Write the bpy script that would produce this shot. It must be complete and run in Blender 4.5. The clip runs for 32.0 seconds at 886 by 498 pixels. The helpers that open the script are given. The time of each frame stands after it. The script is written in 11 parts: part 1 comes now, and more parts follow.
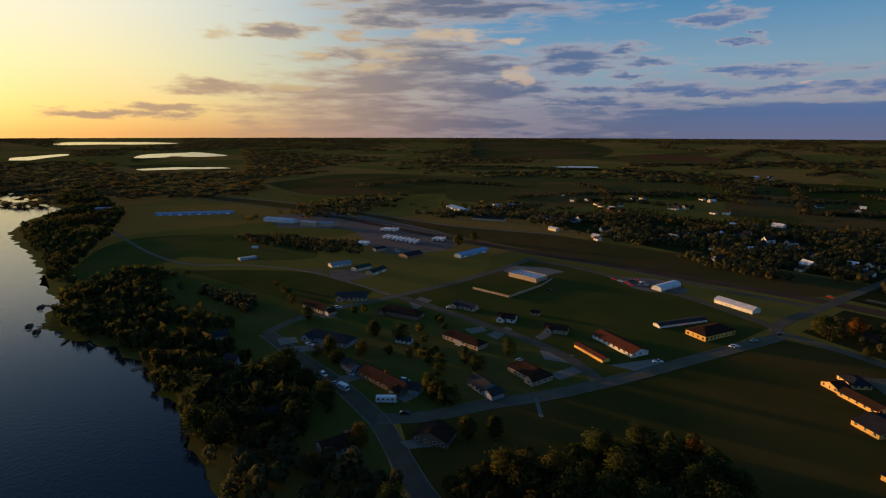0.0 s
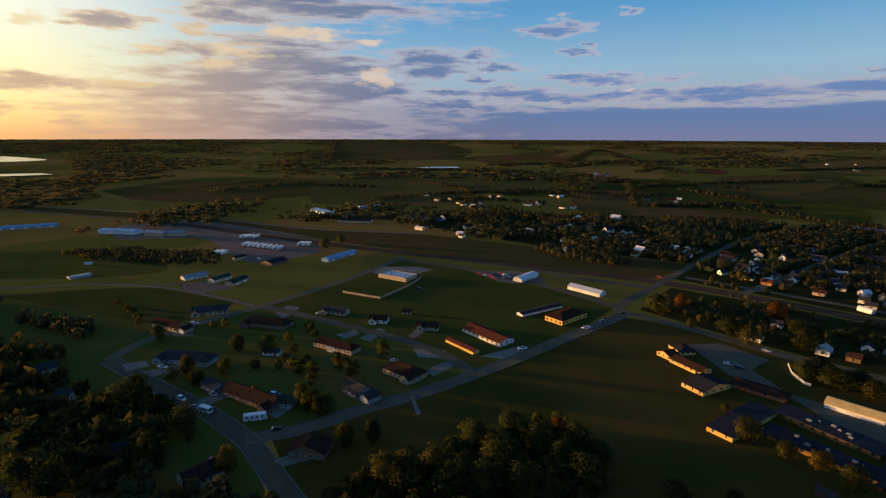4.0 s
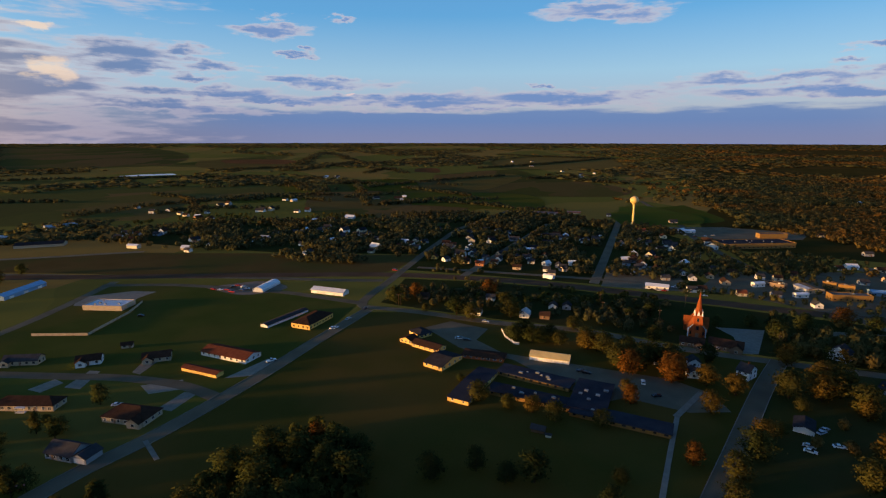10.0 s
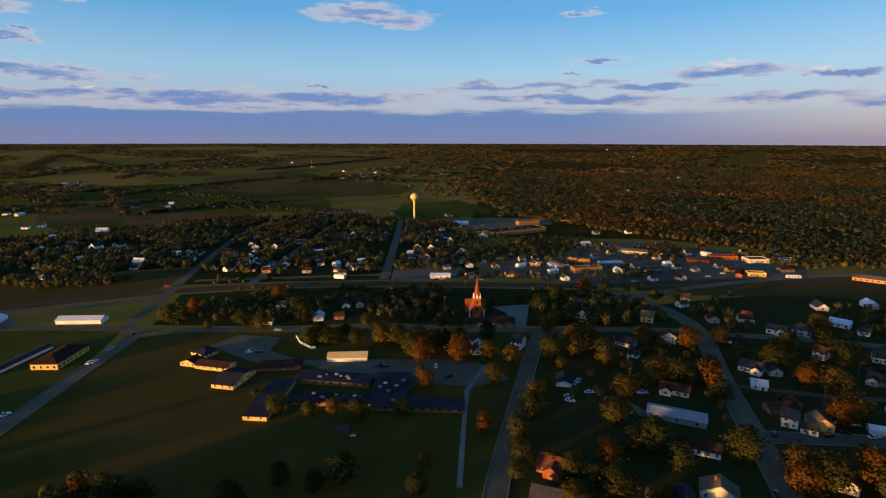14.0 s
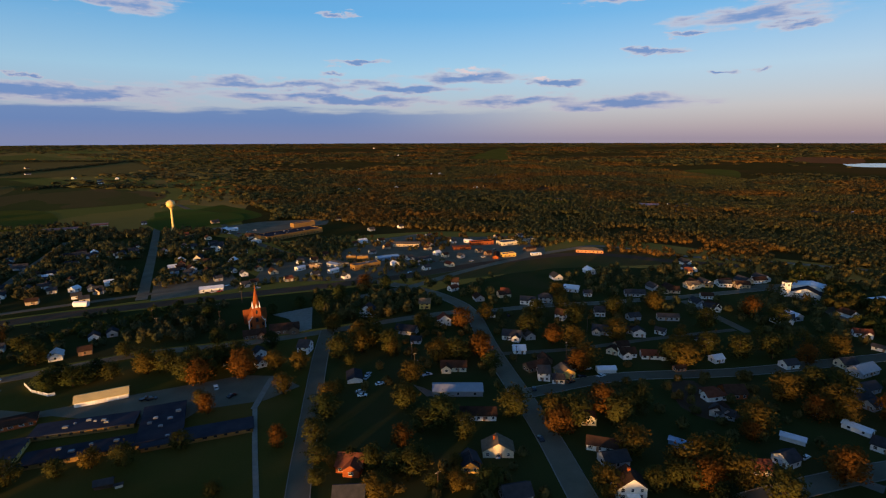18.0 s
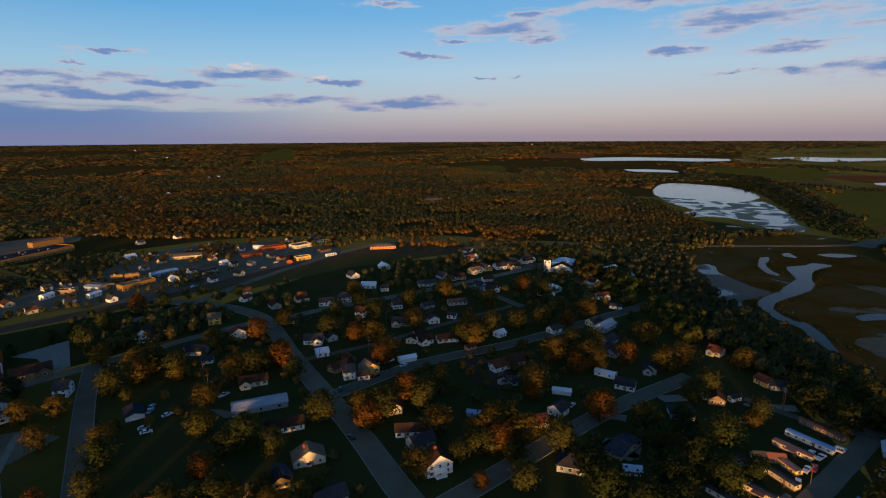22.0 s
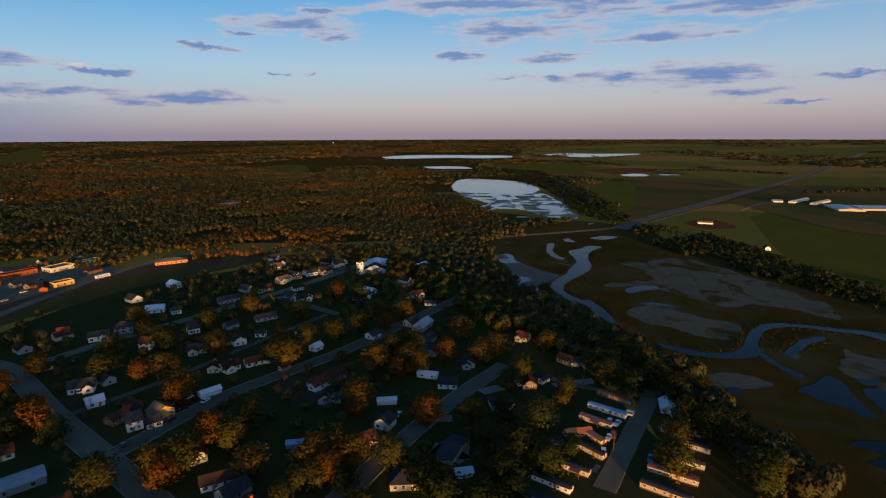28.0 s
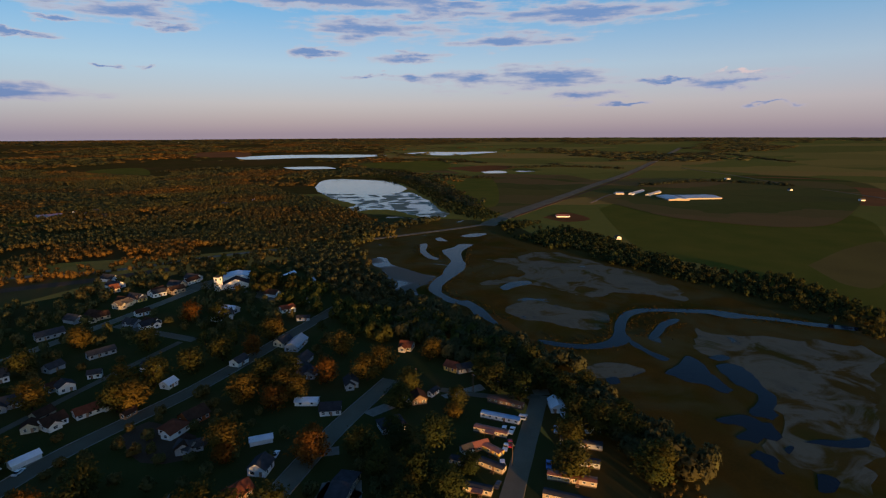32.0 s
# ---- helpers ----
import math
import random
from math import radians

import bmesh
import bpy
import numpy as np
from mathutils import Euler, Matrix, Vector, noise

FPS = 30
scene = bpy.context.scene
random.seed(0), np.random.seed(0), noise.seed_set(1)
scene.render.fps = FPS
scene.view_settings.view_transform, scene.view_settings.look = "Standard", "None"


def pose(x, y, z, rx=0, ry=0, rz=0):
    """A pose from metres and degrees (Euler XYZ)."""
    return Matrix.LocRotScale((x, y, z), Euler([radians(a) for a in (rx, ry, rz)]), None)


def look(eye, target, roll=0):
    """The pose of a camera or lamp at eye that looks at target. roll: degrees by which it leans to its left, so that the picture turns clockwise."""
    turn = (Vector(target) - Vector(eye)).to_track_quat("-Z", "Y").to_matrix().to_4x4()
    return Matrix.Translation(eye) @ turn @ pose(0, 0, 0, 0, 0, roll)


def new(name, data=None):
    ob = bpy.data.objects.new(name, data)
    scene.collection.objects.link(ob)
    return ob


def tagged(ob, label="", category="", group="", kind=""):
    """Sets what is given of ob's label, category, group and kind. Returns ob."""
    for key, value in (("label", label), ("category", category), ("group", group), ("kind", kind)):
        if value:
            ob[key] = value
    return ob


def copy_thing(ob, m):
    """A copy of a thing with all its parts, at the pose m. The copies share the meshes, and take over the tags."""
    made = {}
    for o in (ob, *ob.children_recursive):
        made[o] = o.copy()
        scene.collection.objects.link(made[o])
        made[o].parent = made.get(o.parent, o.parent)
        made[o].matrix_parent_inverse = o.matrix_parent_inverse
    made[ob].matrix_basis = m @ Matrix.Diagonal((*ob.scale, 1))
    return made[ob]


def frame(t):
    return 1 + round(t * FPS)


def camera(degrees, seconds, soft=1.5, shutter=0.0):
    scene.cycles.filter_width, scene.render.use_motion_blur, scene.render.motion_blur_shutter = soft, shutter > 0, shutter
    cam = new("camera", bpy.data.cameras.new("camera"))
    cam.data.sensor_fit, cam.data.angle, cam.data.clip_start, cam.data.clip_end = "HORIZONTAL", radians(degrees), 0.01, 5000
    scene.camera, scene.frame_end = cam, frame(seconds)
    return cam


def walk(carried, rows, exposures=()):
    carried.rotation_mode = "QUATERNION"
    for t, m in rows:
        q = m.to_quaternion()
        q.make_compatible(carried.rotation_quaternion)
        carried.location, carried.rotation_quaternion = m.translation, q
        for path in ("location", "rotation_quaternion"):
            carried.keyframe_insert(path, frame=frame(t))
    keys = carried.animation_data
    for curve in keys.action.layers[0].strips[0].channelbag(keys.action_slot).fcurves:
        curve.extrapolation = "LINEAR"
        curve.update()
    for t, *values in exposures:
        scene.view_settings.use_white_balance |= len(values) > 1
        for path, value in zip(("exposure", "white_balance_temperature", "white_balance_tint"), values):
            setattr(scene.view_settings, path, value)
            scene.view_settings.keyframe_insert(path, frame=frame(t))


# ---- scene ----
cam = camera(80.08, 32.0, soft=1.2)


def aim(x, y, z, bearing, pitch, lean):
    """A camera pose from a bearing, a pitch and a lean in degrees."""
    return pose(x, y, z, 90 + pitch, 0, -bearing) @ pose(0, 0, 0, 0, 0, lean)


PATH = [
    (0.0, aim(1.51, -0.65, 120.29, -60.53, -12.38, 0.12)),
    (0.5, aim(1.27, -0.45, 120.17, -59.92, -12.40, 0.13)),
    (1.0, aim(1.02, -0.26, 120.09, -58.65, -12.37, 0.15)),
    (1.5, aim(0.78, -0.09, 120.01, -56.54, -12.35, 0.17)),
    (2.0, aim(0.55, 0.05, 119.91, -54.42, -12.33, 0.19)),
    (2.5, aim(0.37, 0.15, 119.83, -52.32, -12.31, 0.19)),
    (3.0, aim(0.22, 0.19, 119.79, -50.44, -12.25, 0.19)),
    (3.5, aim(0.10, 0.20, 119.77, -48.21, -12.22, 0.19)),
    (5.5, aim(0.37, -0.14, 119.90, -39.56, -12.11, 0.15)),
    (6.0, aim(0.38, -0.14, 119.82, -37.50, -12.08, 0.16)),
    (6.5, aim(0.39, -0.10, 119.71, -35.41, -12.03, 0.21)),
    (7.0, aim(0.43, 0.00, 119.57, -33.40, -12.01, 0.21)),
    (7.5, aim(0.46, 0.13, 119.53, -31.36, -11.98, 0.16)),
    (8.0, aim(0.48, 0.19, 119.60, -29.31, -11.93, 0.09)),
    (8.5, aim(0.48, 0.16, 119.73, -26.60, -11.90, 0.08)),
    (9.0, aim(0.45, 0.08, 119.85, -23.62, -11.89, 0.06)),
    (9.5, aim(0.34, -0.01, 119.98, -20.57, -11.85, 0.05)),
    (10.0, aim(0.20, -0.10, 120.06, -17.55, -11.83, 0.07)),
    (10.5, aim(0.09, -0.19, 120.13, -14.73, -11.82, 0.10)),
    (11.0, aim(0.01, -0.23, 120.17, -11.82, -11.80, 0.13)),
    (11.5, aim(-0.06, -0.14, 120.15, -8.90, -11.81, 0.12)),
    (12.0, aim(-0.10, 0.10, 120.10, -5.96, -11.78, 0.10)),
    (12.5, aim(-0.11, 0.30, 120.03, -3.03, -11.76, 0.12)),
    (13.0, aim(-0.12, 0.39, 119.96, -0.00, -11.74, 0.12)),
    (13.5, aim(-0.08, 0.33, 119.91, 2.93, -11.75, 0.13)),
    (14.0, aim(-0.02, 0.20, 119.91, 5.60, -11.77, 0.12)),
    (14.5, aim(0.02, 0.06, 119.97, 8.36, -11.77, 0.07)),
    (16.5, aim(-0.33, -0.18, 120.48, 20.53, -11.79, -0.16)),
    (17.0, aim(-0.39, -0.05, 120.35, 23.61, -11.80, -0.15)),
    (17.5, aim(-0.45, 0.07, 120.18, 26.71, -11.80, -0.13)),
    (18.0, aim(-0.50, 0.20, 120.01, 29.89, -11.82, -0.16)),
    (18.5, aim(-0.57, 0.30, 119.92, 32.86, -11.84, -0.22)),
    (19.0, aim(-0.66, 0.30, 119.94, 35.91, -11.87, -0.24)),
    (19.5, aim(-0.73, 0.25, 120.05, 38.86, -11.90, -0.29)),
    (20.0, aim(-0.79, 0.14, 120.14, 41.75, -11.90, -0.32)),
    (20.5, aim(-0.86, -0.05, 120.18, 44.54, -11.90, -0.33)),
    (21.0, aim(-0.90, -0.29, 120.22, 47.15, -11.89, -0.34)),
    (21.5, aim(-0.92, -0.47, 120.20, 49.77, -11.92, -0.36)),
    (22.0, aim(-0.90, -0.55, 120.15, 52.36, -11.94, -0.34)),
    (22.5, aim(-0.84, -0.53, 120.14, 54.72, -11.95, -0.32)),
    (23.0, aim(-0.67, -0.44, 120.19, 56.89, -11.95, -0.31)),
    (23.5, aim(-0.30, -0.25, 120.22, 58.99, -11.96, -0.33)),
    (24.0, aim(0.32, 0.08, 120.23, 60.80, -11.97, -0.36)),
    (24.5, aim(1.20, 0.58, 120.19, 62.47, -12.03, -0.36)),
    (25.0, aim(2.28, 1.28, 120.15, 64.18, -12.09, -0.34)),
    (25.5, aim(3.49, 2.11, 120.16, 65.70, -12.11, -0.32)),
    (27.5, aim(10.12, 6.98, 120.54, 71.75, -12.19, -0.16)),
    (28.0, aim(12.24, 8.26, 120.54, 73.35, -12.20, -0.17)),
    (28.5, aim(14.42, 9.50, 120.56, 75.30, -12.22, -0.16)),
    (29.0, aim(16.64, 10.71, 120.62, 77.24, -12.26, -0.17)),
    (29.5, aim(18.86, 11.87, 120.69, 79.09, -12.29, -0.19)),
    (30.0, aim(21.12, 13.00, 120.77, 81.01, -12.32, -0.22)),
    (30.5, aim(23.40, 14.07, 120.82, 82.90, -12.35, -0.24)),
    (31.0, aim(25.72, 15.10, 120.86, 84.54, -12.34, -0.25)),
    (31.5, aim(28.04, 16.08, 120.85, 86.23, -12.35, -0.26)),
    (32.0, aim(30.34, 17.03, 120.78, 88.00, -12.37, -0.25)),
]
EXPOSURES = [(0, 0.08), (2, 0.22), (3, 0.38), (6, 0.62), (13, 0.75), (19, 0.7), (25, 0.55), (32, 0.62)]
walk(cam, PATH, EXPOSURES)

world = bpy.data.worlds.new("world")
scene.world = world
world.use_nodes = True
SUN_AZ, SUN_EL = -120.0, 3.2


def sky_nodes(lobes, puffs):
    """Dusk sky: a Nishita sky blended with the warm and the cool side of the evening, and clouds in the given places (bearing, height, half width, half height, degrees)."""
    nt = world.node_tree
    N, L = nt.nodes, nt.links

    def math_node(op, a, b=None, c=None):
        n = N.new("ShaderNodeMath")
        n.operation = op
        for k, v in enumerate((a, b, c)):
            if v is None:
                continue
            if isinstance(v, (int, float)):
                n.inputs[k].default_value = v
            else:
                L.new(v, n.inputs[k])
        return n.outputs[0]

    def smooth(v, lo, hi, t0=0.0, t1=1.0):
        n = N.new("ShaderNodeMapRange")
        n.interpolation_type = "SMOOTHSTEP"
        for k, q in enumerate((lo, hi, t0, t1)):
            n.inputs[k + 1].default_value = q
        L.new(v, n.inputs[0])
        return n.outputs[0]

    def ramp(v, stops):
        n = N.new("ShaderNodeValToRGB")
        e = n.color_ramp.elements
        while len(e) < len(stops):
            e.new(0.5)
        for q, (p, c) in zip(e, stops):
            q.position, q.color = p, (*[(x / 255 / 12.92 if x < 10 else ((x / 255 + 0.055) / 1.055) ** 2.4) for x in c], 1)
        L.new(v, n.inputs[0])
        return n.outputs[0]

    def mix(f, a, b):
        n = N.new("ShaderNodeMix")
        n.data_type = "RGBA"
        for k, v in ((0, f), (6, a), (7, b)):
            if isinstance(v, (int, float)):
                n.inputs[k].default_value = v
            elif isinstance(v, tuple):
                n.inputs[k].default_value = v
            else:
                L.new(v, n.inputs[k])
        return n.outputs[2]

    sky = N.new("ShaderNodeTexSky")
    sky.sky_type, sky.sun_disc = "NISHITA", False
    sky.sun_elevation, sky.sun_rotation = radians(SUN_EL), radians(SUN_AZ)
    sky.altitude, sky.air_density, sky.dust_density, sky.ozone_density = 300, 1.0, 1.0, 3.0
    tc = N.new("ShaderNodeTexCoord")
    sep = N.new("ShaderNodeSeparateXYZ")
    L.new(tc.outputs["Generated"], sep.inputs[0])
    az = math_node("MULTIPLY", math_node("ARCTAN2", sep.outputs[0], sep.outputs[1]), 180 / math.pi)
    el = math_node("MULTIPLY", math_node("ARCSINE", sep.outputs[2]), 180 / math.pi)
    uv = N.new("ShaderNodeCombineXYZ")
    L.new(az, uv.inputs[0])
    L.new(el, uv.inputs[1])
    # clear sky, by height over the horizon up to 60 degrees; clouds by height up to 30
    high = math_node("DIVIDE", el, 60.0)
    h = math_node("DIVIDE", el, 30.0)
    cool = ramp(high, ((0.0, (137, 137, 172)), (0.05, (161, 167, 195)), (0.11, (150, 184, 212)), (0.20, (86, 154, 206)), (0.30, (80, 140, 198)), (0.5, (66, 112, 168)), (0.75, (52, 92, 146)), (1.0, (42, 78, 130))))
    rose = ramp(high, ((0.0, (150, 137, 161)), (0.05, (184, 169, 184)), (0.11, (172, 184, 204)), (0.20, (105, 159, 203)), (0.30, (80, 140, 198)), (0.5, (66, 112, 168)), (0.75, (52, 92, 146)), (1.0, (42, 78, 130))))
    warm = ramp(high, ((0.0, (226, 172, 108)), (0.04, (255, 214, 124)), (0.1, (255, 236, 164)), (0.21, (255, 250, 226)), (0.31, (140, 170, 200)), (0.5, (66, 112, 168)), (0.75, (52, 92, 146)), (1.0, (42, 78, 130))))
    glow = N.new("ShaderNodeVectorMath")
    glow.operation = "MULTIPLY"
    L.new(warm, glow.inputs[0])
    glow.inputs[1].default_value = (1.5, 1.42, 1.3)
    warm = glow.outputs[0]
    off = math_node("ABSOLUTE", math_node("SUBTRACT", az, SUN_AZ))
    clear = mix(smooth(az, 20.0, 75.0), cool, rose)
    clear = mix(smooth(off, 68.0, 22.0), clear, warm)
    tinted = mix(0.12, clear, sky.outputs[0])
    # clouds: ellipses in the given places, their outlines torn by drifting noise and drawn out into streaks
    def cloud_noise(sx, sy, detail, rough, seed):
        st = N.new("ShaderNodeMapping")
        st.inputs["Scale"].default_value, st.inputs["Location"].default_value = (sx, sy, 1.0), (seed, seed * 0.7, seed)
        L.new(uv.outputs[0], st.inputs[0])
        n = N.new("ShaderNodeTexNoise")
        n.inputs["Scale"].default_value, n.inputs["Detail"].default_value, n.inputs["Roughness"].default_value = 1.0, detail, rough
        L.new(st.outputs[0], n.inputs["Vector"])
        return n

    def lobe_field(where, items):
        field = None
        for k, (a, e, ra, re_) in enumerate(items):
            if k and k % 16 == 0:
                link = N.new("ShaderNodeVectorMath")
                link.operation = "MULTIPLY_ADD"
                L.new(field, link.inputs[0])
                link.inputs[1].default_value = (1e-5, 1e-5, 0)
                L.new(where, link.inputs[2])
                where = link.outputs[0]
            m = N.new("ShaderNodeMapping")
            m.inputs["Scale"].default_value, m.inputs["Location"].default_value = (1 / ra, 1 / re_, 0), (-a / ra, -e / re_, 0)
            L.new(where, m.inputs[0])
            ln = N.new("ShaderNodeVectorMath")
            ln.operation = "LENGTH"
            L.new(m.outputs[0], ln.inputs[0])
            d = ln.outputs["Value"]
            if field is not None:
                n = N.new("ShaderNodeMath")
                n.operation = "SMOOTH_MIN"
                L.new(field, n.inputs[0])
                L.new(d, n.inputs[1])
                n.inputs[2].default_value = 0.3
                d = n.outputs[0]
            field = d
        return field

    drift = cloud_noise(0.34, 0.9, 5, 0.58, 3.1)
    shift = N.new("ShaderNodeVectorMath")
    shift.operation = "MULTIPLY_ADD"
    L.new(drift.outputs["Color"], shift.inputs[0])
    shift.inputs[1].default_value, shift.inputs[2].default_value = (7.0, 2.2, 0), (-3.5, -1.1, 0)
    moved = N.new("ShaderNodeVectorMath")
    L.new(uv.outputs[0], moved.inputs[0])
    L.new(shift.outputs[0], moved.inputs[1])
    streaks, wisps = cloud_noise(0.12, 1.1, 6, 0.6, 7.7), cloud_noise(0.20, 1.25, 5, 0.52, 1.9)
    field = lobe_field(moved.outputs[0], lobes)
    ragged = math_node("MULTIPLY_ADD", math_node("SUBTRACT", streaks.outputs[0], 0.5), 2.2, math_node("MULTIPLY", math_node("SUBTRACT", wisps.outputs[0], 0.5), 2.6))
    f = math_node("ADD", ragged, field)
    mask = smooth(f, 1.6, 0.55, 0.0, 0.92)
    thick = smooth(f, 1.15, 0.1, 0.0, 0.86)
    lit = smooth(math_node("ADD", ragged, lobe_field(moved.outputs[0], puffs)), 1.5, 0.3, 0.0, 0.7)
    grey = ramp(h, ((0.0, (104, 128, 176)), (0.15, (84, 130, 192)), (0.4, (94, 140, 200)), (1.0, (90, 116, 160))))
    pale = ramp(h, ((0.0, (184, 174, 190)), (0.2, (196, 194, 208)), (0.5, (216, 206, 210)), (1.0, (206, 204, 214))))
    peach = ramp(h, ((0.0, (232, 188, 150)), (0.3, (255, 226, 180)), (1.0, (250, 232, 212))))
    mauve = ramp(h, ((0.0, (232, 190, 150)), (0.2, (206, 178, 160)), (0.42, (150, 146, 158)), (1.0, (116, 124, 150))))
    near = smooth(off, 74.0, 34.0)
    east = smooth(az, -64.0, -28.0)
    grey = mix(east, ramp(h, ((0.0, (78, 102, 146)), (0.4, (78, 106, 150)), (1.0, (74, 100, 142)))), grey)
    cloud = mix(thick, mix(near, pale, peach), mix(near, grey, mauve))
    # a low deck along the northern horizon
    top = math_node("MULTIPLY_ADD", math_node("SUBTRACT", streaks.outputs[0], 0.5), -1.6, math_node("MULTIPLY_ADD", math_node("SUBTRACT", wisps.outputs[0], 0.5), -1.0, el))
    deck = math_node("MULTIPLY", math_node("MULTIPLY", smooth(az, -70.0, -35.0), smooth(az, 46.0, 16.0)), smooth(top, 3.1, 2.5, 0.0, 0.8))
    tinted = mix(deck, tinted, mix(east, ramp(h, ((0.0, (96, 110, 144)), (0.06, (76, 100, 140)), (1.0, (76, 102, 144)))), ramp(h, ((0.0, (122, 134, 174)), (0.06, (86, 124, 182)), (1.0, (86, 126, 184))))))
    bright = mix(near, mix(east, ramp(h, ((0.0, (255, 226, 190)), (1.0, (255, 226, 196)))), ramp(h, ((0.0, (236, 206, 204)), (1.0, (240, 212, 210))))), ramp(h, ((0.0, (255, 222, 160)), (1.0, (255, 238, 200)))))
    bg = N["Background"]
    L.new(mix(lit, mix(mask, tinted, cloud), bright), bg.inputs[0])
    bg.inputs[1].default_value = 0.6


WEST_CLOUDS = [(-58.9, 12.2, 11.8, 1.52), (-66.4, 11.2, 3.9, 1.12), (-61.3, 7.1, 8.7, 2.61), (-67.1, 4.9, 8.6, 2.33), (-56.6, 4.1, 8.8, 2.03), (-69.5, 1.8, 9.7, 2.27), (-61.3, 1.2, 12.9, 1.97), (-49.1, 7.8, 5.1, 0.85), (-42.3, 7.9, 2.0, 0.47), (-46.8, 6.5, 3.9, 0.7), (-39.8, 6.6, 4.2, 0.42), (-41.3, 5.6, 2.4, 0.32), (-30.4, 5.5, 5.0, 0.39), (-32.8, 8.2, 1.1, 0.19), (-35.3, 10.2, 2.3, 0.38), (-40.7, 4.2, 6.9, 0.59), (-25.1, 3.7, 6.6, 0.61), (-46.1, 2.9, 8.4, 0.56), (-76.7, 9.7, 2.9, 0.65), (-82.7, 4.2, 3.7, 0.62), (-87.2, 2.3, 4.1, 0.4), (-69.8, 7.5, 2.2, 0.96), (-69.8, 9.4, 1.4, 0.62), (-91.6, 1.8, 5.0, 0.34)]
NORTH_CLOUDS = [(-34.1, 11.4, 1.6, 0.25), (-34.1, 10.4, 2.3, 0.41), (-28.2, 11.5, 1.0, 0.21), (-32.4, 8.4, 1.3, 0.16), (-39.6, 6.7, 3.4, 0.42), (-29.7, 5.6, 4.4, 0.33), (-42.6, 4.3, 8.4, 0.48), (-34.4, 3.6, 6.8, 0.34), (-19.7, 3.8, 10.5, 0.57), (-13.3, 3.2, 5.2, 0.28), (-4.0, 4.1, 7.6, 0.59), (-2.1, 11.8, 3.6, 0.48), (-32.1, 8.1, 1.0, 0.21), (-29.4, 5.4, 4.5, 0.41), (-27.6, 3.9, 7.0, 0.43), (-19.6, 3.7, 11.6, 0.57), (-5.2, 4.2, 11.3, 0.67), (15.3, 5.2, 10.5, 0.5), (18.7, 4.0, 10.6, 0.5), (26.2, 5.1, 5.9, 0.42)]
NORTH_EAST_CLOUDS = [(32.0, 6.2, 5.9, 0.55), (41.0, 5.6, 2.4, 0.23), (38.9, 3.8, 5.2, 0.52), (0.2, 11.7, 3.4, 0.62), (-2.7, 12.3, 3.1, 0.61), (19.4, 12.1, 1.4, 0.2), (21.3, 7.7, 1.2, 0.16), (18.9, 6.5, 1.2, 0.22), (-7.4, 5.5, 1.1, 0.16), (41.7, 5.6, 2.2, 0.28), (37.6, 3.7, 4.9, 0.51), (47.6, 3.5, 5.6, 0.63), (56.6, 6.0, 1.0, 0.16), (21.1, 7.6, 2.3, 0.2), (50.5, 8.2, 2.1, 0.22), (46.5, 12.8, 2.4, 0.3), (60.3, 5.9, 0.8, 0.16)]
EAST_CLOUDS = [(59.0, 10.6, 4.7, 0.82), (62.0, 9.5, 2.4, 0.41), (61.1, 11.9, 1.7, 0.35), (53.4, 9.6, 1.6, 0.21), (77.5, 12.6, 10.7, 0.71), (87.7, 12.2, 7.0, 0.81), (102.2, 11.4, 9.9, 0.96), (80.9, 10.1, 5.7, 0.89), (84.9, 7.7, 2.7, 0.49), (95.0, 9.2, 4.5, 0.77), (98.5, 5.3, 6.0, 1.01), (91.3, 5.3, 3.0, 0.66), (102.2, 3.8, 3.3, 0.58), (85.5, 5.4, 3.4, 0.5), (80.8, 5.8, 1.8, 0.22), (75.1, 7.9, 2.4, 0.38), (50.5, 8.0, 1.8, 0.19), (110.3, 4.8, 2.6, 0.29), (116.5, 4.6, 3.9, 0.59), (107.0, 2.9, 1.8, 0.21), (119.1, 2.4, 1.9, 0.18)]
SUNLIT_PUFFS = [(-82.5, 9.2, 1.5, 0.53), (-57.8, 9.8, 1.6, 0.42), (-52.8, 5.6, 1.0, 0.66), (-66.4, 7.9, 3.1, 0.54), (-69.8, 9.4, 1.3, 0.42), (-73.2, 7.6, 0.9, 0.26), (-61.2, 9.7, 2.3, 0.42), (-53.2, 9.2, 0.8, 0.32), (-76.0, 4.7, 2.1, 0.37), (-68.2, 6.6, 2.3, 0.65), (32.4, 6.9, 1.3, 0.2), (40.6, 6.0, 0.9, 0.14), (-27.5, 4.4, 0.4, 0.19), (117.1, 5.4, 0.5, 0.22), (114.9, 5.6, 0.4, 0.18)]
sky_nodes(WEST_CLOUDS + NORTH_CLOUDS + NORTH_EAST_CLOUDS + EAST_CLOUDS, SUNLIT_PUFFS)
sun = new("sun", bpy.data.lights.new("sun", "SUN"))
sun.data.energy, sun.data.angle, sun.data.color = 5.9, radians(2.5), (1.0, 0.52, 0.17)
sun.matrix_world = look((math.sin(radians(SUN_AZ)) * 500, math.cos(radians(SUN_AZ)) * 500, 500 * math.tan(radians(SUN_EL))), (0, 0, 0))

# ---- materials ----
MATS = {}


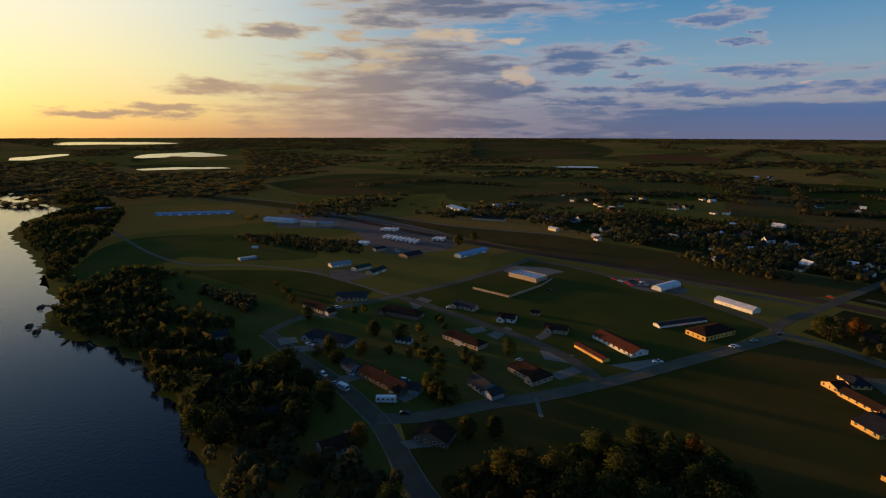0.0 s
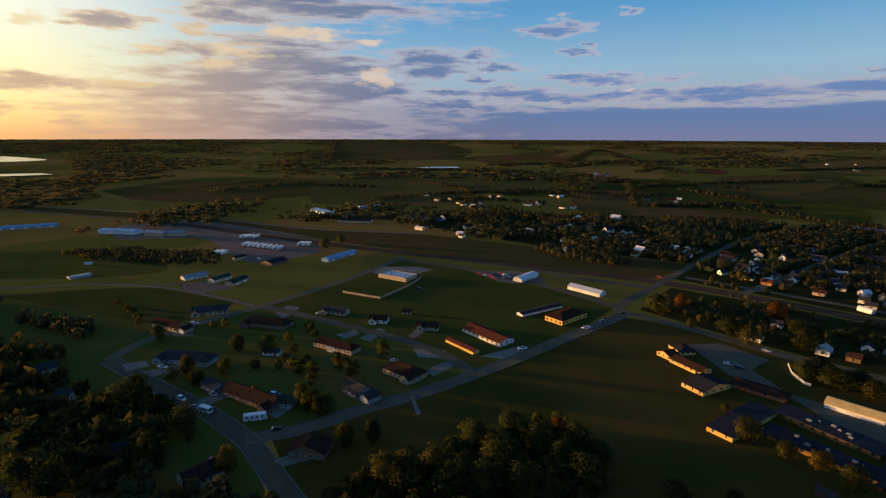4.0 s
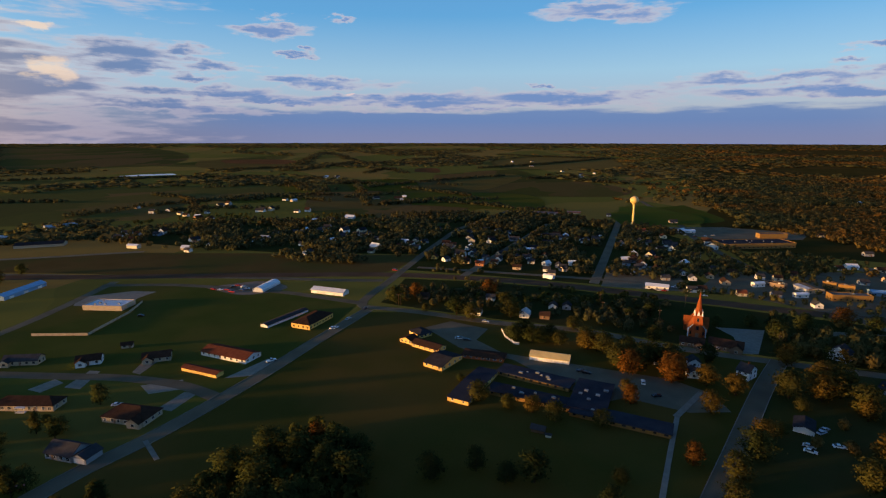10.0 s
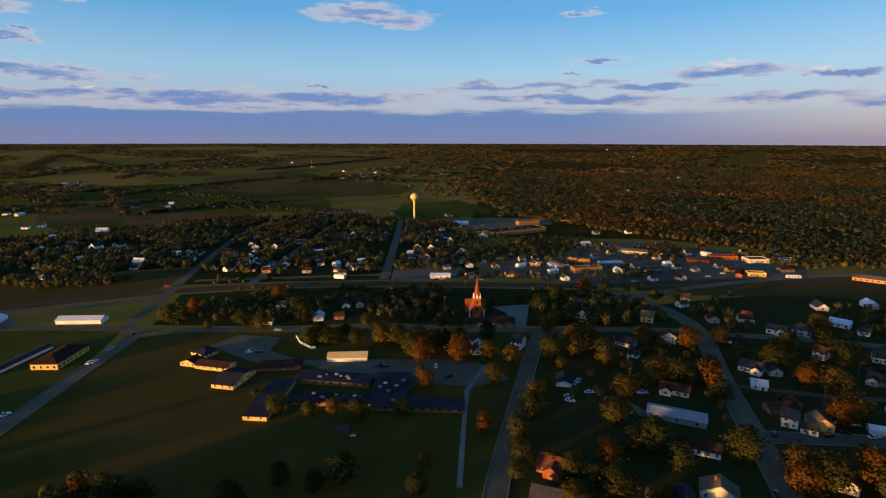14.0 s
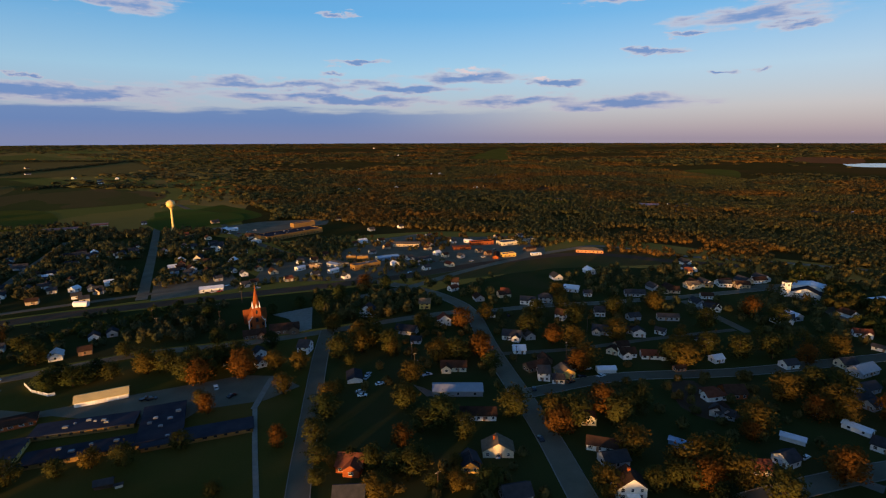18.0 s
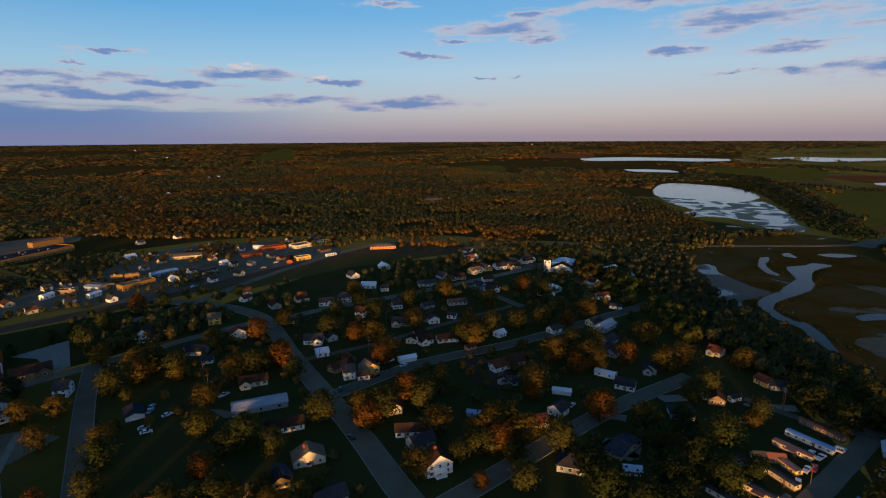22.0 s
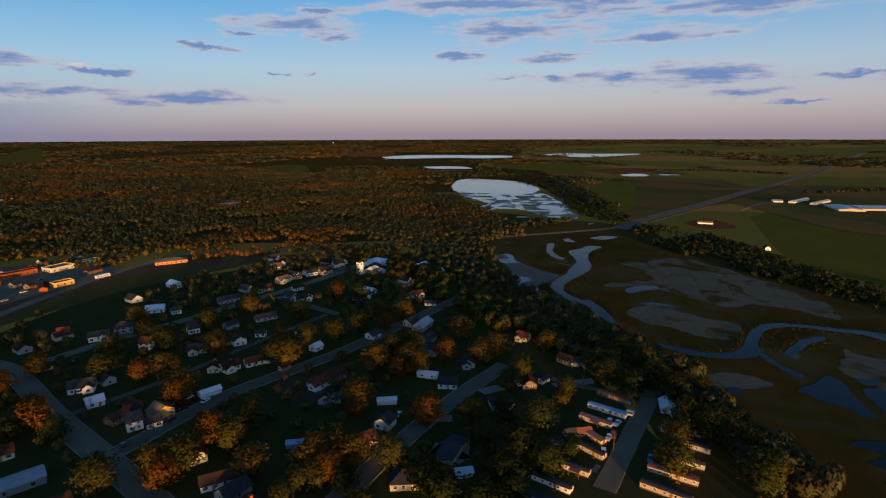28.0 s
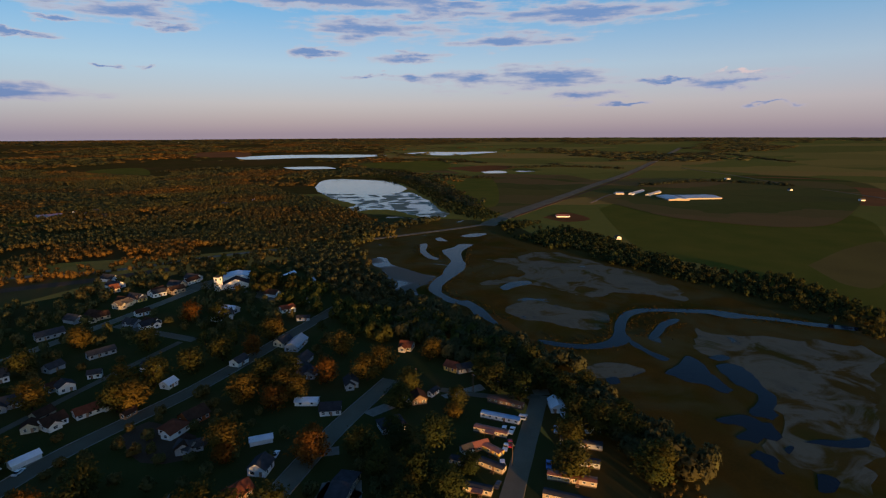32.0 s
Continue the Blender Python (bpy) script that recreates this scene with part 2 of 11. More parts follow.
def surface(name, c1, c2, scale=1.0, rough=0.85, bump=0.15, metal=0.0, fine=8.0, stripe=0.0, stripe_axis="z", spread=0.2, big=0.0, c3=None, island=False, leafy=False):
    """A weathered surface: two colours mixed by coarse and fine noise, an optional third in large patches, relief, and per-object variation."""
    m = bpy.data.materials.new(name)
    m.use_nodes = True
    nt = m.node_tree
    N, L = nt.nodes, nt.links
    b = N["Principled BSDF"]
    geo = N.new("ShaderNodeNewGeometry")
    n1 = N.new("ShaderNodeTexNoise")
    n1.inputs["Scale"].default_value, n1.inputs["Detail"].default_value = scale, 4
    n2 = N.new("ShaderNodeTexNoise")
    n2.inputs["Scale"].default_value, n2.inputs["Detail"].default_value = scale * fine, 3
    for n in (n1, n2):
        L.new(geo.outputs["Position"], n.inputs["Vector"])
    add = N.new("ShaderNodeMath")
    add.operation = "MULTIPLY_ADD"
    L.new(n2.outputs[0], add.inputs[0])
    add.inputs[1].default_value = 0.45
    L.new(n1.outputs[0], add.inputs[2])
    ramp = N.new("ShaderNodeMapRange")
    ramp.inputs[1].default_value, ramp.inputs[2].default_value = 0.5, 0.95
    L.new(add.outputs[0], ramp.inputs[0])
    mix = N.new("ShaderNodeMix")
    mix.data_type = "RGBA"
    mix.inputs[6].default_value, mix.inputs[7].default_value = (*c1, 1), (*c2, 1)
    L.new(ramp.outputs[0], mix.inputs[0])
    colour = mix.outputs[2]
    if c3:
        n3 = N.new("ShaderNodeTexNoise")
        n3.inputs["Scale"].default_value, n3.inputs["Detail"].default_value = big, 3
        L.new(geo.outputs["Position"], n3.inputs["Vector"])
        r3 = N.new("ShaderNodeMapRange")
        r3.inputs[1].default_value, r3.inputs[2].default_value = 0.47, 0.62
        L.new(n3.outputs[0], r3.inputs[0])
        mx = N.new("ShaderNodeMix")
        mx.data_type = "RGBA"
        mx.inputs[7].default_value = (*c3, 1)
        L.new(r3.outputs[0], mx.inputs[0])
        L.new(colour, mx.inputs[6])
        colour = mx.outputs[2]
    hsv = N.new("ShaderNodeHueSaturation")
    L.new(colour, hsv.inputs["Color"])
    info = N.new("ShaderNodeObjectInfo")
    vr = N.new("ShaderNodeMapRange")
    vr.inputs[3].default_value, vr.inputs[4].default_value = 1 - spread, 1 + spread
    L.new(geo.outputs["Random Per Island"] if island else info.outputs["Random"], vr.inputs[0])
    L.new(vr.outputs[0], hsv.inputs["Value"])
    L.new(hsv.outputs[0], b.inputs["Base Color"])
    b.inputs["Roughness"].default_value, b.inputs["Metallic"].default_value = rough, metal
    if rough >= 0.75 or leafy:
        b.inputs["Specular IOR Level"].default_value = 0.0
        tr = N.new("ShaderNodeBsdfTranslucent")
        L.new(hsv.outputs[0], tr.inputs["Color"])
        blend = N.new("ShaderNodeMixShader")
        blend.inputs[0].default_value = 0.5
        L.new(b.outputs[0], blend.inputs[1])
        L.new(tr.outputs[0], blend.inputs[2])
        L.new(blend.outputs[0], N["Material Output"].inputs["Surface"])
    height = n2.outputs[0]
    if stripe:
        tc = N.new("ShaderNodeTexCoord")
        wv = N.new("ShaderNodeTexWave")
        wv.bands_direction = {"x": "X", "y": "Y", "z": "Z"}[stripe_axis]
        wv.wave_profile = "SAW"
        wv.inputs["Scale"].default_value = stripe
        L.new(tc.outputs["Object"], wv.inputs["Vector"])
        height = wv.outputs[1]
    if bump:
        bp = N.new("ShaderNodeBump")
        bp.inputs["Strength"].default_value, bp.inputs["Distance"].default_value = bump, 0.05
        L.new(height, bp.inputs["Height"])
        L.new(bp.outputs[0], b.inputs["Normal"])
    MATS[name] = m
    return m


for name, c in {"white": (.72, .71, .68), "cream": (.62, .54, .38), "tan": (.42, .33, .22), "yellow": (.72, .44, .10), "gray": (.32, .33, .34),
                "blue": (.16, .26, .38), "brown": (.16, .10, .06), "red": (.36, .07, .04), "green": (.12, .19, .12), "orange": (.50, .20, .07)}.items():
    surface("siding_" + name, c, tuple(v * 0.8 for v in c), 0.6, 0.6, 0.25, stripe=6.0, spread=0.08)
surface("brick", (.52, .150, .046), (.40, .110, .036), 1.2, 0.9, 0.3, stripe=12.0)
surface("brick_tan", (.42, .26, .09), (.34, .20, .07), 1.2, 0.9, 0.3, stripe=12.0)
for name, c in {"brown": (.0992, .0576, .0400), "gray": (.0960, .0960, .1024), "dark": (.0640, .0640, .0720), "red": (.2720, .0960, .0560), "green": (.0800, .1360, .0960), "tan": (.3200, .2400, .1600)}.items():
    surface("roof_" + name, c, tuple(v * 0.65 for v in c), 0.5, 0.9, 0.5, fine=14, spread=0.12)
# the yellow metal is a pale roof with evening sun put into its colour
for name, c in {"blue": (.20, .34, .50), "pale": (.40, .47, .56), "white": (.62, .66, .70), "silver": (.25, .27, .30), "yellow": (.62, .46, .16), "rust": (.20, .075, .038)}.items():
    surface("metal_" + name, c, tuple(v * 0.82 for v in c), 0.3, 0.42, 0.35, 0.1, stripe=3.5, stripe_axis="x", spread=0.06)
surface("church_tile", (.5200, .1650, .0480), (.3900, .1150, .0360), 0.8, 0.75, 0.4, fine=10)
surface("flat_roof", (.0380, .0428, .0593), (.0665, .0713, .0866), 0.15, 0.8, 0.3, fine=20)
surface("gravel_roof", (.2640, .2400, .2160), (.1800, .1680, .1560), 0.2, 0.9, 0.3, fine=20)
surface("trim_white", (.74, .73, .70), (.62, .61, .58), 1.0, 0.55, 0.05)
surface("trim_dark", (.06, .05, .045), (.04, .035, .03), 1.0, 0.6, 0.05)
surface("door_paint", (.28, .16, .09), (.18, .10, .06), 2.0, 0.5, 0.05, spread=0.35)
surface("concrete", (.3826, .3553, .2944), (.2824, .2642, .2208), 0.4, 0.9, 0.2, fine=12)
surface("asphalt", (.2543, .2260, .1591), (.1809, .1611, .1136), 0.08, 0.9, 0.3, fine=40)
surface("gravel", (.3250, .2681, .2194), (.2275, .1869, .1544), 0.1, 0.95, 0.4, fine=40)
surface("dirt", (.1680, .1104, .0720), (.1140, .0768, .0504), 0.05, 0.95, 0.4, fine=30)
surface("wood", (.20, .14, .09), (.13, .09, .06), 1.0, 0.85, 0.3)
surface("bark", (.075, .055, .04), (.045, .033, .025), 1.5, 0.95, 0.5)
surface("steel", (.32, .33, .34), (.24, .25, .26), 1.0, 0.4, 0.05, 0.7)
surface("rubber", (.02, .02, .02), (.03, .03, .03), 4.0, 0.8, 0.1)
surface("tower_paint", (.76, .54, .17), (.66, .46, .15), 0.4, 0.45, 0.05)
for name, c in {"white": (.75, .75, .74), "silver": (.42, .43, .44), "black": (.02, .02, .025), "red": (.40, .02, .02), "blue": (.04, .09, .25), "tan": (.35, .28, .18)}.items():
    surface("paint_" + name, c, tuple(v * 0.9 for v in c), 1.0, 0.25, 0.0, 0.1, spread=0.05)
surface("lawn", (.0760, .0783, .0172), (.1064, .0954, .0240), 0.03, 0.95, 0.5, fine=40, big=0.012, c3=(.1366, .0988, .0275))
surface("lawn_dull", (.0408, .0560, .0179), (.0608, .0724, .0233), 0.03, 0.95, 0.5, fine=40, big=0.02, c3=(.0691, .0679, .0256))
surface("lawn_west", (.0855, .1136, .0245), (.1280, .1447, .0336), 0.03, 0.95, 0.5, fine=40, big=0.012, c3=(.1526, .1395, .0365))
surface("field_green", (.1087, .1232, .0219), (.1609, .1450, .0279), 0.02, 0.95, 0.5, fine=40)
surface("mown_green", (.1000, .1380, .0230), (.1200, .1500, .0280), 0.02, 0.95, 0.4, fine=40, big=0.02, c3=(.1180, .1300, .0260))
surface("field_gold", (.2145, .1586, .0468), (.1690, .1274, .0390), 0.015, 0.95, 0.5, fine=40)
surface("field_red", (.2600, .1170, .0468), (.1950, .0962, .0390), 0.015, 0.95, 0.5, fine=40)
for name, a, c in (("leaf_green", (.0494, .0664, .0196), (.0770, .0830, .0239)), ("leaf_olive", (.0674, .0717, .0188), (.0966, .0868, .0230)), ("leaf_gold", (.1188, .0849, .0185), (.1553, .1030, .0218)),
                   ("leaf_orange", (.1611, .0723, .0163), (.1965, .0880, .0185)), ("leaf_dark", (.0310, .0454, .0151), (.0476, .0574, .0186))):
    surface(name, a, c, 0.5, 0.8, 0.0, fine=5, spread=0.16, island=True, leafy=True)
# autumn tones, plus sunlit gold painted into c3 and haze greying the greens
surface("forest", (.1001, .1015, .0355), (.1239, .1106, .0388), 0.05, 0.85, 0.0, fine=8, spread=0.16, big=0.0042, c3=(.2150, .1164, .0288), island=True, leafy=True)
surface("forest_green", (.0632, .0787, .0193), (.0955, .0951, .0240), 0.10, 0.85, 0.0, fine=8, spread=0.16, big=0.02, c3=(.0816, .0699, .0177), island=True, leafy=True)
surface("forest_deep", (.0450, .0600, .0200), (.0700, .0750, .0238), 0.08, 0.85, 0.0, fine=6, spread=0.16, big=0.008, c3=(.0625, .0600, .0200), island=True, leafy=True)
# distance haze is mixed into this colour as extra blue and grey
surface("forest_dark", (.0795, .0896, .0387), (.1132, .1053, .0446), 0.08, 0.85, 0.0, fine=6, spread=0.16, big=0.008, c3=(.0987, .0806, .0313), island=True, leafy=True)


def patchwork(name, colours, cell, distort):
    """Farm land: irregular plots of several crops and grasses, with grain and relief."""
    m = surface(name, colours[0], colours[1], 0.05, 0.95, 0.5, fine=24)
    N, L = m.node_tree.nodes, m.node_tree.links
    geo = N.new("ShaderNodeNewGeometry")
    warp = N.new("ShaderNodeTexNoise")
    warp.inputs["Scale"].default_value = cell * 1.5
    L.new(geo.outputs["Position"], warp.inputs["Vector"])
    off = N.new("ShaderNodeVectorMath")
    off.operation = "MULTIPLY_ADD"
    L.new(warp.outputs["Color"], off.inputs[0])
    off.inputs[1].default_value = (distort, distort, 0)
    L.new(geo.outputs["Position"], off.inputs[2])
    turn = N.new("ShaderNodeMapping")
    turn.inputs["Rotation"].default_value, turn.inputs["Scale"].default_value = (0, 0, radians(12)), (1.0, 0.55, 0.0)
    L.new(off.outputs[0], turn.inputs[0])
    vor = N.new("ShaderNodeTexVoronoi")
    vor.inputs["Scale"].default_value = cell
    L.new(turn.outputs[0], vor.inputs["Vector"])
    sep = N.new("ShaderNodeSeparateColor")
    L.new(vor.outputs["Color"], sep.inputs[0])
    cr = N.new("ShaderNodeValToRGB")
    e = cr.color_ramp.elements
    cr.color_ramp.interpolation = "CONSTANT"
    while len(e) < len(colours):
        e.new(0.5)
    for k, c in enumerate(colours):
        e[k].position, e[k].color = k / len(colours), (*c, 1)
    L.new(sep.outputs[0], cr.inputs[0])
    old = [n for n in N if n.type == "HUE_SAT"][0]
    first = old.inputs["Color"].links[0].from_socket
    mx = N.new("ShaderNodeMix")
    mx.data_type = "RGBA"
    mx.inputs[0].default_value = 0.62
    L.new(first, mx.inputs[6])
    L.new(cr.outputs[0], mx.inputs[7])
    L.new(mx.outputs[2], old.inputs["Color"])
    return m


surface("dry_grass", (.1417, .1013, .0365), (.1862, .1296, .0486), 0.03, 0.95, 0.4, fine=24, big=0.015, c3=(.1216, .1134, .0365))
surface("undergrowth", (.0680, .0601, .0171), (.0952, .0738, .0213), 0.03, 0.95, 0.3, fine=12, big=0.004, c3=(.1068, .0719, .0234))
# crop colours with a little bluish haze of the distance painted in
patchwork("pasture", ((.1139, .1204, .0322), (.1693, .1432, .0443), (.2116, .1465, .0564), (.1302, .1302, .0384), (.2686, .1562, .0685), (.1139, .1139, .0363)), 0.007, 120)
patchwork("grass", ((.0756, .0945, .0240), (.1037, .1147, .0296), (.0819, .0998, .0258), (.1554, .1323, .0408), (.0777, .0903, .0252), (.1785, .1292, .0444), (.1260, .1176, .0360)), 0.0045, 160)


def wetland(name, reed_a, reed_b, levels, scale=0.016):
    """Reeds, floating weed and still water in one ragged pattern, wet where the last level is passed."""
    m = surface(name, reed_a, reed_b, 0.06, 0.95, 0.6, fine=14, big=0.03, c3=tuple(0.5 * (a + b) * k for a, b, k in zip(reed_a, reed_b, (0.7, 0.95, 0.8))))
    N, L = m.node_tree.nodes, m.node_tree.links
    b = N["Principled BSDF"]
    geo = N.new("ShaderNodeNewGeometry")
    n = N.new("ShaderNodeTexNoise")
    n.inputs["Scale"].default_value, n.inputs["Detail"].default_value, n.inputs["Roughness"].default_value, n.inputs["Distortion"].default_value = scale, 10, 0.62, 1.1
    L.new(geo.outputs["Position"], n.inputs["Vector"])
    last, shine = b.inputs["Base Color"].links[0].from_socket, None
    for lo, hi, col in levels:
        r = N.new("ShaderNodeMapRange")
        r.inputs[1].default_value, r.inputs[2].default_value = lo, hi
        L.new(n.outputs[0], r.inputs[0])
        mx = N.new("ShaderNodeMix")
        mx.data_type = "RGBA"
        mx.inputs[7].default_value = (*col, 1)
        L.new(r.outputs[0], mx.inputs[0])
        L.new(last, mx.inputs[6])
        last, shine = mx.outputs[2], r.outputs[0]
    L.new(last, b.inputs["Base Color"])
    for socket, dry, wet in (("Roughness", 0.9, 0.2), ("Specular IOR Level", 0.0, 0.25)):
        r = N.new("ShaderNodeMapRange")
        r.inputs[3].default_value, r.inputs[4].default_value = dry, wet
        L.new(shine, r.inputs[0])
        L.new(r.outputs[0], b.inputs[socket])


def swamp(name):
    wetland(name, (.066, .056, .018), (.092, .070, .022), ((0.40, 0.50, (.150, .170, .130)), (0.54, 0.62, (.120, .138, .108)), (0.63, 0.66, (.012, .018, .022))), 0.034)


wetland("marsh", (.0800, .0620, .0160), (.1400, .0860, .0190), ((0.46, 0.60, (.0900, .0860, .0340)), (0.655, 0.675, (.0138, .0207, .0253))))


def glassy(name, col, rough, bump=0.0, scale=1.0, patches=None, amount=0.5):
    """Water and panes: dark base with a sharp reflection; patches: floating weed that breaks it."""
    m = bpy.data.materials.new(name)
    m.use_nodes = True
    N, L = m.node_tree.nodes, m.node_tree.links
    b = N["Principled BSDF"]
    b.inputs["Base Color"].default_value, b.inputs["Roughness"].default_value = (*col, 1), rough
    b.inputs["IOR"].default_value = 1.33 if bump else 1.5
    b.inputs["Specular IOR Level"].default_value = 0.36 if bump else 0.5
    geo = N.new("ShaderNodeNewGeometry")
    if bump:
        n1 = N.new("ShaderNodeTexNoise")
        n1.inputs["Scale"].default_value, n1.inputs["Detail"].default_value = scale, 3
        L.new(geo.outputs["Position"], n1.inputs["Vector"])
        bp = N.new("ShaderNodeBump")
        bp.inputs["Strength"].default_value, bp.inputs["Distance"].default_value = bump, 0.16
        L.new(n1.outputs[0], bp.inputs["Height"])
        L.new(bp.outputs[0], b.inputs["Normal"])
    if patches:
        n2 = N.new("ShaderNodeTexNoise")
        n2.inputs["Scale"].default_value, n2.inputs["Detail"].default_value, n2.inputs["Distortion"].default_value = 0.03, 7, 0.6
        L.new(geo.outputs["Position"], n2.inputs["Vector"])
        r = N.new("ShaderNodeMapRange")
        r.inputs[1].default_value, r.inputs[2].default_value = amount - 0.03, amount + 0.05
        L.new(n2.outputs[0], r.inputs[0])
        mx = N.new("ShaderNodeMix")
        mx.data_type = "RGBA"
        mx.inputs[6].default_value, mx.inputs[7].default_value = (*col, 1), (*patches, 1)
        L.new(r.outputs[0], mx.inputs[0])
        L.new(mx.outputs[2], b.inputs["Base Color"])
        r2 = N.new("ShaderNodeMapRange")
        r2.inputs[3].default_value, r2.inputs[4].default_value = rough, 0.65
        L.new(r.outputs[0], r2.inputs[0])
        L.new(r2.outputs[0], b.inputs["Roughness"])
    MATS[name] = m


glassy("water", (.006, .012, .018), 0.08, 0.5, 0.5)
glassy("river_water", (.006, .010, .016), 0.16, 0.5, 0.9)
MATS["river_water"].node_tree.nodes["Principled BSDF"].inputs["Specular IOR Level"].default_value = 0.07
glassy("murky_water", (.012, .017, .022), 0.2, 0.3, 0.7, (.040, .044, .034), 0.47)
MATS["murky_water"].node_tree.nodes["Principled BSDF"].inputs["Specular IOR Level"].default_value = 0.22
glassy("weedy_water", (.008, .014, .020), 0.10, 0.1, 0.5, (.066, .080, .042), 0.50)
swamp("algae")
surface("reeds", (.056, .048, .012), (.090, .066, .016), 0.06, 0.9, 0.0, fine=8, spread=0.2, big=0.02, c3=(.078, .058, .022), island=True, leafy=True)
glassy("pane", (.02, .025, .03), 0.08)

# ---- builders ----
FAR = 1500.0
blocked = []


def ground_z(x, y):
    """Height of the land: level round the town, rising gently towards the horizon."""
    r = math.hypot(x, y)
    if r < FAR:
        return 0.0
    return 120.0 - 120.0 * r / (FAR * math.exp((r - FAR) / FAR))


def mesh_of(name, bm, material):
    me = bpy.data.meshes.new(name)
    bm.to_mesh(me)
    bm.free()
    me.materials.append(MATS[material])
    return me


def part(name, bm, material, parent, label=""):
    ob = new(name, mesh_of(name, bm, material))
    ob.parent = parent
    return tagged(ob, label) if label else ob


def thing(name, x, y, rot, label, category, group="", z=None):
    ob = new(name)
    ob.empty_display_size = 1.0
    ob.matrix_basis = pose(x, y, ground_z(x, y) if z is None else z, 0, 0, rot)
    return tagged(ob, label, category, group)


def sheet(name, bm, material, label, category, kind="structure"):
    return tagged(new(name, mesh_of(name, bm, material)), label, category, kind=kind)


def box(bm, x0, x1, y0, y1, z0, z1):
    v = [bm.verts.new(p) for p in ((x0, y0, z0), (x1, y0, z0), (x1, y1, z0), (x0, y1, z0), (x0, y0, z1), (x1, y0, z1), (x1, y1, z1), (x0, y1, z1))]
    for f in ((3, 2, 1, 0), (4, 5, 6, 7), (0, 1, 5, 4), (1, 2, 6, 5), (2, 3, 7, 6), (3, 0, 4, 7)):
        bm.faces.new([v[i] for i in f])


def boxes(*args):
    bm = bmesh.new()
    for a in args:
        box(bm, *a)
    return bm


def solid(bm, bottom, top):
    """A closed body between two rings of as many points."""
    a, b = [bm.verts.new(p) for p in bottom], [bm.verts.new(p) for p in top]
    n = len(a)
    bm.faces.new(a[::-1])
    bm.faces.new(b)
    for i in range(n):
        bm.faces.new((a[i], a[(i + 1) % n], b[(i + 1) % n], b[i]))


def tube(bm, p, q, r0, r1, n=6):
    p, q = Vector(p), Vector(q)
    d = (q - p).normalized()
    u = d.orthogonal().normalized()
    w = d.cross(u)
    ring = [(math.cos(2 * math.pi * i / n), math.sin(2 * math.pi * i / n)) for i in range(n)]
    solid(bm, [p + r0 * (c * u + s * w) for c, s in ring], [q + r1 * (c * u + s * w) for c, s in ring])


def lathe(bm, profile, n=16, cx=0.0, cy=0.0):
    rings = [[bm.verts.new((cx + r * math.cos(2 * math.pi * i / n), cy + r * math.sin(2 * math.pi * i / n), z)) for i in range(n)] for r, z in profile]
    for a, b in zip(rings, rings[1:]):
        for i in range(n):
            bm.faces.new((a[i], a[(i + 1) % n], b[(i + 1) % n], b[i]))
    bm.faces.new(rings[0][::-1])
    bm.faces.new(rings[-1])


def gable_walls(bm, x0, x1, y0, y1, h, rise, along_x=True):
    """Walls under a gable roof, the ridge along x or y."""
    if along_x:
        ym = (y0 + y1) / 2
        ring = [(y0, 0), (y1, 0), (y1, h), (ym, h + rise), (y0, h)]
        solid(bm, [(x0, y, z) for y, z in ring][::-1], [(x1, y, z) for y, z in ring][::-1])
    else:
        xm = (x0 + x1) / 2
        ring = [(x0, 0), (x1, 0), (x1, h), (xm, h + rise), (x0, h)]
        solid(bm, [(x, y0, z) for x, z in ring], [(x, y1, z) for x, z in ring])


def gable_roof(bm, x0, x1, y0, y1, h, rise, along_x=True, o=0.45, th=0.22):
    """Two thick slopes with eaves that stand out by o."""
    if along_x:
        ym = (y0 + y1) / 2
        k = rise / (ym - y0) * o
        ring = [(y0 - o, h - k + 0.03), (ym, h + rise + 0.03), (y1 + o, h - k + 0.03), (y1 + o, h - k + th), (ym, h + rise + th + 0.05), (y0 - o, h - k + th)]
        solid(bm, [(x0 - o, y, z) for y, z in ring], [(x1 + o, y, z) for y, z in ring])
    else:
        xm = (x0 + x1) / 2
        k = rise / (xm - x0) * o
        ring = [(x0 - o, h - k + 0.03), (xm, h + rise + 0.03), (x1 + o, h - k + 0.03), (x1 + o, h - k + th), (xm, h + rise + th + 0.05), (x0 - o, h - k + th)]
        solid(bm, [(x, y0 - o, z) for x, z in ring][::-1], [(x, y1 + o, z) for x, z in ring][::-1])


def hip_roof(bm, x0, x1, y0, y1, h, rise, o=0.5):
    x0, x1, y0, y1 = x0 - o, x1 + o, y0 - o, y1 + o
    low = [bm.verts.new(p) for p in ((x0, y0, h), (x1, y0, h), (x1, y1, h), (x0, y1, h))]
    up = [bm.verts.new((v.co.x, v.co.y, h + 0.2)) for v in low]
    if x1 - x0 >= y1 - y0:
        e = (y1 - y0) / 2
        a, b = bm.verts.new((x0 + e, (y0 + y1) / 2, h + rise)), bm.verts.new((x1 - e + 1e-3, (y0 + y1) / 2, h + rise))
        tops = ((up[0], up[1], b, a), (up[1], up[2], b), (up[2], up[3], a, b), (up[3], up[0], a))
    else:
        e = (x1 - x0) / 2
        a, b = bm.verts.new(((x0 + x1) / 2, y0 + e, h + rise)), bm.verts.new(((x0 + x1) / 2, y1 - e + 1e-3, h + rise))
        tops = ((up[0], up[1], a), (up[1], up[2], b, a), (up[2], up[3], b), (up[3], up[0], a, b))
    bm.faces.new(low[::-1])
    for i in range(4):
        bm.faces.new((low[i], low[(i + 1) % 4], up[(i + 1) % 4], up[i]))
    for f in tops:
        bm.faces.new(f)


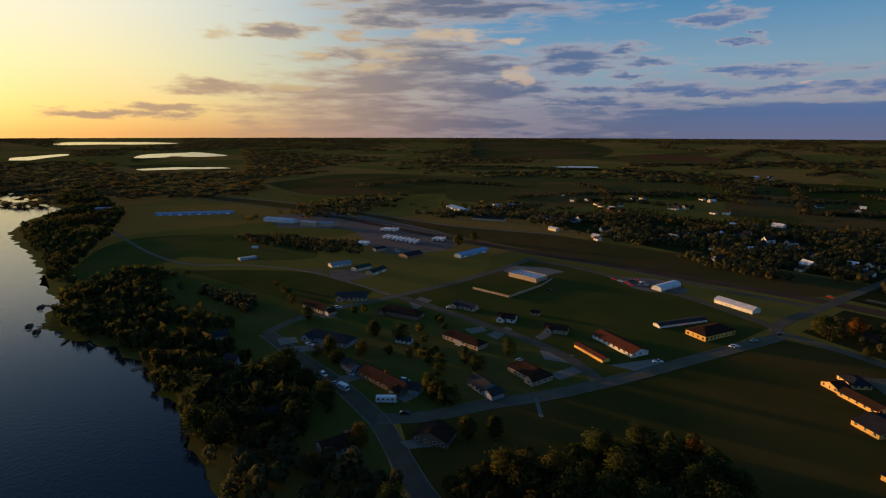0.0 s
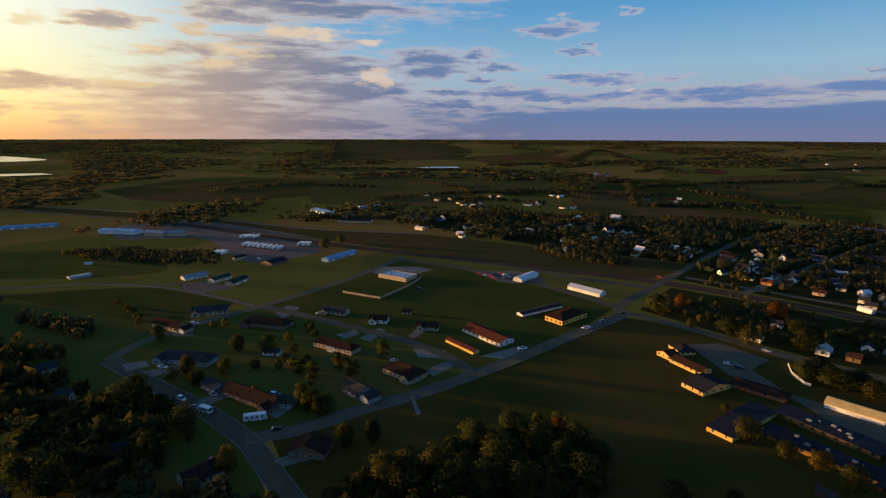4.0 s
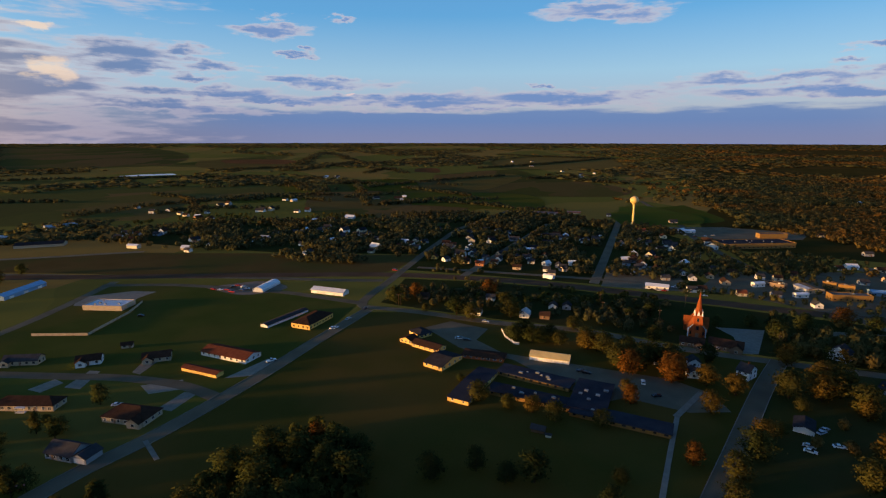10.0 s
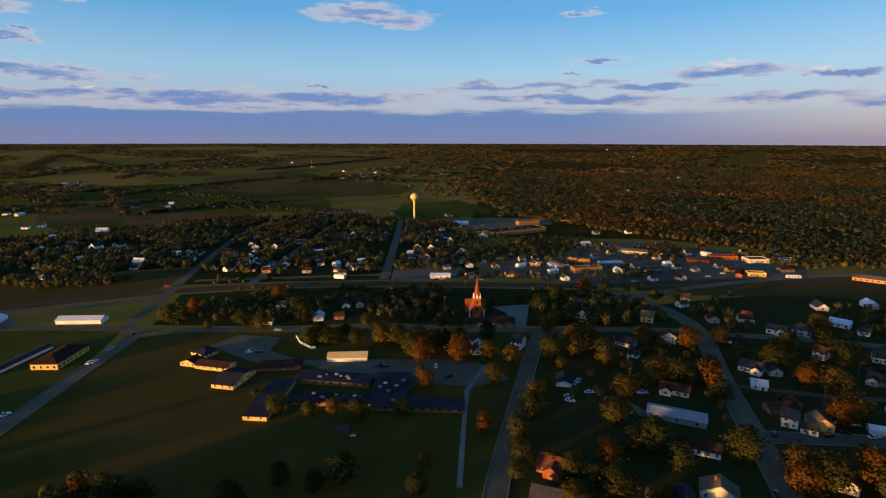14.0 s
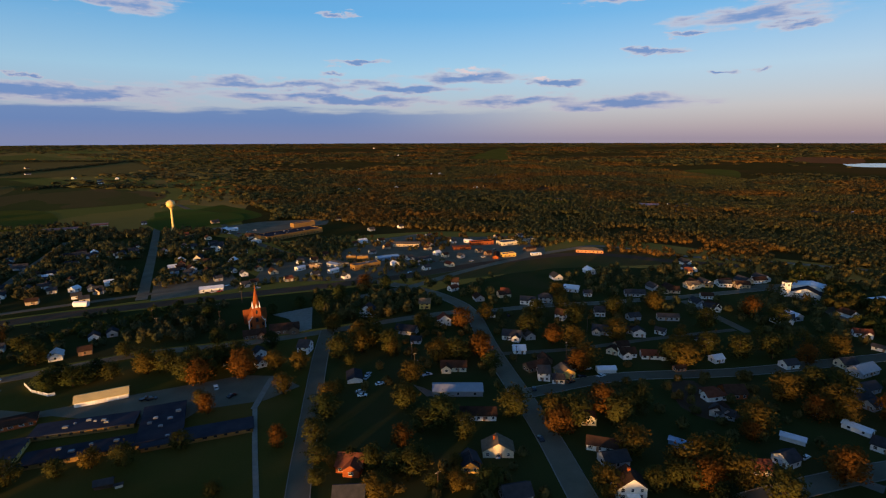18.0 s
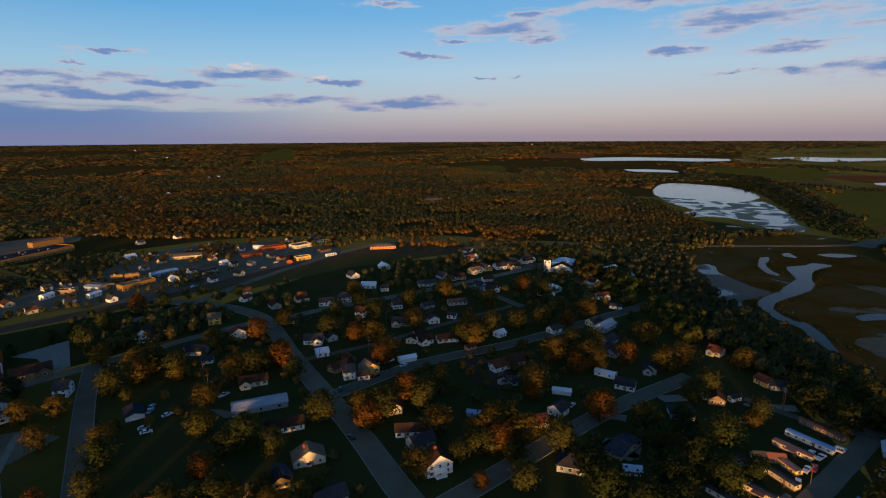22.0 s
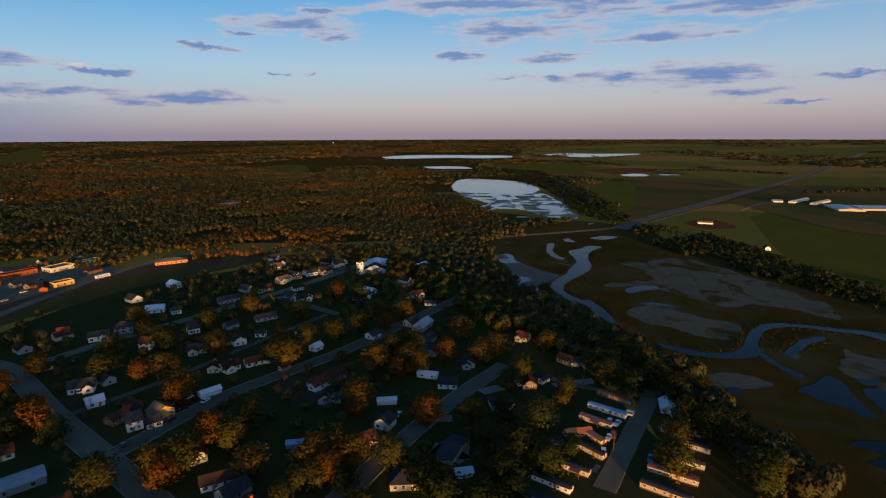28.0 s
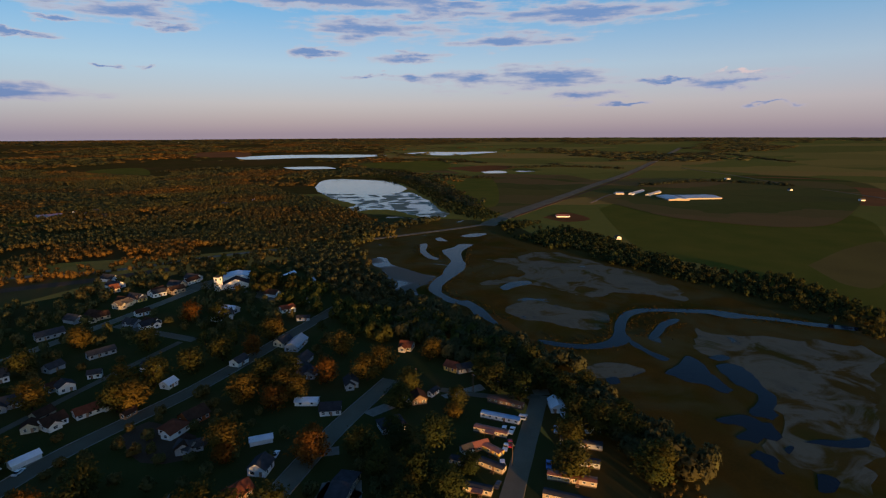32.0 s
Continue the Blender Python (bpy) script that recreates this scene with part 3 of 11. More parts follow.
SHARED = {}


def shared(key, make):
    if key not in SHARED:
        SHARED[key] = make()
    return SHARED[key]


def ring_mesh(w, h, material):
    t, d = 0.09, 0.05
    return mesh_of("window_frame", boxes((-w / 2 - t, w / 2 + t, -d, 0.02, -t, 0), (-w / 2 - t, w / 2 + t, -d, 0.02, h, h + t), (-w / 2 - t, -w / 2, -d, 0.02, 0, h), (w / 2, w / 2 + t, -d, 0.02, 0, h),
                                         (-w / 2, w / 2, -d + 0.01, 0.02, h / 2 - 0.03, h / 2 + 0.03)), material)


def window(parent, side, pos, z, w, h, ext, fine=True, material="trim_white"):
    """A window on a wall. side: s, e, n or w of the thing; ext: (x0, x1, y0, y1) of its walls."""
    x0, x1, y0, y1 = ext
    m = {"s": pose(pos, y0, z), "n": pose(pos, y1, z, 0, 0, 180), "e": pose(x1, pos, z, 0, 0, 90), "w": pose(x0, pos, z, 0, 0, -90)}[side]
    key = (round(w, 1), round(h, 1))
    glass = shared(("pane", key), lambda: mesh_of("pane", boxes((-w / 2, w / 2, -0.025, 0.01, 0, h)), "pane"))
    if fine and parent.matrix_basis.translation.length < 340:
        fr = new("window", shared(("ring", key, material), lambda: ring_mesh(w, h, material)))
        fr.parent, fr.matrix_basis = parent, m
        p = new("pane", glass)
        p.parent = fr
    else:
        p = new("window", glass)
        p.parent, p.matrix_basis = parent, m


def windows_round(parent, ext, h, fine, seed, step=3.2, floors=1, sides="sewn"):
    rnd = random.Random(seed)
    x0, x1, y0, y1 = ext
    for side in sides:
        a, b = (x0, x1) if side in "sn" else (y0, y1)
        n = max(1, int((b - a) / step))
        for k in range(n):
            pos = a + (b - a) * (k + 0.5) / n + rnd.uniform(-0.25, 0.25)
            for f in range(floors):
                window(parent, side, pos, 0.85 + 2.3 * f, rnd.choice((0.9, 1.2, 1.2, 1.6)), 1.2, ext, fine)


def house(x, y, rot, w, d, wall="white", roof="gray", style="gable", h=2.8, rise=None, fine=True, label="", group="houses of the town", chimney=False, porch=False, wing=0.0, garage=False, name="house"):
    """A dwelling: walls, roof, windows, doors. w along its street front, d deep; wing: a cross gable of that width; garage: one with a door at the end."""
    h *= 0.95
    blocked.append((x, y, max(w, d) * 0.62))
    wall_name = wall if wall.startswith("brick") else "siding_" + wall
    roof_name = roof if roof.startswith(("metal", "flat", "gravel")) else "roof_" + roof
    kinds = {"gable": "gable roof", "cross": "gable roof", "hip": "hip roof", "flat": "flat roof"}
    kind = kinds[style]
    ob = thing(name, x, y, rot, label or f"{wall.replace('_', ' ')} {'two-storey ' if h > 3.25 else 'single-storey '}{name.replace('_', ' ')} with a {roof.replace('metal_', '').replace('_', ' ')} {kind}", name.split("_")[-1], group)
    ext = (-w / 2, w / 2, -d / 2, d / 2)
    rise = rise or min(w, d) * (0.46 if h > 3.25 else 0.32)
    bw, br = bmesh.new(), bmesh.new()
    if style in ("gable", "cross"):
        along = (w >= d) if style == "gable" else (w < d)
        gable_walls(bw, *ext, h, rise, along)
        gable_roof(br, *ext, h, rise, along)
    elif style == "hip":
        box(bw, *ext, 0, h)
        hip_roof(br, *ext, h, rise)
    else:
        box(bw, *ext, 0, h)
        box(br, ext[0] - 0.1, ext[1] + 0.1, ext[2] - 0.1, ext[3] + 0.1, h, h + 0.35)
    part("wall", bw, wall_name, ob)
    r = part("roof", br, roof_name, ob)
    seed = int(abs(x * 7 + y * 13))
    rnd = random.Random(seed)
    if wing:
        bw, br = bmesh.new(), bmesh.new()
        wx = rnd.choice((-1, 1)) * (w / 2 - wing / 2 - 0.4)
        gable_walls(bw, wx - wing / 2, wx + wing / 2, -d / 2 - 2.2, 0, h, wing * 0.33, False)
        gable_roof(br, wx - wing / 2, wx + wing / 2, -d / 2 - 2.2, 0.2, h, wing * 0.33, False)
        part("wing_wall", bw, wall_name, ob)
        part("wing_roof", br, roof_name, ob)
        window(ob, "s", wx, 0.95, 1.6, 1.2, (0, 0, -d / 2 - 2.2, 0), fine)
    if garage:
        g = w / 2
        bw, br = bmesh.new(), bmesh.new()
        gable_walls(bw, g, g + 6.5, -d / 2 + 0.5, d / 2 - 1.0, 2.5, 1.5, False)
        gable_roof(br, g + 0.1, g + 6.5, -d / 2 + 0.5, d / 2 - 1.0, 2.5, 1.5, False)
        part("garage_wall", bw, wall_name, ob)
        part("garage_roof", br, roof_name, ob)
        part("garage_door", boxes(*[(g + 0.8, g + 5.7, -d / 2 + 0.42, -d / 2 + 0.52, 0.05 + 0.55 * k, 0.57 + 0.55 * k) for k in range(4)]), "trim_white", ob)
    if chimney:
        cx = rnd.uniform(-0.3, 0.3) * w
        part("chimney", boxes((cx - 0.4, cx + 0.4, 0.2, 0.9, h, h + rise + 0.9), (cx - 0.48, cx + 0.48, 0.12, 0.98, h + rise + 0.9, h + rise + 1.05)), "brick", r, "red brick chimney")
    if porch:
        bp = boxes((-2.2, 2.2, -d / 2 - 2.0, -d / 2 - 0.02, 2.35, 2.55), (-2.1, 2.1, -d / 2 - 1.9, -d / 2 - 0.02, 0, 0.35))
        part("porch", bp, "trim_white", ob, "white timber porch")
        for px in (-2.0, 2.0):
            part("porch_post", boxes((px - 0.08, px + 0.08, -d / 2 - 1.85, -d / 2 - 1.69, 0.35, 2.35)), "trim_white", ob)
    floors = 2 if h > 3.25 else 1
    windows_round(ob, ext, h, fine, seed, 3.0 if fine else 8.0, floors, "sewn" if fine else "sw")
    dx = rnd.uniform(-0.25, 0.25) * w
    part("door", boxes((dx - 0.5, dx + 0.5, -d / 2 - 0.07, -d / 2 + 0.02, 0.05, 2.0)), "door_paint", ob)
    return ob


def hall(x, y, rot, w, d, h, wall, roof, label, style="gable", rise=None, doors=0, door_side="s", fine=False, category="building", name="hall", wins=6.0, units=0):
    """A large plain building: barn, shop, shed or store, with roll-up doors and roof units."""
    h *= 0.64
    rise = rise and rise * 0.8
    blocked.append((x, y, max(w, d) * 0.56))
    ob = thing(name, x, y, rot, label, category)
    ext = (-w / 2, w / 2, -d / 2, d / 2)
    wall_name = wall if wall in MATS else "siding_" + wall
    roof_name = roof if roof in MATS else "roof_" + roof
    rise = rise or min(min(w, d) * 0.2, 2.0)
    bw, br = bmesh.new(), bmesh.new()
    if style == "gable":
        gable_walls(bw, *ext, h, rise, w >= d)
        gable_roof(br, *ext, h, rise, w >= d, 0.35)
    elif style == "cross":
        gable_walls(bw, *ext, h, rise, w < d)
        gable_roof(br, *ext, h, rise, w < d, 0.35)
    elif style == "hip":
        box(bw, *ext, 0, h)
        hip_roof(br, *ext, h, rise)
    elif style == "round":
        n = 10
        arc = [(ext[2] + d * (0.5 - 0.5 * math.cos(math.pi * i / n)), h * 0.35 + h * 0.75 * math.sin(math.pi * i / n)) for i in range(n + 1)]
        ring = [(ext[2], 0)] + arc + [(ext[3], 0)]
        solid(bw, [(ext[0], a, b) for a, b in ring], [(ext[1], a, b) for a, b in ring])
        out = [(a * 1.02, b + 0.12) for a, b in arc]
        solid(br, [(ext[0] - 0.3, a, b) for a, b in arc[::-1] + out], [(ext[1] + 0.3, a, b) for a, b in arc[::-1] + out])
    elif style == "slab":
        box(bw, *ext, 0, h)
        box(br, ext[0] - 0.5, ext[1] + 0.5, ext[2] - 0.5, ext[3] + 0.5, h + 0.002, h + 0.4)
    else:
        box(bw, *ext, 0, h)
        t = 0.35
        for e in ((ext[0], ext[1], ext[2], ext[2] + t), (ext[0], ext[1], ext[3] - t, ext[3]), (ext[0], ext[0] + t, ext[2] + t, ext[3] - t), (ext[1] - t, ext[1], ext[2] + t, ext[3] - t)):
            box(bw, *e, h + 0.002, h + 0.6)
        box(br, ext[0] + t + 0.01, ext[1] - t - 0.01, ext[2] + t + 0.01, ext[3] - t - 0.01, h + 0.002, h + 0.15)
    part("wall", bw, wall_name, ob)
    r = part("roof", br, roof_name, ob)
    rnd = random.Random(int(abs(x * 3 + y * 5)))
    for k in range(doors):
        a, b = (ext[0], ext[1]) if door_side in "sn" else (ext[2], ext[3])
        c = a + (b - a) * (k + 0.5) / doors
        hw = min(2.2, (b - a) / doors * 0.4)
        y0 = {"s": ext[2], "n": ext[3], "e": ext[1], "w": ext[0]}[door_side]
        bars = [(c - hw, c + hw, y0 - 0.06, y0 + 0.06, 0.05 + 0.6 * i, 0.62 + 0.6 * i) for i in range(max(3, int(min(h, 4.4) / 0.75)))]
        if door_side in "ew":
            bars = [(e[2], e[3], e[0], e[1], e[4], e[5]) for e in bars]
        part("roll_up_door", boxes(*bars), "trim_white", ob)
    if wins:
        windows_round(ob, ext, h, fine, 5, wins, 2 if h > 6 and style == "flat" else 1, "".join(s for s in "sewn" if not (doors and s == door_side)))
    for k in range(units):
        ux, uy = rnd.uniform(-0.38, 0.38) * w, rnd.uniform(-0.3, 0.3) * d
        s = rnd.uniform(0.5, 1.1)
        part("roof_unit", boxes((ux - s, ux + s, uy - s * 0.7, uy + s * 0.7, h + 0.1, h + 0.9), (ux - s * 0.8, ux + s * 0.8, uy - s * 0.5, uy + s * 0.5, h + 0.9, h + 1.1)), "steel", r, "grey metal ventilation unit")
    return ob


def smooth_line(pts, step=6.0):
    """Points along a smooth curve through pts."""
    P = [Vector((*p, 0)) for p in pts]
    if len(P) < 3:
        n = max(1, int((P[1] - P[0]).length / step))
        return [P[0].lerp(P[1], i / n) for i in range(n + 1)]
    Q = [2 * P[0] - P[1]] + P + [2 * P[-1] - P[-2]]
    out = []
    for i in range(1, len(Q) - 2):
        n = max(2, int((Q[i + 1] - Q[i]).length / step))
        for k in range(n):
            t = k / n
            out.append(0.5 * ((2 * Q[i]) + (Q[i + 1] - Q[i - 1]) * t + (2 * Q[i - 1] - 5 * Q[i] + 4 * Q[i + 1] - Q[i + 2]) * t * t + (3 * Q[i] - Q[i - 1] - 3 * Q[i + 1] + Q[i + 2]) * t ** 3))
    return out + [P[-1]]


ROAD_Z = [0.03]


def road(pts, width, material="asphalt", label="grey asphalt street", name="road", kerbs=False, z=None, step=6.0):
    """A strip along pts with sloped shoulders, and kerbs where there are any."""
    width *= 0.9
    line = smooth_line(pts, step)
    ROAD_Z[0] += 0.004
    z = z or ROAD_Z[0]
    bm = bmesh.new()
    rows, sides = [], []
    for i, p in enumerate(line):
        d = (line[min(i + 1, len(line) - 1)] - line[max(i - 1, 0)]).normalized()
        n = Vector((-d.y, d.x, 0))
        gz = max(ground_z(p.x, p.y), float(np.interp(math.hypot(p.x, p.y), radii, [ground_z(r, 0) for r in radii])))
        wob = 1 + 0.02 * math.sin(i * 1.7)
        rows.append([bm.verts.new(p + n * (width / 2 * k * wob) + Vector((0, 0, gz + (z if abs(k) <= 1 else -0.05)))) for k in (-1.06, -1, 0, 1, 1.06)])
        sides.append((p, n, gz))
        blocked.append((p.x, p.y, width * 0.62))
    for a, b in zip(rows, rows[1:]):
        for k in range(4):
            bm.faces.new((a[k + 1], a[k], b[k], b[k + 1]))
    ob = sheet(name, bm, material, label, "road")
    if kerbs:
        for s in (-1, 1):
            bm = bmesh.new()
            prev = None
            for p, n, gz in sides:
                q = [bm.verts.new(p + n * (s * (width / 2 + o)) + Vector((0, 0, gz + h))) for o, h in ((0, 0), (0, z + 0.14), (0.3, z + 0.14), (0.34, 0))]
                if prev:
                    for k in range(3):
                        bm.faces.new((prev[k], prev[k + 1], q[k + 1], q[k]) if s > 0 else (q[k], q[k + 1], prev[k + 1], prev[k]))
                prev = q
            tagged(part("kerb", bm, "concrete", ob, "pale concrete kerb"))
    return ob


WATERS = []


def patch(name, pts, material, label, category="ground", z=0.02, rough=0.0, dense=True, block=False):
    """A level sheet with a smooth or ragged outline."""
    if name in ("river", "pool"):
        WATERS.append(pts)
    line = smooth_line([*pts, pts[0]], 3.0 if rough else 8.0)[:-1] if dense else [Vector((*p, 0)) for p in pts]
    cx, cy = sum(p.x for p in line) / len(line), sum(p.y for p in line) / len(line)
    bm = bmesh.new()
    vs = []
    for p in line:
        if rough:
            p = p + Vector((noise.noise(p * 0.07), noise.noise(p * 0.07 + Vector((9, 4, 2))), 0)) * rough + Vector((noise.noise(p * 0.31), noise.noise(p * 0.31 + Vector((9, 4, 2))), 0)) * rough * 0.4
        vs.append(bm.verts.new((p.x, p.y, ground_z(p.x, p.y) + z)))
    bm.faces.new(vs)
    bmesh.ops.triangulate(bm, faces=bm.faces[:])
    bmesh.ops.recalc_face_normals(bm, faces=bm.faces[:])
    if bm.faces[0].normal.z < 0:
        bmesh.ops.reverse_faces(bm, faces=bm.faces[:])
    if block:
        blocked.append((cx, cy, max(math.hypot(p.x - cx, p.y - cy) for p in line) * 0.8))
    return sheet(name, bm, material, label, category)


# ---- trees ----
def leaf_points(rs, n, shape, height, radius, base, size):
    """Triangles of foliage in clumps round the crown's shell."""
    clumps = max(6, n // 18)
    out = np.zeros((n, 3, 3))
    cen = []
    for k in range(clumps):
        a, u = rs.uniform(0, 2 * np.pi), (k + rs.uniform(0.2, 0.8)) / clumps
        if shape == "cone":
            r, z = radius * (1 - u) * rs.uniform(0.55, 1.0) + 0.2, base + (height - base) * u
        else:
            prof = np.sin(np.pi * (0.12 + 0.83 * u)) ** 0.7
            r, z = radius * prof * rs.uniform(0.35, 1.0), base + (height - base) * u
        cen.append((r * np.cos(a), r * np.sin(a), z))
    cen = np.array(cen)
    pick = rs.randint(0, clumps, n)
    spread = radius * (0.30 if shape != "cone" else 0.22)
    c = cen[pick] + rs.normal(0, 1, (n, 3)) * spread * np.array([0.62, 0.62, 0.5])
    v = rs.normal(0, 1, (n, 3, 3))
    v -= v.mean(axis=1, keepdims=True)
    v /= np.linalg.norm(v, axis=2, keepdims=True)
    return c[:, None, :] + v * size * rs.uniform(0.6, 1.2, (n, 1, 1))


def tri_mesh(name, tris, material, normals=None):
    """A mesh of loose triangles; normals: where the foliage round each corner faces."""
    if normals is not None:
        face = np.cross(tris[..., 1, :] - tris[..., 0, :], tris[..., 2, :] - tris[..., 0, :])
        flip = (face * normals.mean(axis=-2)).sum(axis=-1) < 0
        tris = tris.copy()
        tris[flip] = tris[flip][:, ::-1]
        normals = normals.copy()
        normals[flip] = normals[flip][:, ::-1]
    tris = np.ascontiguousarray(tris.reshape(-1, 3), dtype=np.float32)
    n = len(tris)
    me = bpy.data.meshes.new(name)
    me.vertices.add(n)
    me.vertices.foreach_set("co", tris.ravel())
    me.loops.add(n)
    me.loops.foreach_set("vertex_index", np.arange(n, dtype=np.int32))
    me.polygons.add(n // 3)
    me.polygons.foreach_set("loop_start", np.arange(0, n, 3, dtype=np.int32))
    me.update()
    me.validate()
    me.materials.append(MATS[material])
    if normals is not None:
        me.polygons.foreach_set("use_smooth", np.ones(n // 3, dtype=bool))
        nn = normals.reshape(-1, 3)
        nn = nn / np.maximum(np.linalg.norm(nn, axis=1, keepdims=True), 1e-6)
        me.normals_split_custom_set_from_vertices(nn.astype(np.float32))
    return me


TREES = {}
TREE_WORDS = {"leaf_green": "green leafy", "leaf_olive": "olive-green leafy", "leaf_gold": "golden autumn", "leaf_orange": "orange autumn", "leaf_dark": "dark green"}


def tree(x, y, height=9.0, leaf="leaf_green", shape="round", detail=1500, group="trees of the town"):
    """A tree with a tapered trunk, limbs and a ragged crown; alike trees share their meshes."""
    rs = np.random.RandomState(int(abs(x * 31 + y * 17)) % 100000)
    key = (leaf, shape, detail, rs.randint(0, 3))
    turn, k = rs.uniform(0, 360), height / 10.0 * 1.15
    if key not in TREES:
        ob = thing("tree", x, y, turn, f"{TREE_WORDS[leaf]} {'conical' if shape == 'cone' else 'broad-crowned'} tree standing on grass", "tree", group)
        bm = bmesh.new()
        tube(bm, (0, 0, -0.2), (0.1, 0, 4.6), 0.26, 0.15, 7)
        tube(bm, (0.1, 0, 4.6), (0, 0.1, 8.6), 0.15, 0.03, 5)
        if shape != "cone":
            for i in range(5):
                a = i * 1.26 + rs.uniform(-0.3, 0.3)
                z = 2.6 + 0.6 * i
                tube(bm, (0.05, 0, z), (2.5 * math.cos(a), 2.5 * math.sin(a), z + 2.0), 0.10, 0.03, 4)
        part("trunk", bm, "bark", ob)
        size = {True: 0.42, False: 0.7}[detail > 500]
        radius = 3.7 if shape == "round" else (2.7 if shape == "tall" else 2.2)
        tris = leaf_points(rs, detail, shape, 9.6, radius, 1.8 if shape != "cone" else 0.7, size)
        out = (tris - np.array([0, 0, 4.6])) * np.array([1, 1, 0.7]) + rs.normal(0, 0.6, (detail, 1, 3)) + np.array([0, 0, 1.2])
        crown = new("crown", tri_mesh("crown", tris, leaf, out))
        crown.parent = ob
        TREES[key] = ob
        return ob
    ob = TREES[key]
    return copy_thing(ob, pose(x, y, ground_z(x, y), 0, 0, turn) @ Matrix.Diagonal((k * rs.uniform(1.15, 1.45), k * rs.uniform(1.15, 1.45), k, 1)))


def tuft_set(rs, k, count=10):
    """Variants of a small ragged crown of radius and height about 1."""
    sets = []
    for _ in range(count):
        u = rs.normal(0, 1, (k, 3))
        u /= np.linalg.norm(u, axis=1, keepdims=True)
        c = u * rs.uniform(0.55, 0.95, (k, 1)) * np.array([1, 1, 0.8]) + np.array([0, 0, 0.9])
        c[:, 2] = np.abs(c[:, 2])
        v = rs.normal(0, 1, (k, 3, 3))
        v -= v.mean(axis=1, keepdims=True)
        v -= (v * u[:, None, :]).sum(axis=2, keepdims=True) * u[:, None, :] * 0.55
        v /= np.linalg.norm(v, axis=2, keepdims=True)
        sets.append(c[:, None, :] + v * rs.uniform(0.45, 0.75, (k, 1, 1)) * (16 / k) ** 0.35)
    return np.array(sets)


def woods(name, x, y, size, tall, material, label, k=14, seed=1, lift=0.35):
    """Many crowns in one sheet of foliage, standing on the land."""
    x, y, size, tall = (np.asarray(a, dtype=float) for a in (x, y, size, tall))
    rs = np.random.RandomState(seed)
    sets = tuft_set(rs, k)
    T = sets[rs.randint(0, len(sets), len(x))]
    a = rs.uniform(0, 2 * np.pi, len(x))[:, None, None]
    X = (T[..., 0] * np.cos(a) - T[..., 1] * np.sin(a)) * size[:, None, None]
    Y = (T[..., 0] * np.sin(a) + T[..., 1] * np.cos(a)) * size[:, None, None]
    r = np.hypot(x, y)
    z = np.where(r < FAR, 0, 120 - 120 * r / (FAR * np.exp((np.maximum(r, FAR) - FAR) / FAR)))
    Z = T[..., 2] * (tall * 0.55)[:, None, None] + z[:, None, None]
    nz = T[..., 2] - 0.75 + lift
    nrm = np.stack([X / size[:, None, None], Y / size[:, None, None], nz], axis=-1) + rs.normal(0, 0.12, (len(x), k, 1, 3))
    pts = np.stack([X + x[:, None, None], Y + y[:, None, None], Z], axis=-1)
    ob = new(name, tri_mesh(name, pts.reshape(-1, 3, 3), material, nrm.reshape(-1, 3, 3)))
    return tagged(ob, label, "trees", kind="stuff")


def inside(x, y, poly):
    c = np.zeros(np.shape(x), bool)
    for (ax, ay), (bx, by) in zip(poly, [*poly[1:], poly[0]]):
        c ^= ((ay > y) != (by > y)) & (x < (bx - ax) * (y - ay) / (by - ay + 1e-9) + ax)
    return c


def free(x, y, margin=1.5):
    """Which points keep clear of the roads and buildings so far."""
    B = np.array(blocked)
    ok = np.ones(len(x), bool)
    for i in range(0, len(x), 2000):
        d = np.hypot(x[i:i + 2000, None] - B[None, :, 0], y[i:i + 2000, None] - B[None, :, 1])
        ok[i:i + 2000] = (d > B[None, :, 2] + margin).all(axis=1)
    return ok


def scatter(poly, spacing, seed, margin=1.5, thin=0.0):
    """Random points in a polygon, about spacing apart, in clumps where thin is above 0."""
    rs = np.random.RandomState(seed)
    P = np.array(poly)
    (x0, y0), (x1, y1) = P.min(axis=0), P.max(axis=0)
    gx, gy = np.meshgrid(np.arange(x0, x1, spacing), np.arange(y0, y1, spacing))
    x, y = gx.ravel() + rs.uniform(-0.5, 0.5, gx.size) * spacing, gy.ravel() + rs.uniform(-0.5, 0.5, gx.size) * spacing
    keep = inside(x, y, poly)
    if thin:
        keep &= (np.sin(x * 0.043 + 1.3 * np.sin(y * 0.031 + seed)) + np.sin(y * 0.052 + seed + 1.1 * np.sin(x * 0.027)) + rs.normal(0, 0.5, x.size)) > thin
    x, y = x[keep], y[keep]
    ok = free(x, y, margin)
    return x[ok], y[ok]


# ---- vehicles and small things ----
CARS = {}


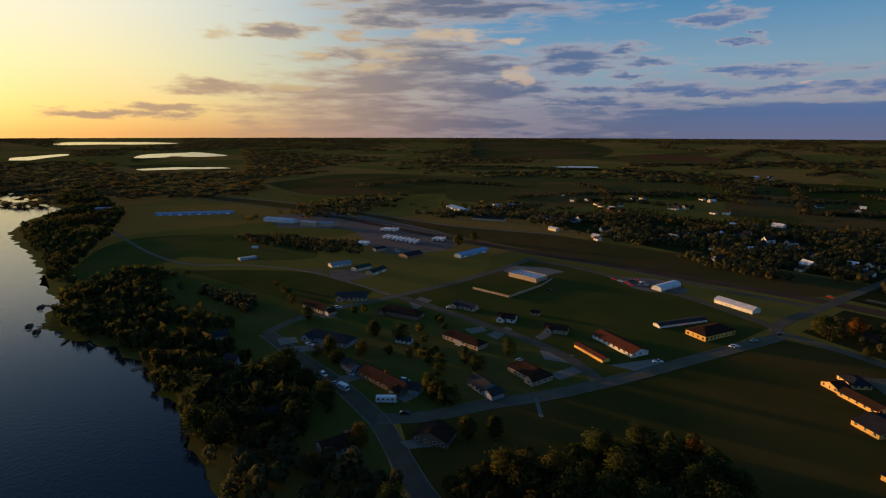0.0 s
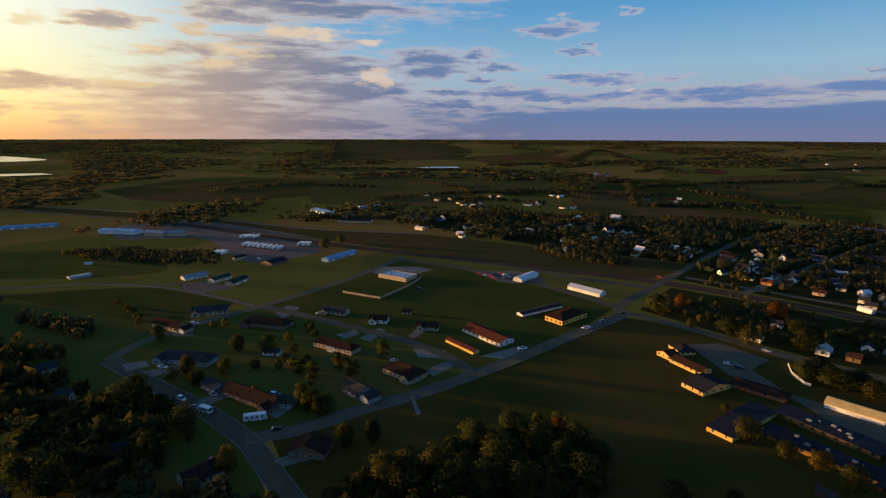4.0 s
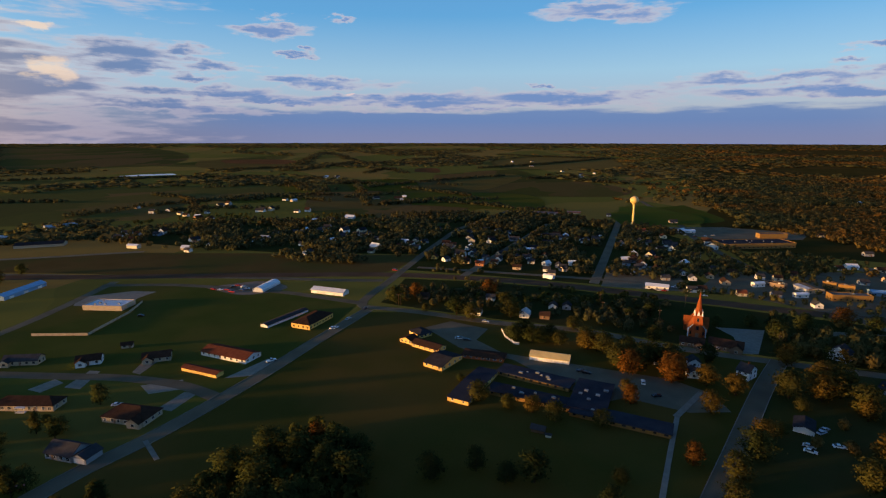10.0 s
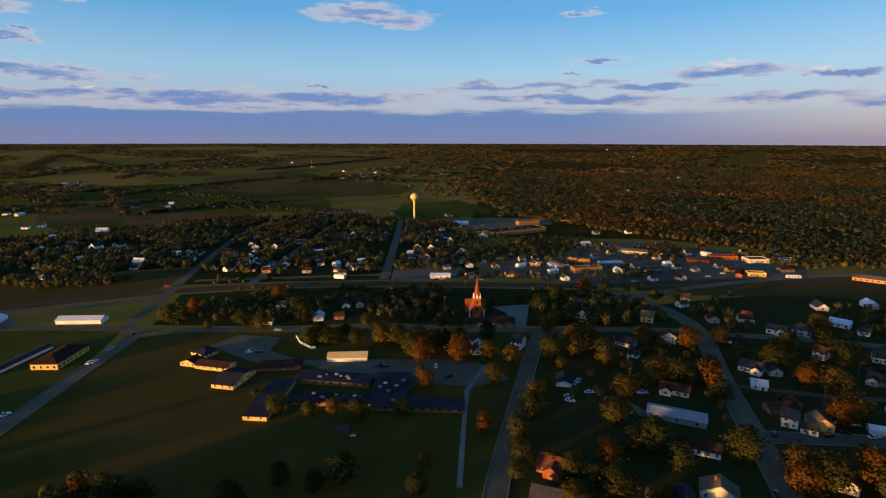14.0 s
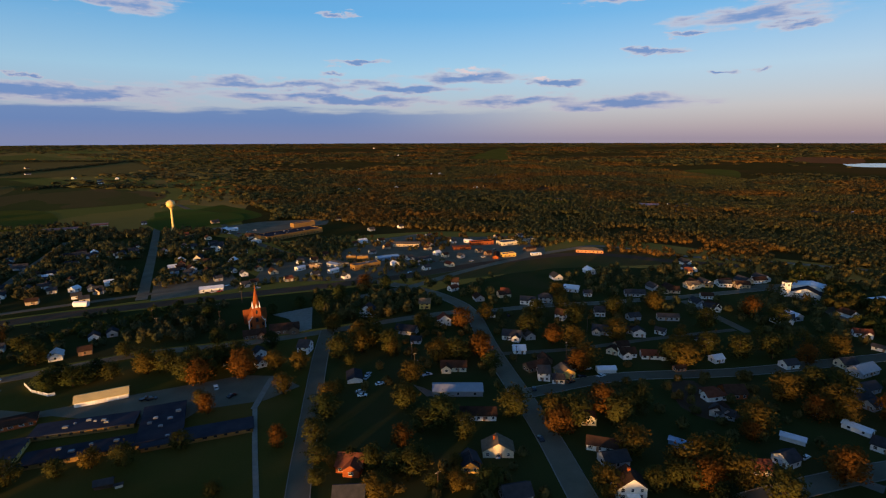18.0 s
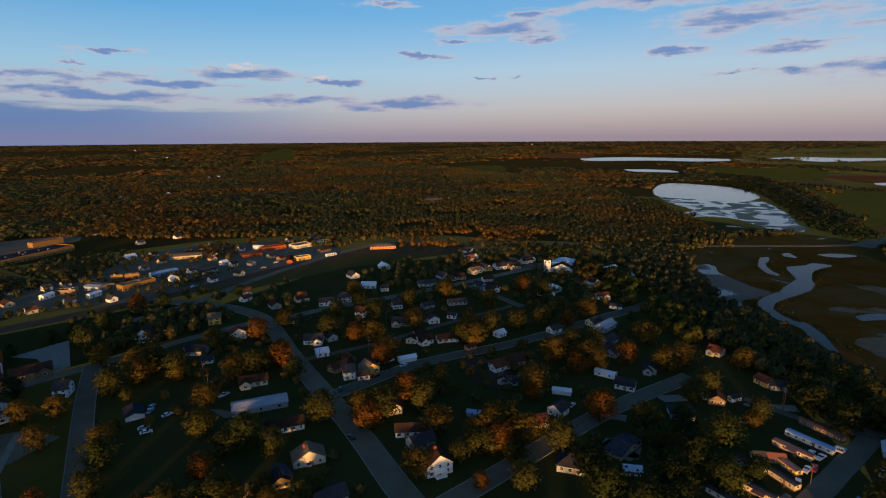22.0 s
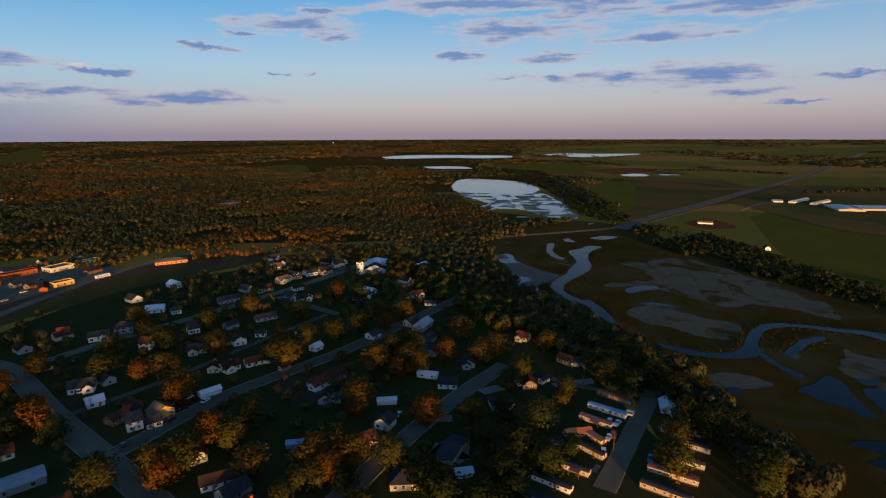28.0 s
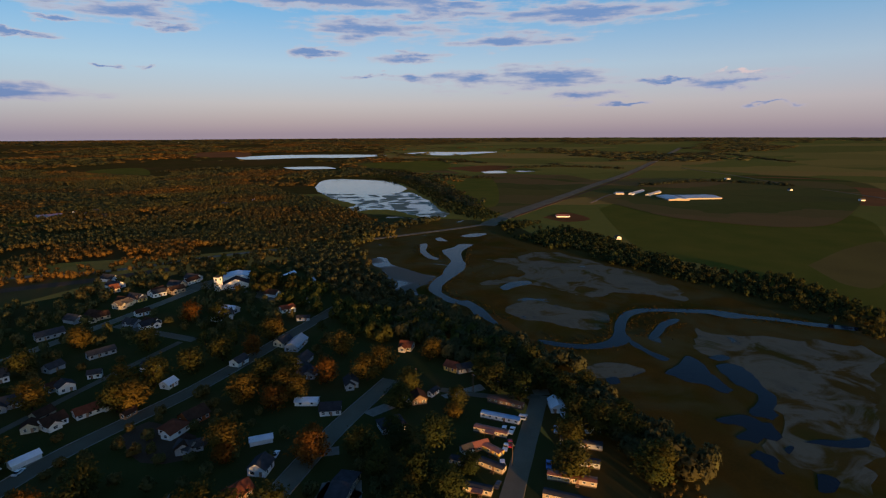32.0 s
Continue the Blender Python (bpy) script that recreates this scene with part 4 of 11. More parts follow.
def car(x, y, rot, paint="white", style="sedan"):
    """A parked vehicle: body, windows, four wheels, lamps."""
    key = (paint, style)
    m = pose(x, y, 0.06, 0, 0, rot)
    if key in CARS:
        return copy_thing(CARS[key], m)
    words = {"sedan": "sedan", "van": "van", "pickup": "pickup truck"}[style]
    ob = thing("car", x, y, rot, f"{paint} {words} parked on its wheels", "car", "parked vehicles", z=0.06)
    L, W = {"sedan": (4.7, 1.8), "van": (5.1, 1.95), "pickup": (5.6, 1.95)}[style]
    body, cab = {"sedan": (((-.5, .35), (-.5, .8), (-.47, .92), (-.28, .98), (.2, .95), (.46, .78), (.5, .6), (.5, .35)), ((-.4, .95), (-.26, 1.42), (.04, 1.44), (.22, .95))),
                 "van": (((-.5, .35), (-.5, 1.0), (-.48, 1.1), (.25, 1.08), (.46, .95), (.5, .7), (.5, .35)), ((-.49, 1.08), (-.45, 1.78), (.1, 1.78), (.3, 1.06))),
                 "pickup": (((-.5, .45), (-.5, 1.05), (-.08, 1.05), (.22, 1.08), (.47, 1.0), (.5, .75), (.5, .45)), ((-.1, 1.04), (-.07, 1.75), (.1, 1.75), (.24, 1.06)))}[style]
    bm = bmesh.new()
    solid(bm, [(a * L, -W / 2, z) for a, z in body], [(a * L, W / 2, z) for a, z in body])
    part("body", bm, "paint_" + paint, ob)
    bm = bmesh.new()
    solid(bm, [(a * L, -W * 0.42, z) for a, z in cab], [(a * L, W * 0.42, z) for a, z in cab])
    part("glazing", bm, "pane", ob, "dark tinted glazing")
    part("cabin_top", boxes((cab[1][0] * L + 0.1, cab[2][0] * L - 0.05, -W * 0.42, W * 0.42, cab[1][1] + 0.005, cab[1][1] + 0.05)), "paint_" + paint, ob)
    for sx in (-0.31, 0.31):
        for sy in (-1, 1):
            bm = bmesh.new()
            tube(bm, (sx * L, sy * (W / 2 - 0.2), 0.33), (sx * L, sy * (W / 2 + 0.02), 0.33), 0.33, 0.33, 12)
            part("wheel", bm, "rubber", ob)
    CARS[key] = ob
    return ob


def pole(x, y, rot=0, h=9.5, arms=1):
    """A timber utility pole with a cross-arm and insulators."""
    ob = thing("utility_pole", x, y, rot, "weathered timber utility pole with a cross-arm", "pole", "utility poles")
    bm = bmesh.new()
    tube(bm, (0, 0, -0.3), (0, 0, h), 0.16, 0.11, 8)
    part("post", bm, "wood", ob)
    for k in range(arms):
        part("cross_arm", boxes((-1.2, 1.2, -0.07, 0.07, h - 0.7 - 0.9 * k, h - 0.56 - 0.9 * k)), "wood", ob)
        for px in (-1.05, -0.5, 0.5, 1.05):
            bm = bmesh.new()
            tube(bm, (px, 0, h - 0.56 - 0.9 * k), (px, 0, h - 0.38 - 0.9 * k), 0.05, 0.04, 6)
            part("insulator", bm, "trim_white", ob)
    return ob


def mobile_home(x, y, rot, w, d, wall="white", roof="silver", h=2.35, porch=False):
    """A single-wide home on a skirting, with a slightly bowed metal roof and a row of windows."""
    blocked.append((x, y, w * 0.5))
    ob = thing("mobile_home", x, y, rot, f"{wall} single-wide mobile home with a {'grey' if roof == 'silver' else roof} bowed roof on skirting", "mobile home", "mobile homes of the trailer park")
    ext = (-w / 2, w / 2, -d / 2, d / 2)
    part("skirting", boxes((-w / 2 + 0.06, w / 2 - 0.06, -d / 2 + 0.06, d / 2 - 0.06, 0, 0.55)), "trim_dark", ob)
    part("wall", boxes((*ext, 0.55, h)), "siding_" + wall, ob)
    bm = bmesh.new()
    ring = [(-d / 2 - 0.12, h), (-d / 4, h + 0.28), (0, h + 0.38), (d / 4, h + 0.28), (d / 2 + 0.12, h)]
    solid(bm, [(-w / 2 - 0.12, a, b) for a, b in ring], [(w / 2 + 0.12, a, b) for a, b in ring])
    part("roof", bm, "roof_gray" if roof == "silver" else "metal_" + roof, ob)
    for side in "sn":
        n = int(w / 2.8)
        for k in range(n):
            window(ob, side, -w / 2 + w * (k + 0.5) / n, 1.2, 1.0, 0.8, ext)
    window(ob, "e", 0, 1.3, 1.2, 0.9, ext)
    window(ob, "w", 0, 1.3, 1.2, 0.9, ext)
    part("door", boxes((w * 0.12 - 0.45, w * 0.12 + 0.45, -d / 2 - 0.06, -d / 2 + 0.02, 0.57, 2.3)), "door_paint", ob)
    part("steps", boxes((w * 0.12 - 0.7, w * 0.12 + 0.7, -d / 2 - 1.2, -d / 2 - 0.08, 0, 0.3), (w * 0.12 - 0.7, w * 0.12 + 0.7, -d / 2 - 0.7, -d / 2 - 0.08, 0.302, 0.56)), "wood", ob)
    if porch:
        part("porch_roof", boxes((-1.6, 2.4, -d / 2 - 2.6, -d / 2 - 0.05, 2.5, 2.65)), "metal_rust", ob, "rust-red porch roof")
        for px in (-1.5, 2.3):
            part("porch_post", boxes((px - 0.06, px + 0.06, -d / 2 - 2.5, -d / 2 - 2.38, 0, 2.5)), "wood", ob)
    return ob


def semi_trailer(x, y, rot, w=13.0):
    ob = thing("semi_trailer", x, y, rot, "white box semi-trailer parked in a row on gravel", "trailer", "semi-trailers in the yard")
    part("box", boxes((-w / 2, w / 2, -1.3, 1.3, 1.1, 3.9)), "paint_white", ob)
    part("chassis", boxes((-w / 2 + 0.2, w / 2 - 0.2, -0.6, 0.6, 0.75, 1.098)), "rubber", ob)
    for sx in (-0.4, -0.3):
        for sy in (-1.0, 1.0):
            bm = bmesh.new()
            tube(bm, (sx * w, sy * 1.3, 0.5), (sx * w, sy * 0.9, 0.5), 0.5, 0.5, 10)
            part("wheel", bm, "rubber", ob)
    part("landing_leg", boxes((w * 0.28, w * 0.28 + 0.2, -0.8, 0.8, 0, 0.748)), "steel", ob)
    return ob

# ---- the land ----
bm = bmesh.new()
radii = [0, 60, 150, 300, 500, 800, 1150, 1500, 1700, 1950, 2250, 2600, 3000, 3450, 3950, 4450, 4900]
prev = None
for r in radii:
    if r == 0:
        prev = [bm.verts.new((0, 0, 0))]
        continue
    ring = [bm.verts.new((r * math.cos(2 * math.pi * i / 128), r * math.sin(2 * math.pi * i / 128), ground_z(r, 0))) for i in range(128)]
    for i in range(128):
        j = (i + 1) % 128
        bm.faces.new((prev[0], ring[i], ring[j]) if len(prev) == 1 else (prev[i], ring[i], ring[j], prev[j]))
    prev = ring
for f in bm.faces:
    f.smooth = True
sheet("ground", bm, "grass", "dark green grass and farm land reaching the horizon", "ground")

# floor of the eastern woods, on the same rings
bm = bmesh.new()
prev = None
for r in radii[6:]:
    ring = [bm.verts.new((r * math.cos(2 * math.pi * i / 128), r * math.sin(2 * math.pi * i / 128), ground_z(r, 0) + 0.003)) for i in range(3, 30)]
    if prev:
        for i in range(len(ring) - 1):
            bm.faces.new((prev[i], ring[i], ring[i + 1], prev[i + 1]))
    prev = ring
for f in bm.faces:
    f.smooth = True
sheet("forest_floor", bm, "undergrowth", "brown undergrowth on the floor of the woods", "ground")

# ---- water and marsh ----
patch("rough_grass", [(640, 150), (680, 100), (730, 20), (760, -40), (640, -80), (560, -130), (500, -190), (420, -240), (320, -270), (240, -250), (120, -130), (110, -60), (160, -30), (230, -18), (300, 4), (345, 40), (372, 74), (420, 104), (520, 140)], "undergrowth", "rough brown grass round the marsh", z=0.0045)
patch("lake", [(-170.2, 11.5), (-182.6, 8.8), (-203.8, 5.6), (-231.7, 2.0), (-259.3, -1.6), (-289.7, -7.0), (-322.2, -18.8), (-344.0, -31.8), (-366.0, -50.0), (-381.0, -58.3), (-422.2, -69.3), (-444.7, -60.7), (-502.7, -78.3), (-595.4, -94.8), (-674.9, -115.2), (-799.4, -146.9), (-920.5, -147.7), (-1018.9, -118.6), (-1135.0, -158.5), (-1290.0, -173.4), (-1602.3, -160.1), (-1688.0, -198.0), (-1648.9, -256.7), (-1512.0, -282.3), (-878.3, -327.1), (-387.2, -230.3), (-108.1, -59.5)], "water", "wide calm lake with dusk light on it", "water", z=0.05, rough=6)
patch("pond", [(-2492.3, -426.8), (-2646.0, -442.8), (-2732.2, -383.2), (-2859.3, -300.5), (-2776.0, -268.6), (-2649.8, -317.5), (-2533.5, -357.1), (-2399.2, -387.9)], "water", "shallow water between the reeds", "water", z=0.1)
patch("pond", [(-2443.9, -40.2), (-2674.7, -10.3), (-2774.5, 46.1), (-2824.1, 165.4), (-2844.8, 240.8), (-2604.9, 336.7), (-2543.6, 293.4), (-2539.2, 190.9), (-2599.9, 117.7), (-2473.3, 69.7), (-2424.1, 22.1), (-2312.0, -5.9), (-2319.8, -30.0)], "water", "shallow water between the reeds", "water", z=0.1)
patch("pond", [(-2135.0, -50.9), (-2167.6, 5.6), (-2137.9, 84.8), (-2044.8, 186.9), (-1973.3, 233.5), (-1855.1, 270.7), (-1827.0, 223.7), (-1799.7, 179.0), (-1882.5, 154.2), (-1925.9, 107.7), (-1853.9, 55.9), (-1894.8, 13.6), (-1977.0, -20.3)], "water", "shallow water between the reeds", "water", z=0.1)
patch("far_lake", [(-3827.1, -488.0), (-4052.3, -358.7), (-4027.4, -147.4), (-3999.8, 42.1), (-3798.0, 212.1), (-3683.8, 7.8), (-3716.9, -193.9), (-3674.4, -379.7)], "water", "distant lake with dusk light on it", "water", z=0.2)
patch("far_lake", [(-1573.8, 949.5), (-1571.6, 1002.5), (-1556.4, 1065.5), (-1495.7, 1092.3), (-1483.4, 1158.4), (-1460.5, 1231.2), (-1452.5, 1325.5), (-1432.7, 1407.7), (-1355.9, 1393.6), (-1341.5, 1305.9), (-1378.0, 1246.4), (-1396.6, 1176.4), (-1430.1, 1083.0), (-1366.6, 1003.7), (-1430.4, 1028.5), (-1459.3, 983.5)], "water", "distant lake beyond the fields", "water", z=0.1)
patch("far_lake", [(2389.4, 1031.2), (2524.3, 907.7), (2576.9, 752.7), (2605.7, 516.8), (2565.6, 372.0), (2414.4, 502.3), (2388.5, 697.1), (2267.5, 922.7)], "water", "distant lake with dusk light on it", "water", z=0.2)
patch("far_lake", [(2703.5, 304.9), (2814.2, 192.7), (2800.3, 49.6), (2825.5, -85.6), (2799.5, -170.8), (2667.8, -61.0), (2569.5, 65.4), (2583.8, 153.3)], "water", "distant lake with dusk light on it", "water", z=0.2)
patch("pond", [(2027.8, 718.8), (2069.7, 695.6), (2093.8, 633.3), (2019.8, 579.6), (1868.5, 453.8), (1802.5, 485.3), (1804.2, 544.8), (1855.1, 622.9)], "water", "distant pond with dusk light on it", "water", z=0.15)
patch("pond", [(2133.9, 78.6), (2205.5, 17.5), (2161.4, -18.2), (2095.0, 33.1)], "water", "distant pond with dusk light on it", "water", z=0.15)
patch("pond", [(1737.7, -45.2), (1794.3, -88.3), (1711.5, -126.6), (1668.5, -108.7), (1665.1, -57.1)], "water", "pond beside a bare field", "water", z=0.2)
patch("pond", [(1811.3, -137.1), (1849.1, -187.3), (1775.8, -243.7), (1713.3, -174.8), (1759.7, -153.3)], "water", "pond beside a bare field", "water", z=0.2)
patch("meadow", [(1085.0, 313.6), (1024.9, 273.5), (851.2, 198.8), (821.2, 124.9), (776.5, 66.2), (783.6, 32.0), (762.3, -20.5), (741.3, -14.3), (626.2, 144.6), (704.8, 186.3), (859.7, 257.0)], "marsh", "brown wet meadow round the shallow lake", "marsh", z=0.02, rough=4)
patch("bay", [(1135.6, 313.4), (1104.7, 248.3), (1108.3, 193.0), (1141.0, 149.3), (1131.8, 121.6), (1044.0, 92.3), (954.8, 66.4), (871.5, 50.5), (830.3, 35.9), (797.0, 46.7), (797.0, 68.2), (820.8, 89.5), (846.6, 112.6), (876.7, 133.8), (877.9, 160.1), (863.8, 188.2), (892.5, 206.9), (937.1, 199.9), (991.4, 237.8), (1054.9, 279.3)], "weedy_water", "weed-covered shallow lake with open water", "water", z=0.06, rough=6)
patch("bay_water", [(1259.3, 359.2), (1410.1, 381.4), (1465.3, 354.4), (1448.8, 298.1), (1420.7, 235.7), (1373.1, 187.9), (1279.5, 156.5), (1206.7, 139.2), (1117.3, 151.3), (1097.9, 191.1), (1104.7, 248.3), (1108.6, 290.3), (1145.1, 321.1)], "water", "open water of the shallow lake", "water", z=0.1, rough=3)
patch("marsh", [(606.1, 141.2), (632.6, 93.5), (664.8, 55.7), (692.5, -14.7), (614.7, -36.6), (522.3, -82.2), (491.5, -136.5), (410.4, -185.4), (374.2, -223.2), (325.9, -229.7), (264.8, -216.9), (144.5, -109.2), (160.9, -61.4), (195.7, -67.0), (231.6, -61.9), (266.1, -49.5), (321.2, -30.8), (369.5, -7.6), (392.9, 23.3), (386.1, 47.3), (419.3, 76.2), (508.0, 110.2)], "marsh", "brown and olive reed marsh", "marsh", z=0.02, rough=5)
patch("slough", [(532.1, -9.2), (538.9, -34.4), (560.3, -53.4), (567.4, -77.2), (539.1, -99.7), (507.7, -123.4), (470.8, -141.2), (438.8, -152.0), (403.5, -146.5), (415.5, -131.2), (425.0, -109.5), (411.8, -85.4), (424.5, -67.3), (441.5, -48.3), (449.6, -26.5), (442.7, -3.2), (450.8, 1.2), (465.0, -23.1), (481.1, -39.1), (511.2, -32.0)], "algae", "flat of pale green floating weed", "water", z=0.05, rough=7)
patch("slough", [(386.4, -15.0), (400.0, -24.2), (403.9, -39.0), (395.6, -49.9), (382.2, -66.9), (380.0, -83.4), (363.1, -81.0), (348.9, -70.4), (350.4, -53.3), (359.4, -36.9), (369.1, -21.3)], "algae", "flat of pale green floating weed", "water", z=0.05, rough=5)
patch("slough", [(349.2, -131.7), (339.1, -143.8), (336.2, -161.5), (331.8, -180.9), (325.9, -206.7), (312.7, -212.6), (202.7, -133.4), (195.4, -117.5), (206.9, -109.9), (209.7, -103.8), (220.1, -101.3), (229.0, -114.5), (247.1, -124.6), (273.3, -128.9), (298.4, -127.8), (316.0, -118.0)], "algae", "flat of pale green floating weed", "water", z=0.05, rough=6)
patch("slough", [(287.9, -44.3), (296.0, -57.7), (293.6, -71.7), (286.1, -77.9), (278.3, -61.8), (279.7, -48.3)], "algae", "flat of pale green floating weed", "water", z=0.05, rough=3)
patch("slough", [(530.9, 107.6), (541.3, 98.6), (534.4, 90.2), (515.7, 84.7), (505.0, 76.2), (492.2, 64.3), (480.3, 53.2), (472.9, 43.3), (467.9, 37.4), (449.6, 42.8), (442.5, 49.2), (430.1, 52.2), (417.3, 50.4), (408.9, 44.8), (402.9, 41.3), (401.4, 47.0), (402.9, 53.1), (413.4, 60.9), (426.7, 68.7), (443.0, 77.1), (463.6, 84.8), (489.2, 87.9), (508.2, 99.0)], "murky_water", "broad grey backwater with floating weed", "water", z=0.055, rough=2)
patch("river", [(573.5, 37.0), (582.8, 30.4), (592.5, 23.2), (602.9, 20.6), (605.9, 14.9), (606.3, 8.1), (602.5, 3.9), (587.8, 9.6), (573.9, 14.6), (556.6, 16.7), (529.9, 15.0), (513.0, 11.9), (494.5, 14.1), (477.3, 19.6), (460.4, 26.1), (442.8, 31.6), (427.0, 32.1), (417.3, 28.9), (409.3, 23.6), (402.6, 16.8), (404.0, 11.4), (396.7, 6.8), (386.0, 1.9), (375.5, -1.8), (363.1, -4.9), (356.4, -6.9), (353.2, -4.8), (359.1, -1.5), (365.9, 2.8), (372.7, 8.0), (386.3, 11.1), (393.5, 17.9), (396.9, 24.8), (406.5, 31.7), (417.6, 37.5), (429.9, 42.6), (446.1, 42.4), (461.4, 38.5), (476.1, 33.4), (493.7, 31.8), (510.8, 29.1), (526.3, 26.5), (544.1, 30.6), (557.9, 34.7)], "river_water", "winding river through the marsh", "water", z=0.09, rough=0.8)
patch("river", [(328.6, -29.3), (324.3, -41.8), (322.0, -54.3), (325.6, -66.4), (331.3, -72.7), (340.8, -77.6), (354.8, -82.0), (369.1, -88.3), (379.9, -96.5), (386.6, -106.8), (387.7, -119.6), (386.7, -136.1), (385.8, -154.3), (382.1, -165.5), (376.3, -175.2), (371.1, -190.0), (362.4, -208.8), (352.1, -234.6), (346.4, -230.6), (356.2, -205.0), (364.6, -186.4), (368.6, -173.1), (368.6, -160.9), (377.6, -150.7), (379.5, -133.4), (381.6, -117.6), (378.5, -107.3), (372.1, -98.7), (360.8, -91.7), (348.3, -86.7), (337.7, -84.4), (331.5, -85.2), (323.3, -80.2), (318.5, -72.6), (315.2, -62.3), (315.0, -49.7), (318.2, -39.2), (323.4, -30.2)], "river_water", "winding river through the marsh", "water", z=0.092, rough=0.8)
patch("river", [(330.4, -82.9), (324.7, -87.0), (313.6, -89.7), (309.2, -92.8), (302.9, -96.8), (299.7, -92.7), (305.1, -88.4), (314.0, -85.6), (321.8, -82.3)], "river_water", "narrow side channel of the river", "water", z=0.088, rough=0.6)
patch("river", [(603.2, 62.8), (609.7, 56.7), (595.1, 53.5), (576.3, 54.2), (558.1, 50.1), (542.6, 43.4), (537.4, 38.5), (531.1, 40.8), (535.1, 47.7), (547.7, 54.1), (567.5, 59.6)], "river_water", "narrow side channel of the river", "water", z=0.088, rough=0.5)
patch("pool", [(635.2, 47.2), (644.7, 42.8), (636.7, 37.6), (622.3, 32.6), (623.0, 37.7), (623.4, 43.3)], "river_water", "small pool in the reeds", "water", z=0.088, rough=0.5)
patch("pool", [(653.9, 18.1), (667.6, 5.5), (671.3, -8.5), (667.6, -15.1), (650.9, -3.1), (647.3, 10.5)], "river_water", "small pool in the reeds", "water", z=0.088, rough=0.5)
patch("pool", [(418.7, 60.5), (425.4, 54.4), (420.4, 50.8), (408.9, 44.8), (403.3, 40.6), (399.6, 44.7), (400.4, 51.9)], "river_water", "small pool in the reeds", "water", z=0.088, rough=0.5)
patch("pool", [(335.1, -96.8), (344.8, -102.6), (357.3, -111.0), (366.4, -121.2), (365.9, -127.4), (357.1, -121.3), (351.5, -113.8), (341.5, -107.5), (333.7, -101.5), (329.9, -97.0)], "river_water", "cut-off river bend", "water", z=0.088, rough=1)
patch("pool", [(438.7, -14.3), (452.8, -24.5), (457.4, -38.9), (449.1, -41.1), (439.8, -27.9), (429.6, -18.2)], "river_water", "small pool in the reeds", "water", z=0.088, rough=1)
patch("pool", [(283.1, -88.0), (290.9, -95.0), (297.6, -101.2), (306.7, -106.8), (305.5, -110.7), (298.5, -112.2), (291.6, -111.3), (285.1, -110.7), (280.2, -111.8), (274.2, -112.5), (269.7, -113.0), (266.4, -113.2), (263.8, -109.0), (265.7, -105.3), (271.2, -104.1), (273.3, -101.6), (274.1, -96.7), (276.7, -93.2), (279.6, -90.8)], "river_water", "dark open backwater", "water", z=0.086, rough=2.5)
patch("pool", [(293.6, -118.5), (296.9, -125.7), (294.6, -130.2), (289.4, -131.8), (281.8, -131.2), (274.6, -130.1), (267.7, -129.0), (261.4, -129.5), (254.0, -127.0), (247.9, -122.7), (243.2, -121.5), (240.0, -116.1), (242.5, -113.8), (244.1, -111.0), (247.8, -111.0), (252.1, -116.0), (257.4, -119.7), (263.8, -121.5), (266.9, -119.5), (271.3, -118.9), (274.6, -117.1), (280.7, -118.1), (285.7, -117.7)], "river_water", "dark open backwater", "water", z=0.086, rough=2.5)
patch("pool", [(238.9, -93.4), (243.2, -100.6), (245.5, -106.4), (242.2, -110.0), (238.7, -111.4), (237.3, -114.7), (233.0, -114.6), (227.2, -113.1), (222.9, -108.0), (225.0, -104.9), (221.2, -100.8), (223.7, -98.9), (224.9, -95.7), (228.1, -95.1), (232.7, -101.7), (236.8, -99.2), (236.9, -95.4)], "river_water", "dark open backwater", "water", z=0.086, rough=2.5)
patch("pool", [(215.0, -93.0), (217.6, -97.9), (215.6, -100.0), (213.7, -102.4), (211.0, -102.9), (206.7, -99.8), (203.5, -100.3), (202.6, -97.2), (205.8, -96.8), (208.3, -95.6), (211.0, -95.6), (212.2, -93.6)], "river_water", "dark open backwater", "water", z=0.086, rough=2.5)
patch("pool", [(218.5, -108.7), (220.7, -113.0), (218.9, -113.0), (215.6, -108.7)], "river_water", "small pool in the reeds", "water", z=0.087, rough=1.2)
patch("pool", [(223.2, -119.6), (225.4, -127.1), (225.5, -133.4), (227.5, -147.1), (221.5, -142.9), (220.4, -130.1), (221.4, -124.6)], "river_water", "small pool in the reeds", "water", z=0.087, rough=1.2)
patch("pool", [(203.3, -111.5), (202.4, -115.6), (198.9, -117.1), (193.7, -111.0), (193.3, -106.3)], "river_water", "small pool in the reeds", "water", z=0.087, rough=1.2)
patch("pool", [(277.9, -56.2), (279.6, -62.1), (273.4, -61.8), (271.8, -56.3)], "river_water", "small pool in the reeds", "water", z=0.087, rough=1.2)
patch("pool", [(304.8, -119.2), (308.5, -128.2), (304.3, -130.6), (299.4, -122.6)], "river_water", "small pool in the reeds", "water", z=0.087, rough=1.2)
RIVERS = []
RIVERS.append((9.0, (596.4, 15.6), (556.6, 16.7), (497.3, 20.9), (446.9, 34.1), (428.2, 36.3), (405.3, 25.5), (395.8, 11.0), (372.2, -0.2), (355.9, -6.0)))
RIVERS.append((7.0, (326.2, -32.2), (318.6, -53.6), (328.0, -75.1), (358.3, -86.1), (377.9, -100.4), (384.0, -118.4), (380.7, -148.5), (372.9, -173.5), (359.3, -206.9)))
RIVERS.append((4.0, (601.8, 59.3), (574.2, 58.3), (547.2, 50.0), (534.0, 40.1)))
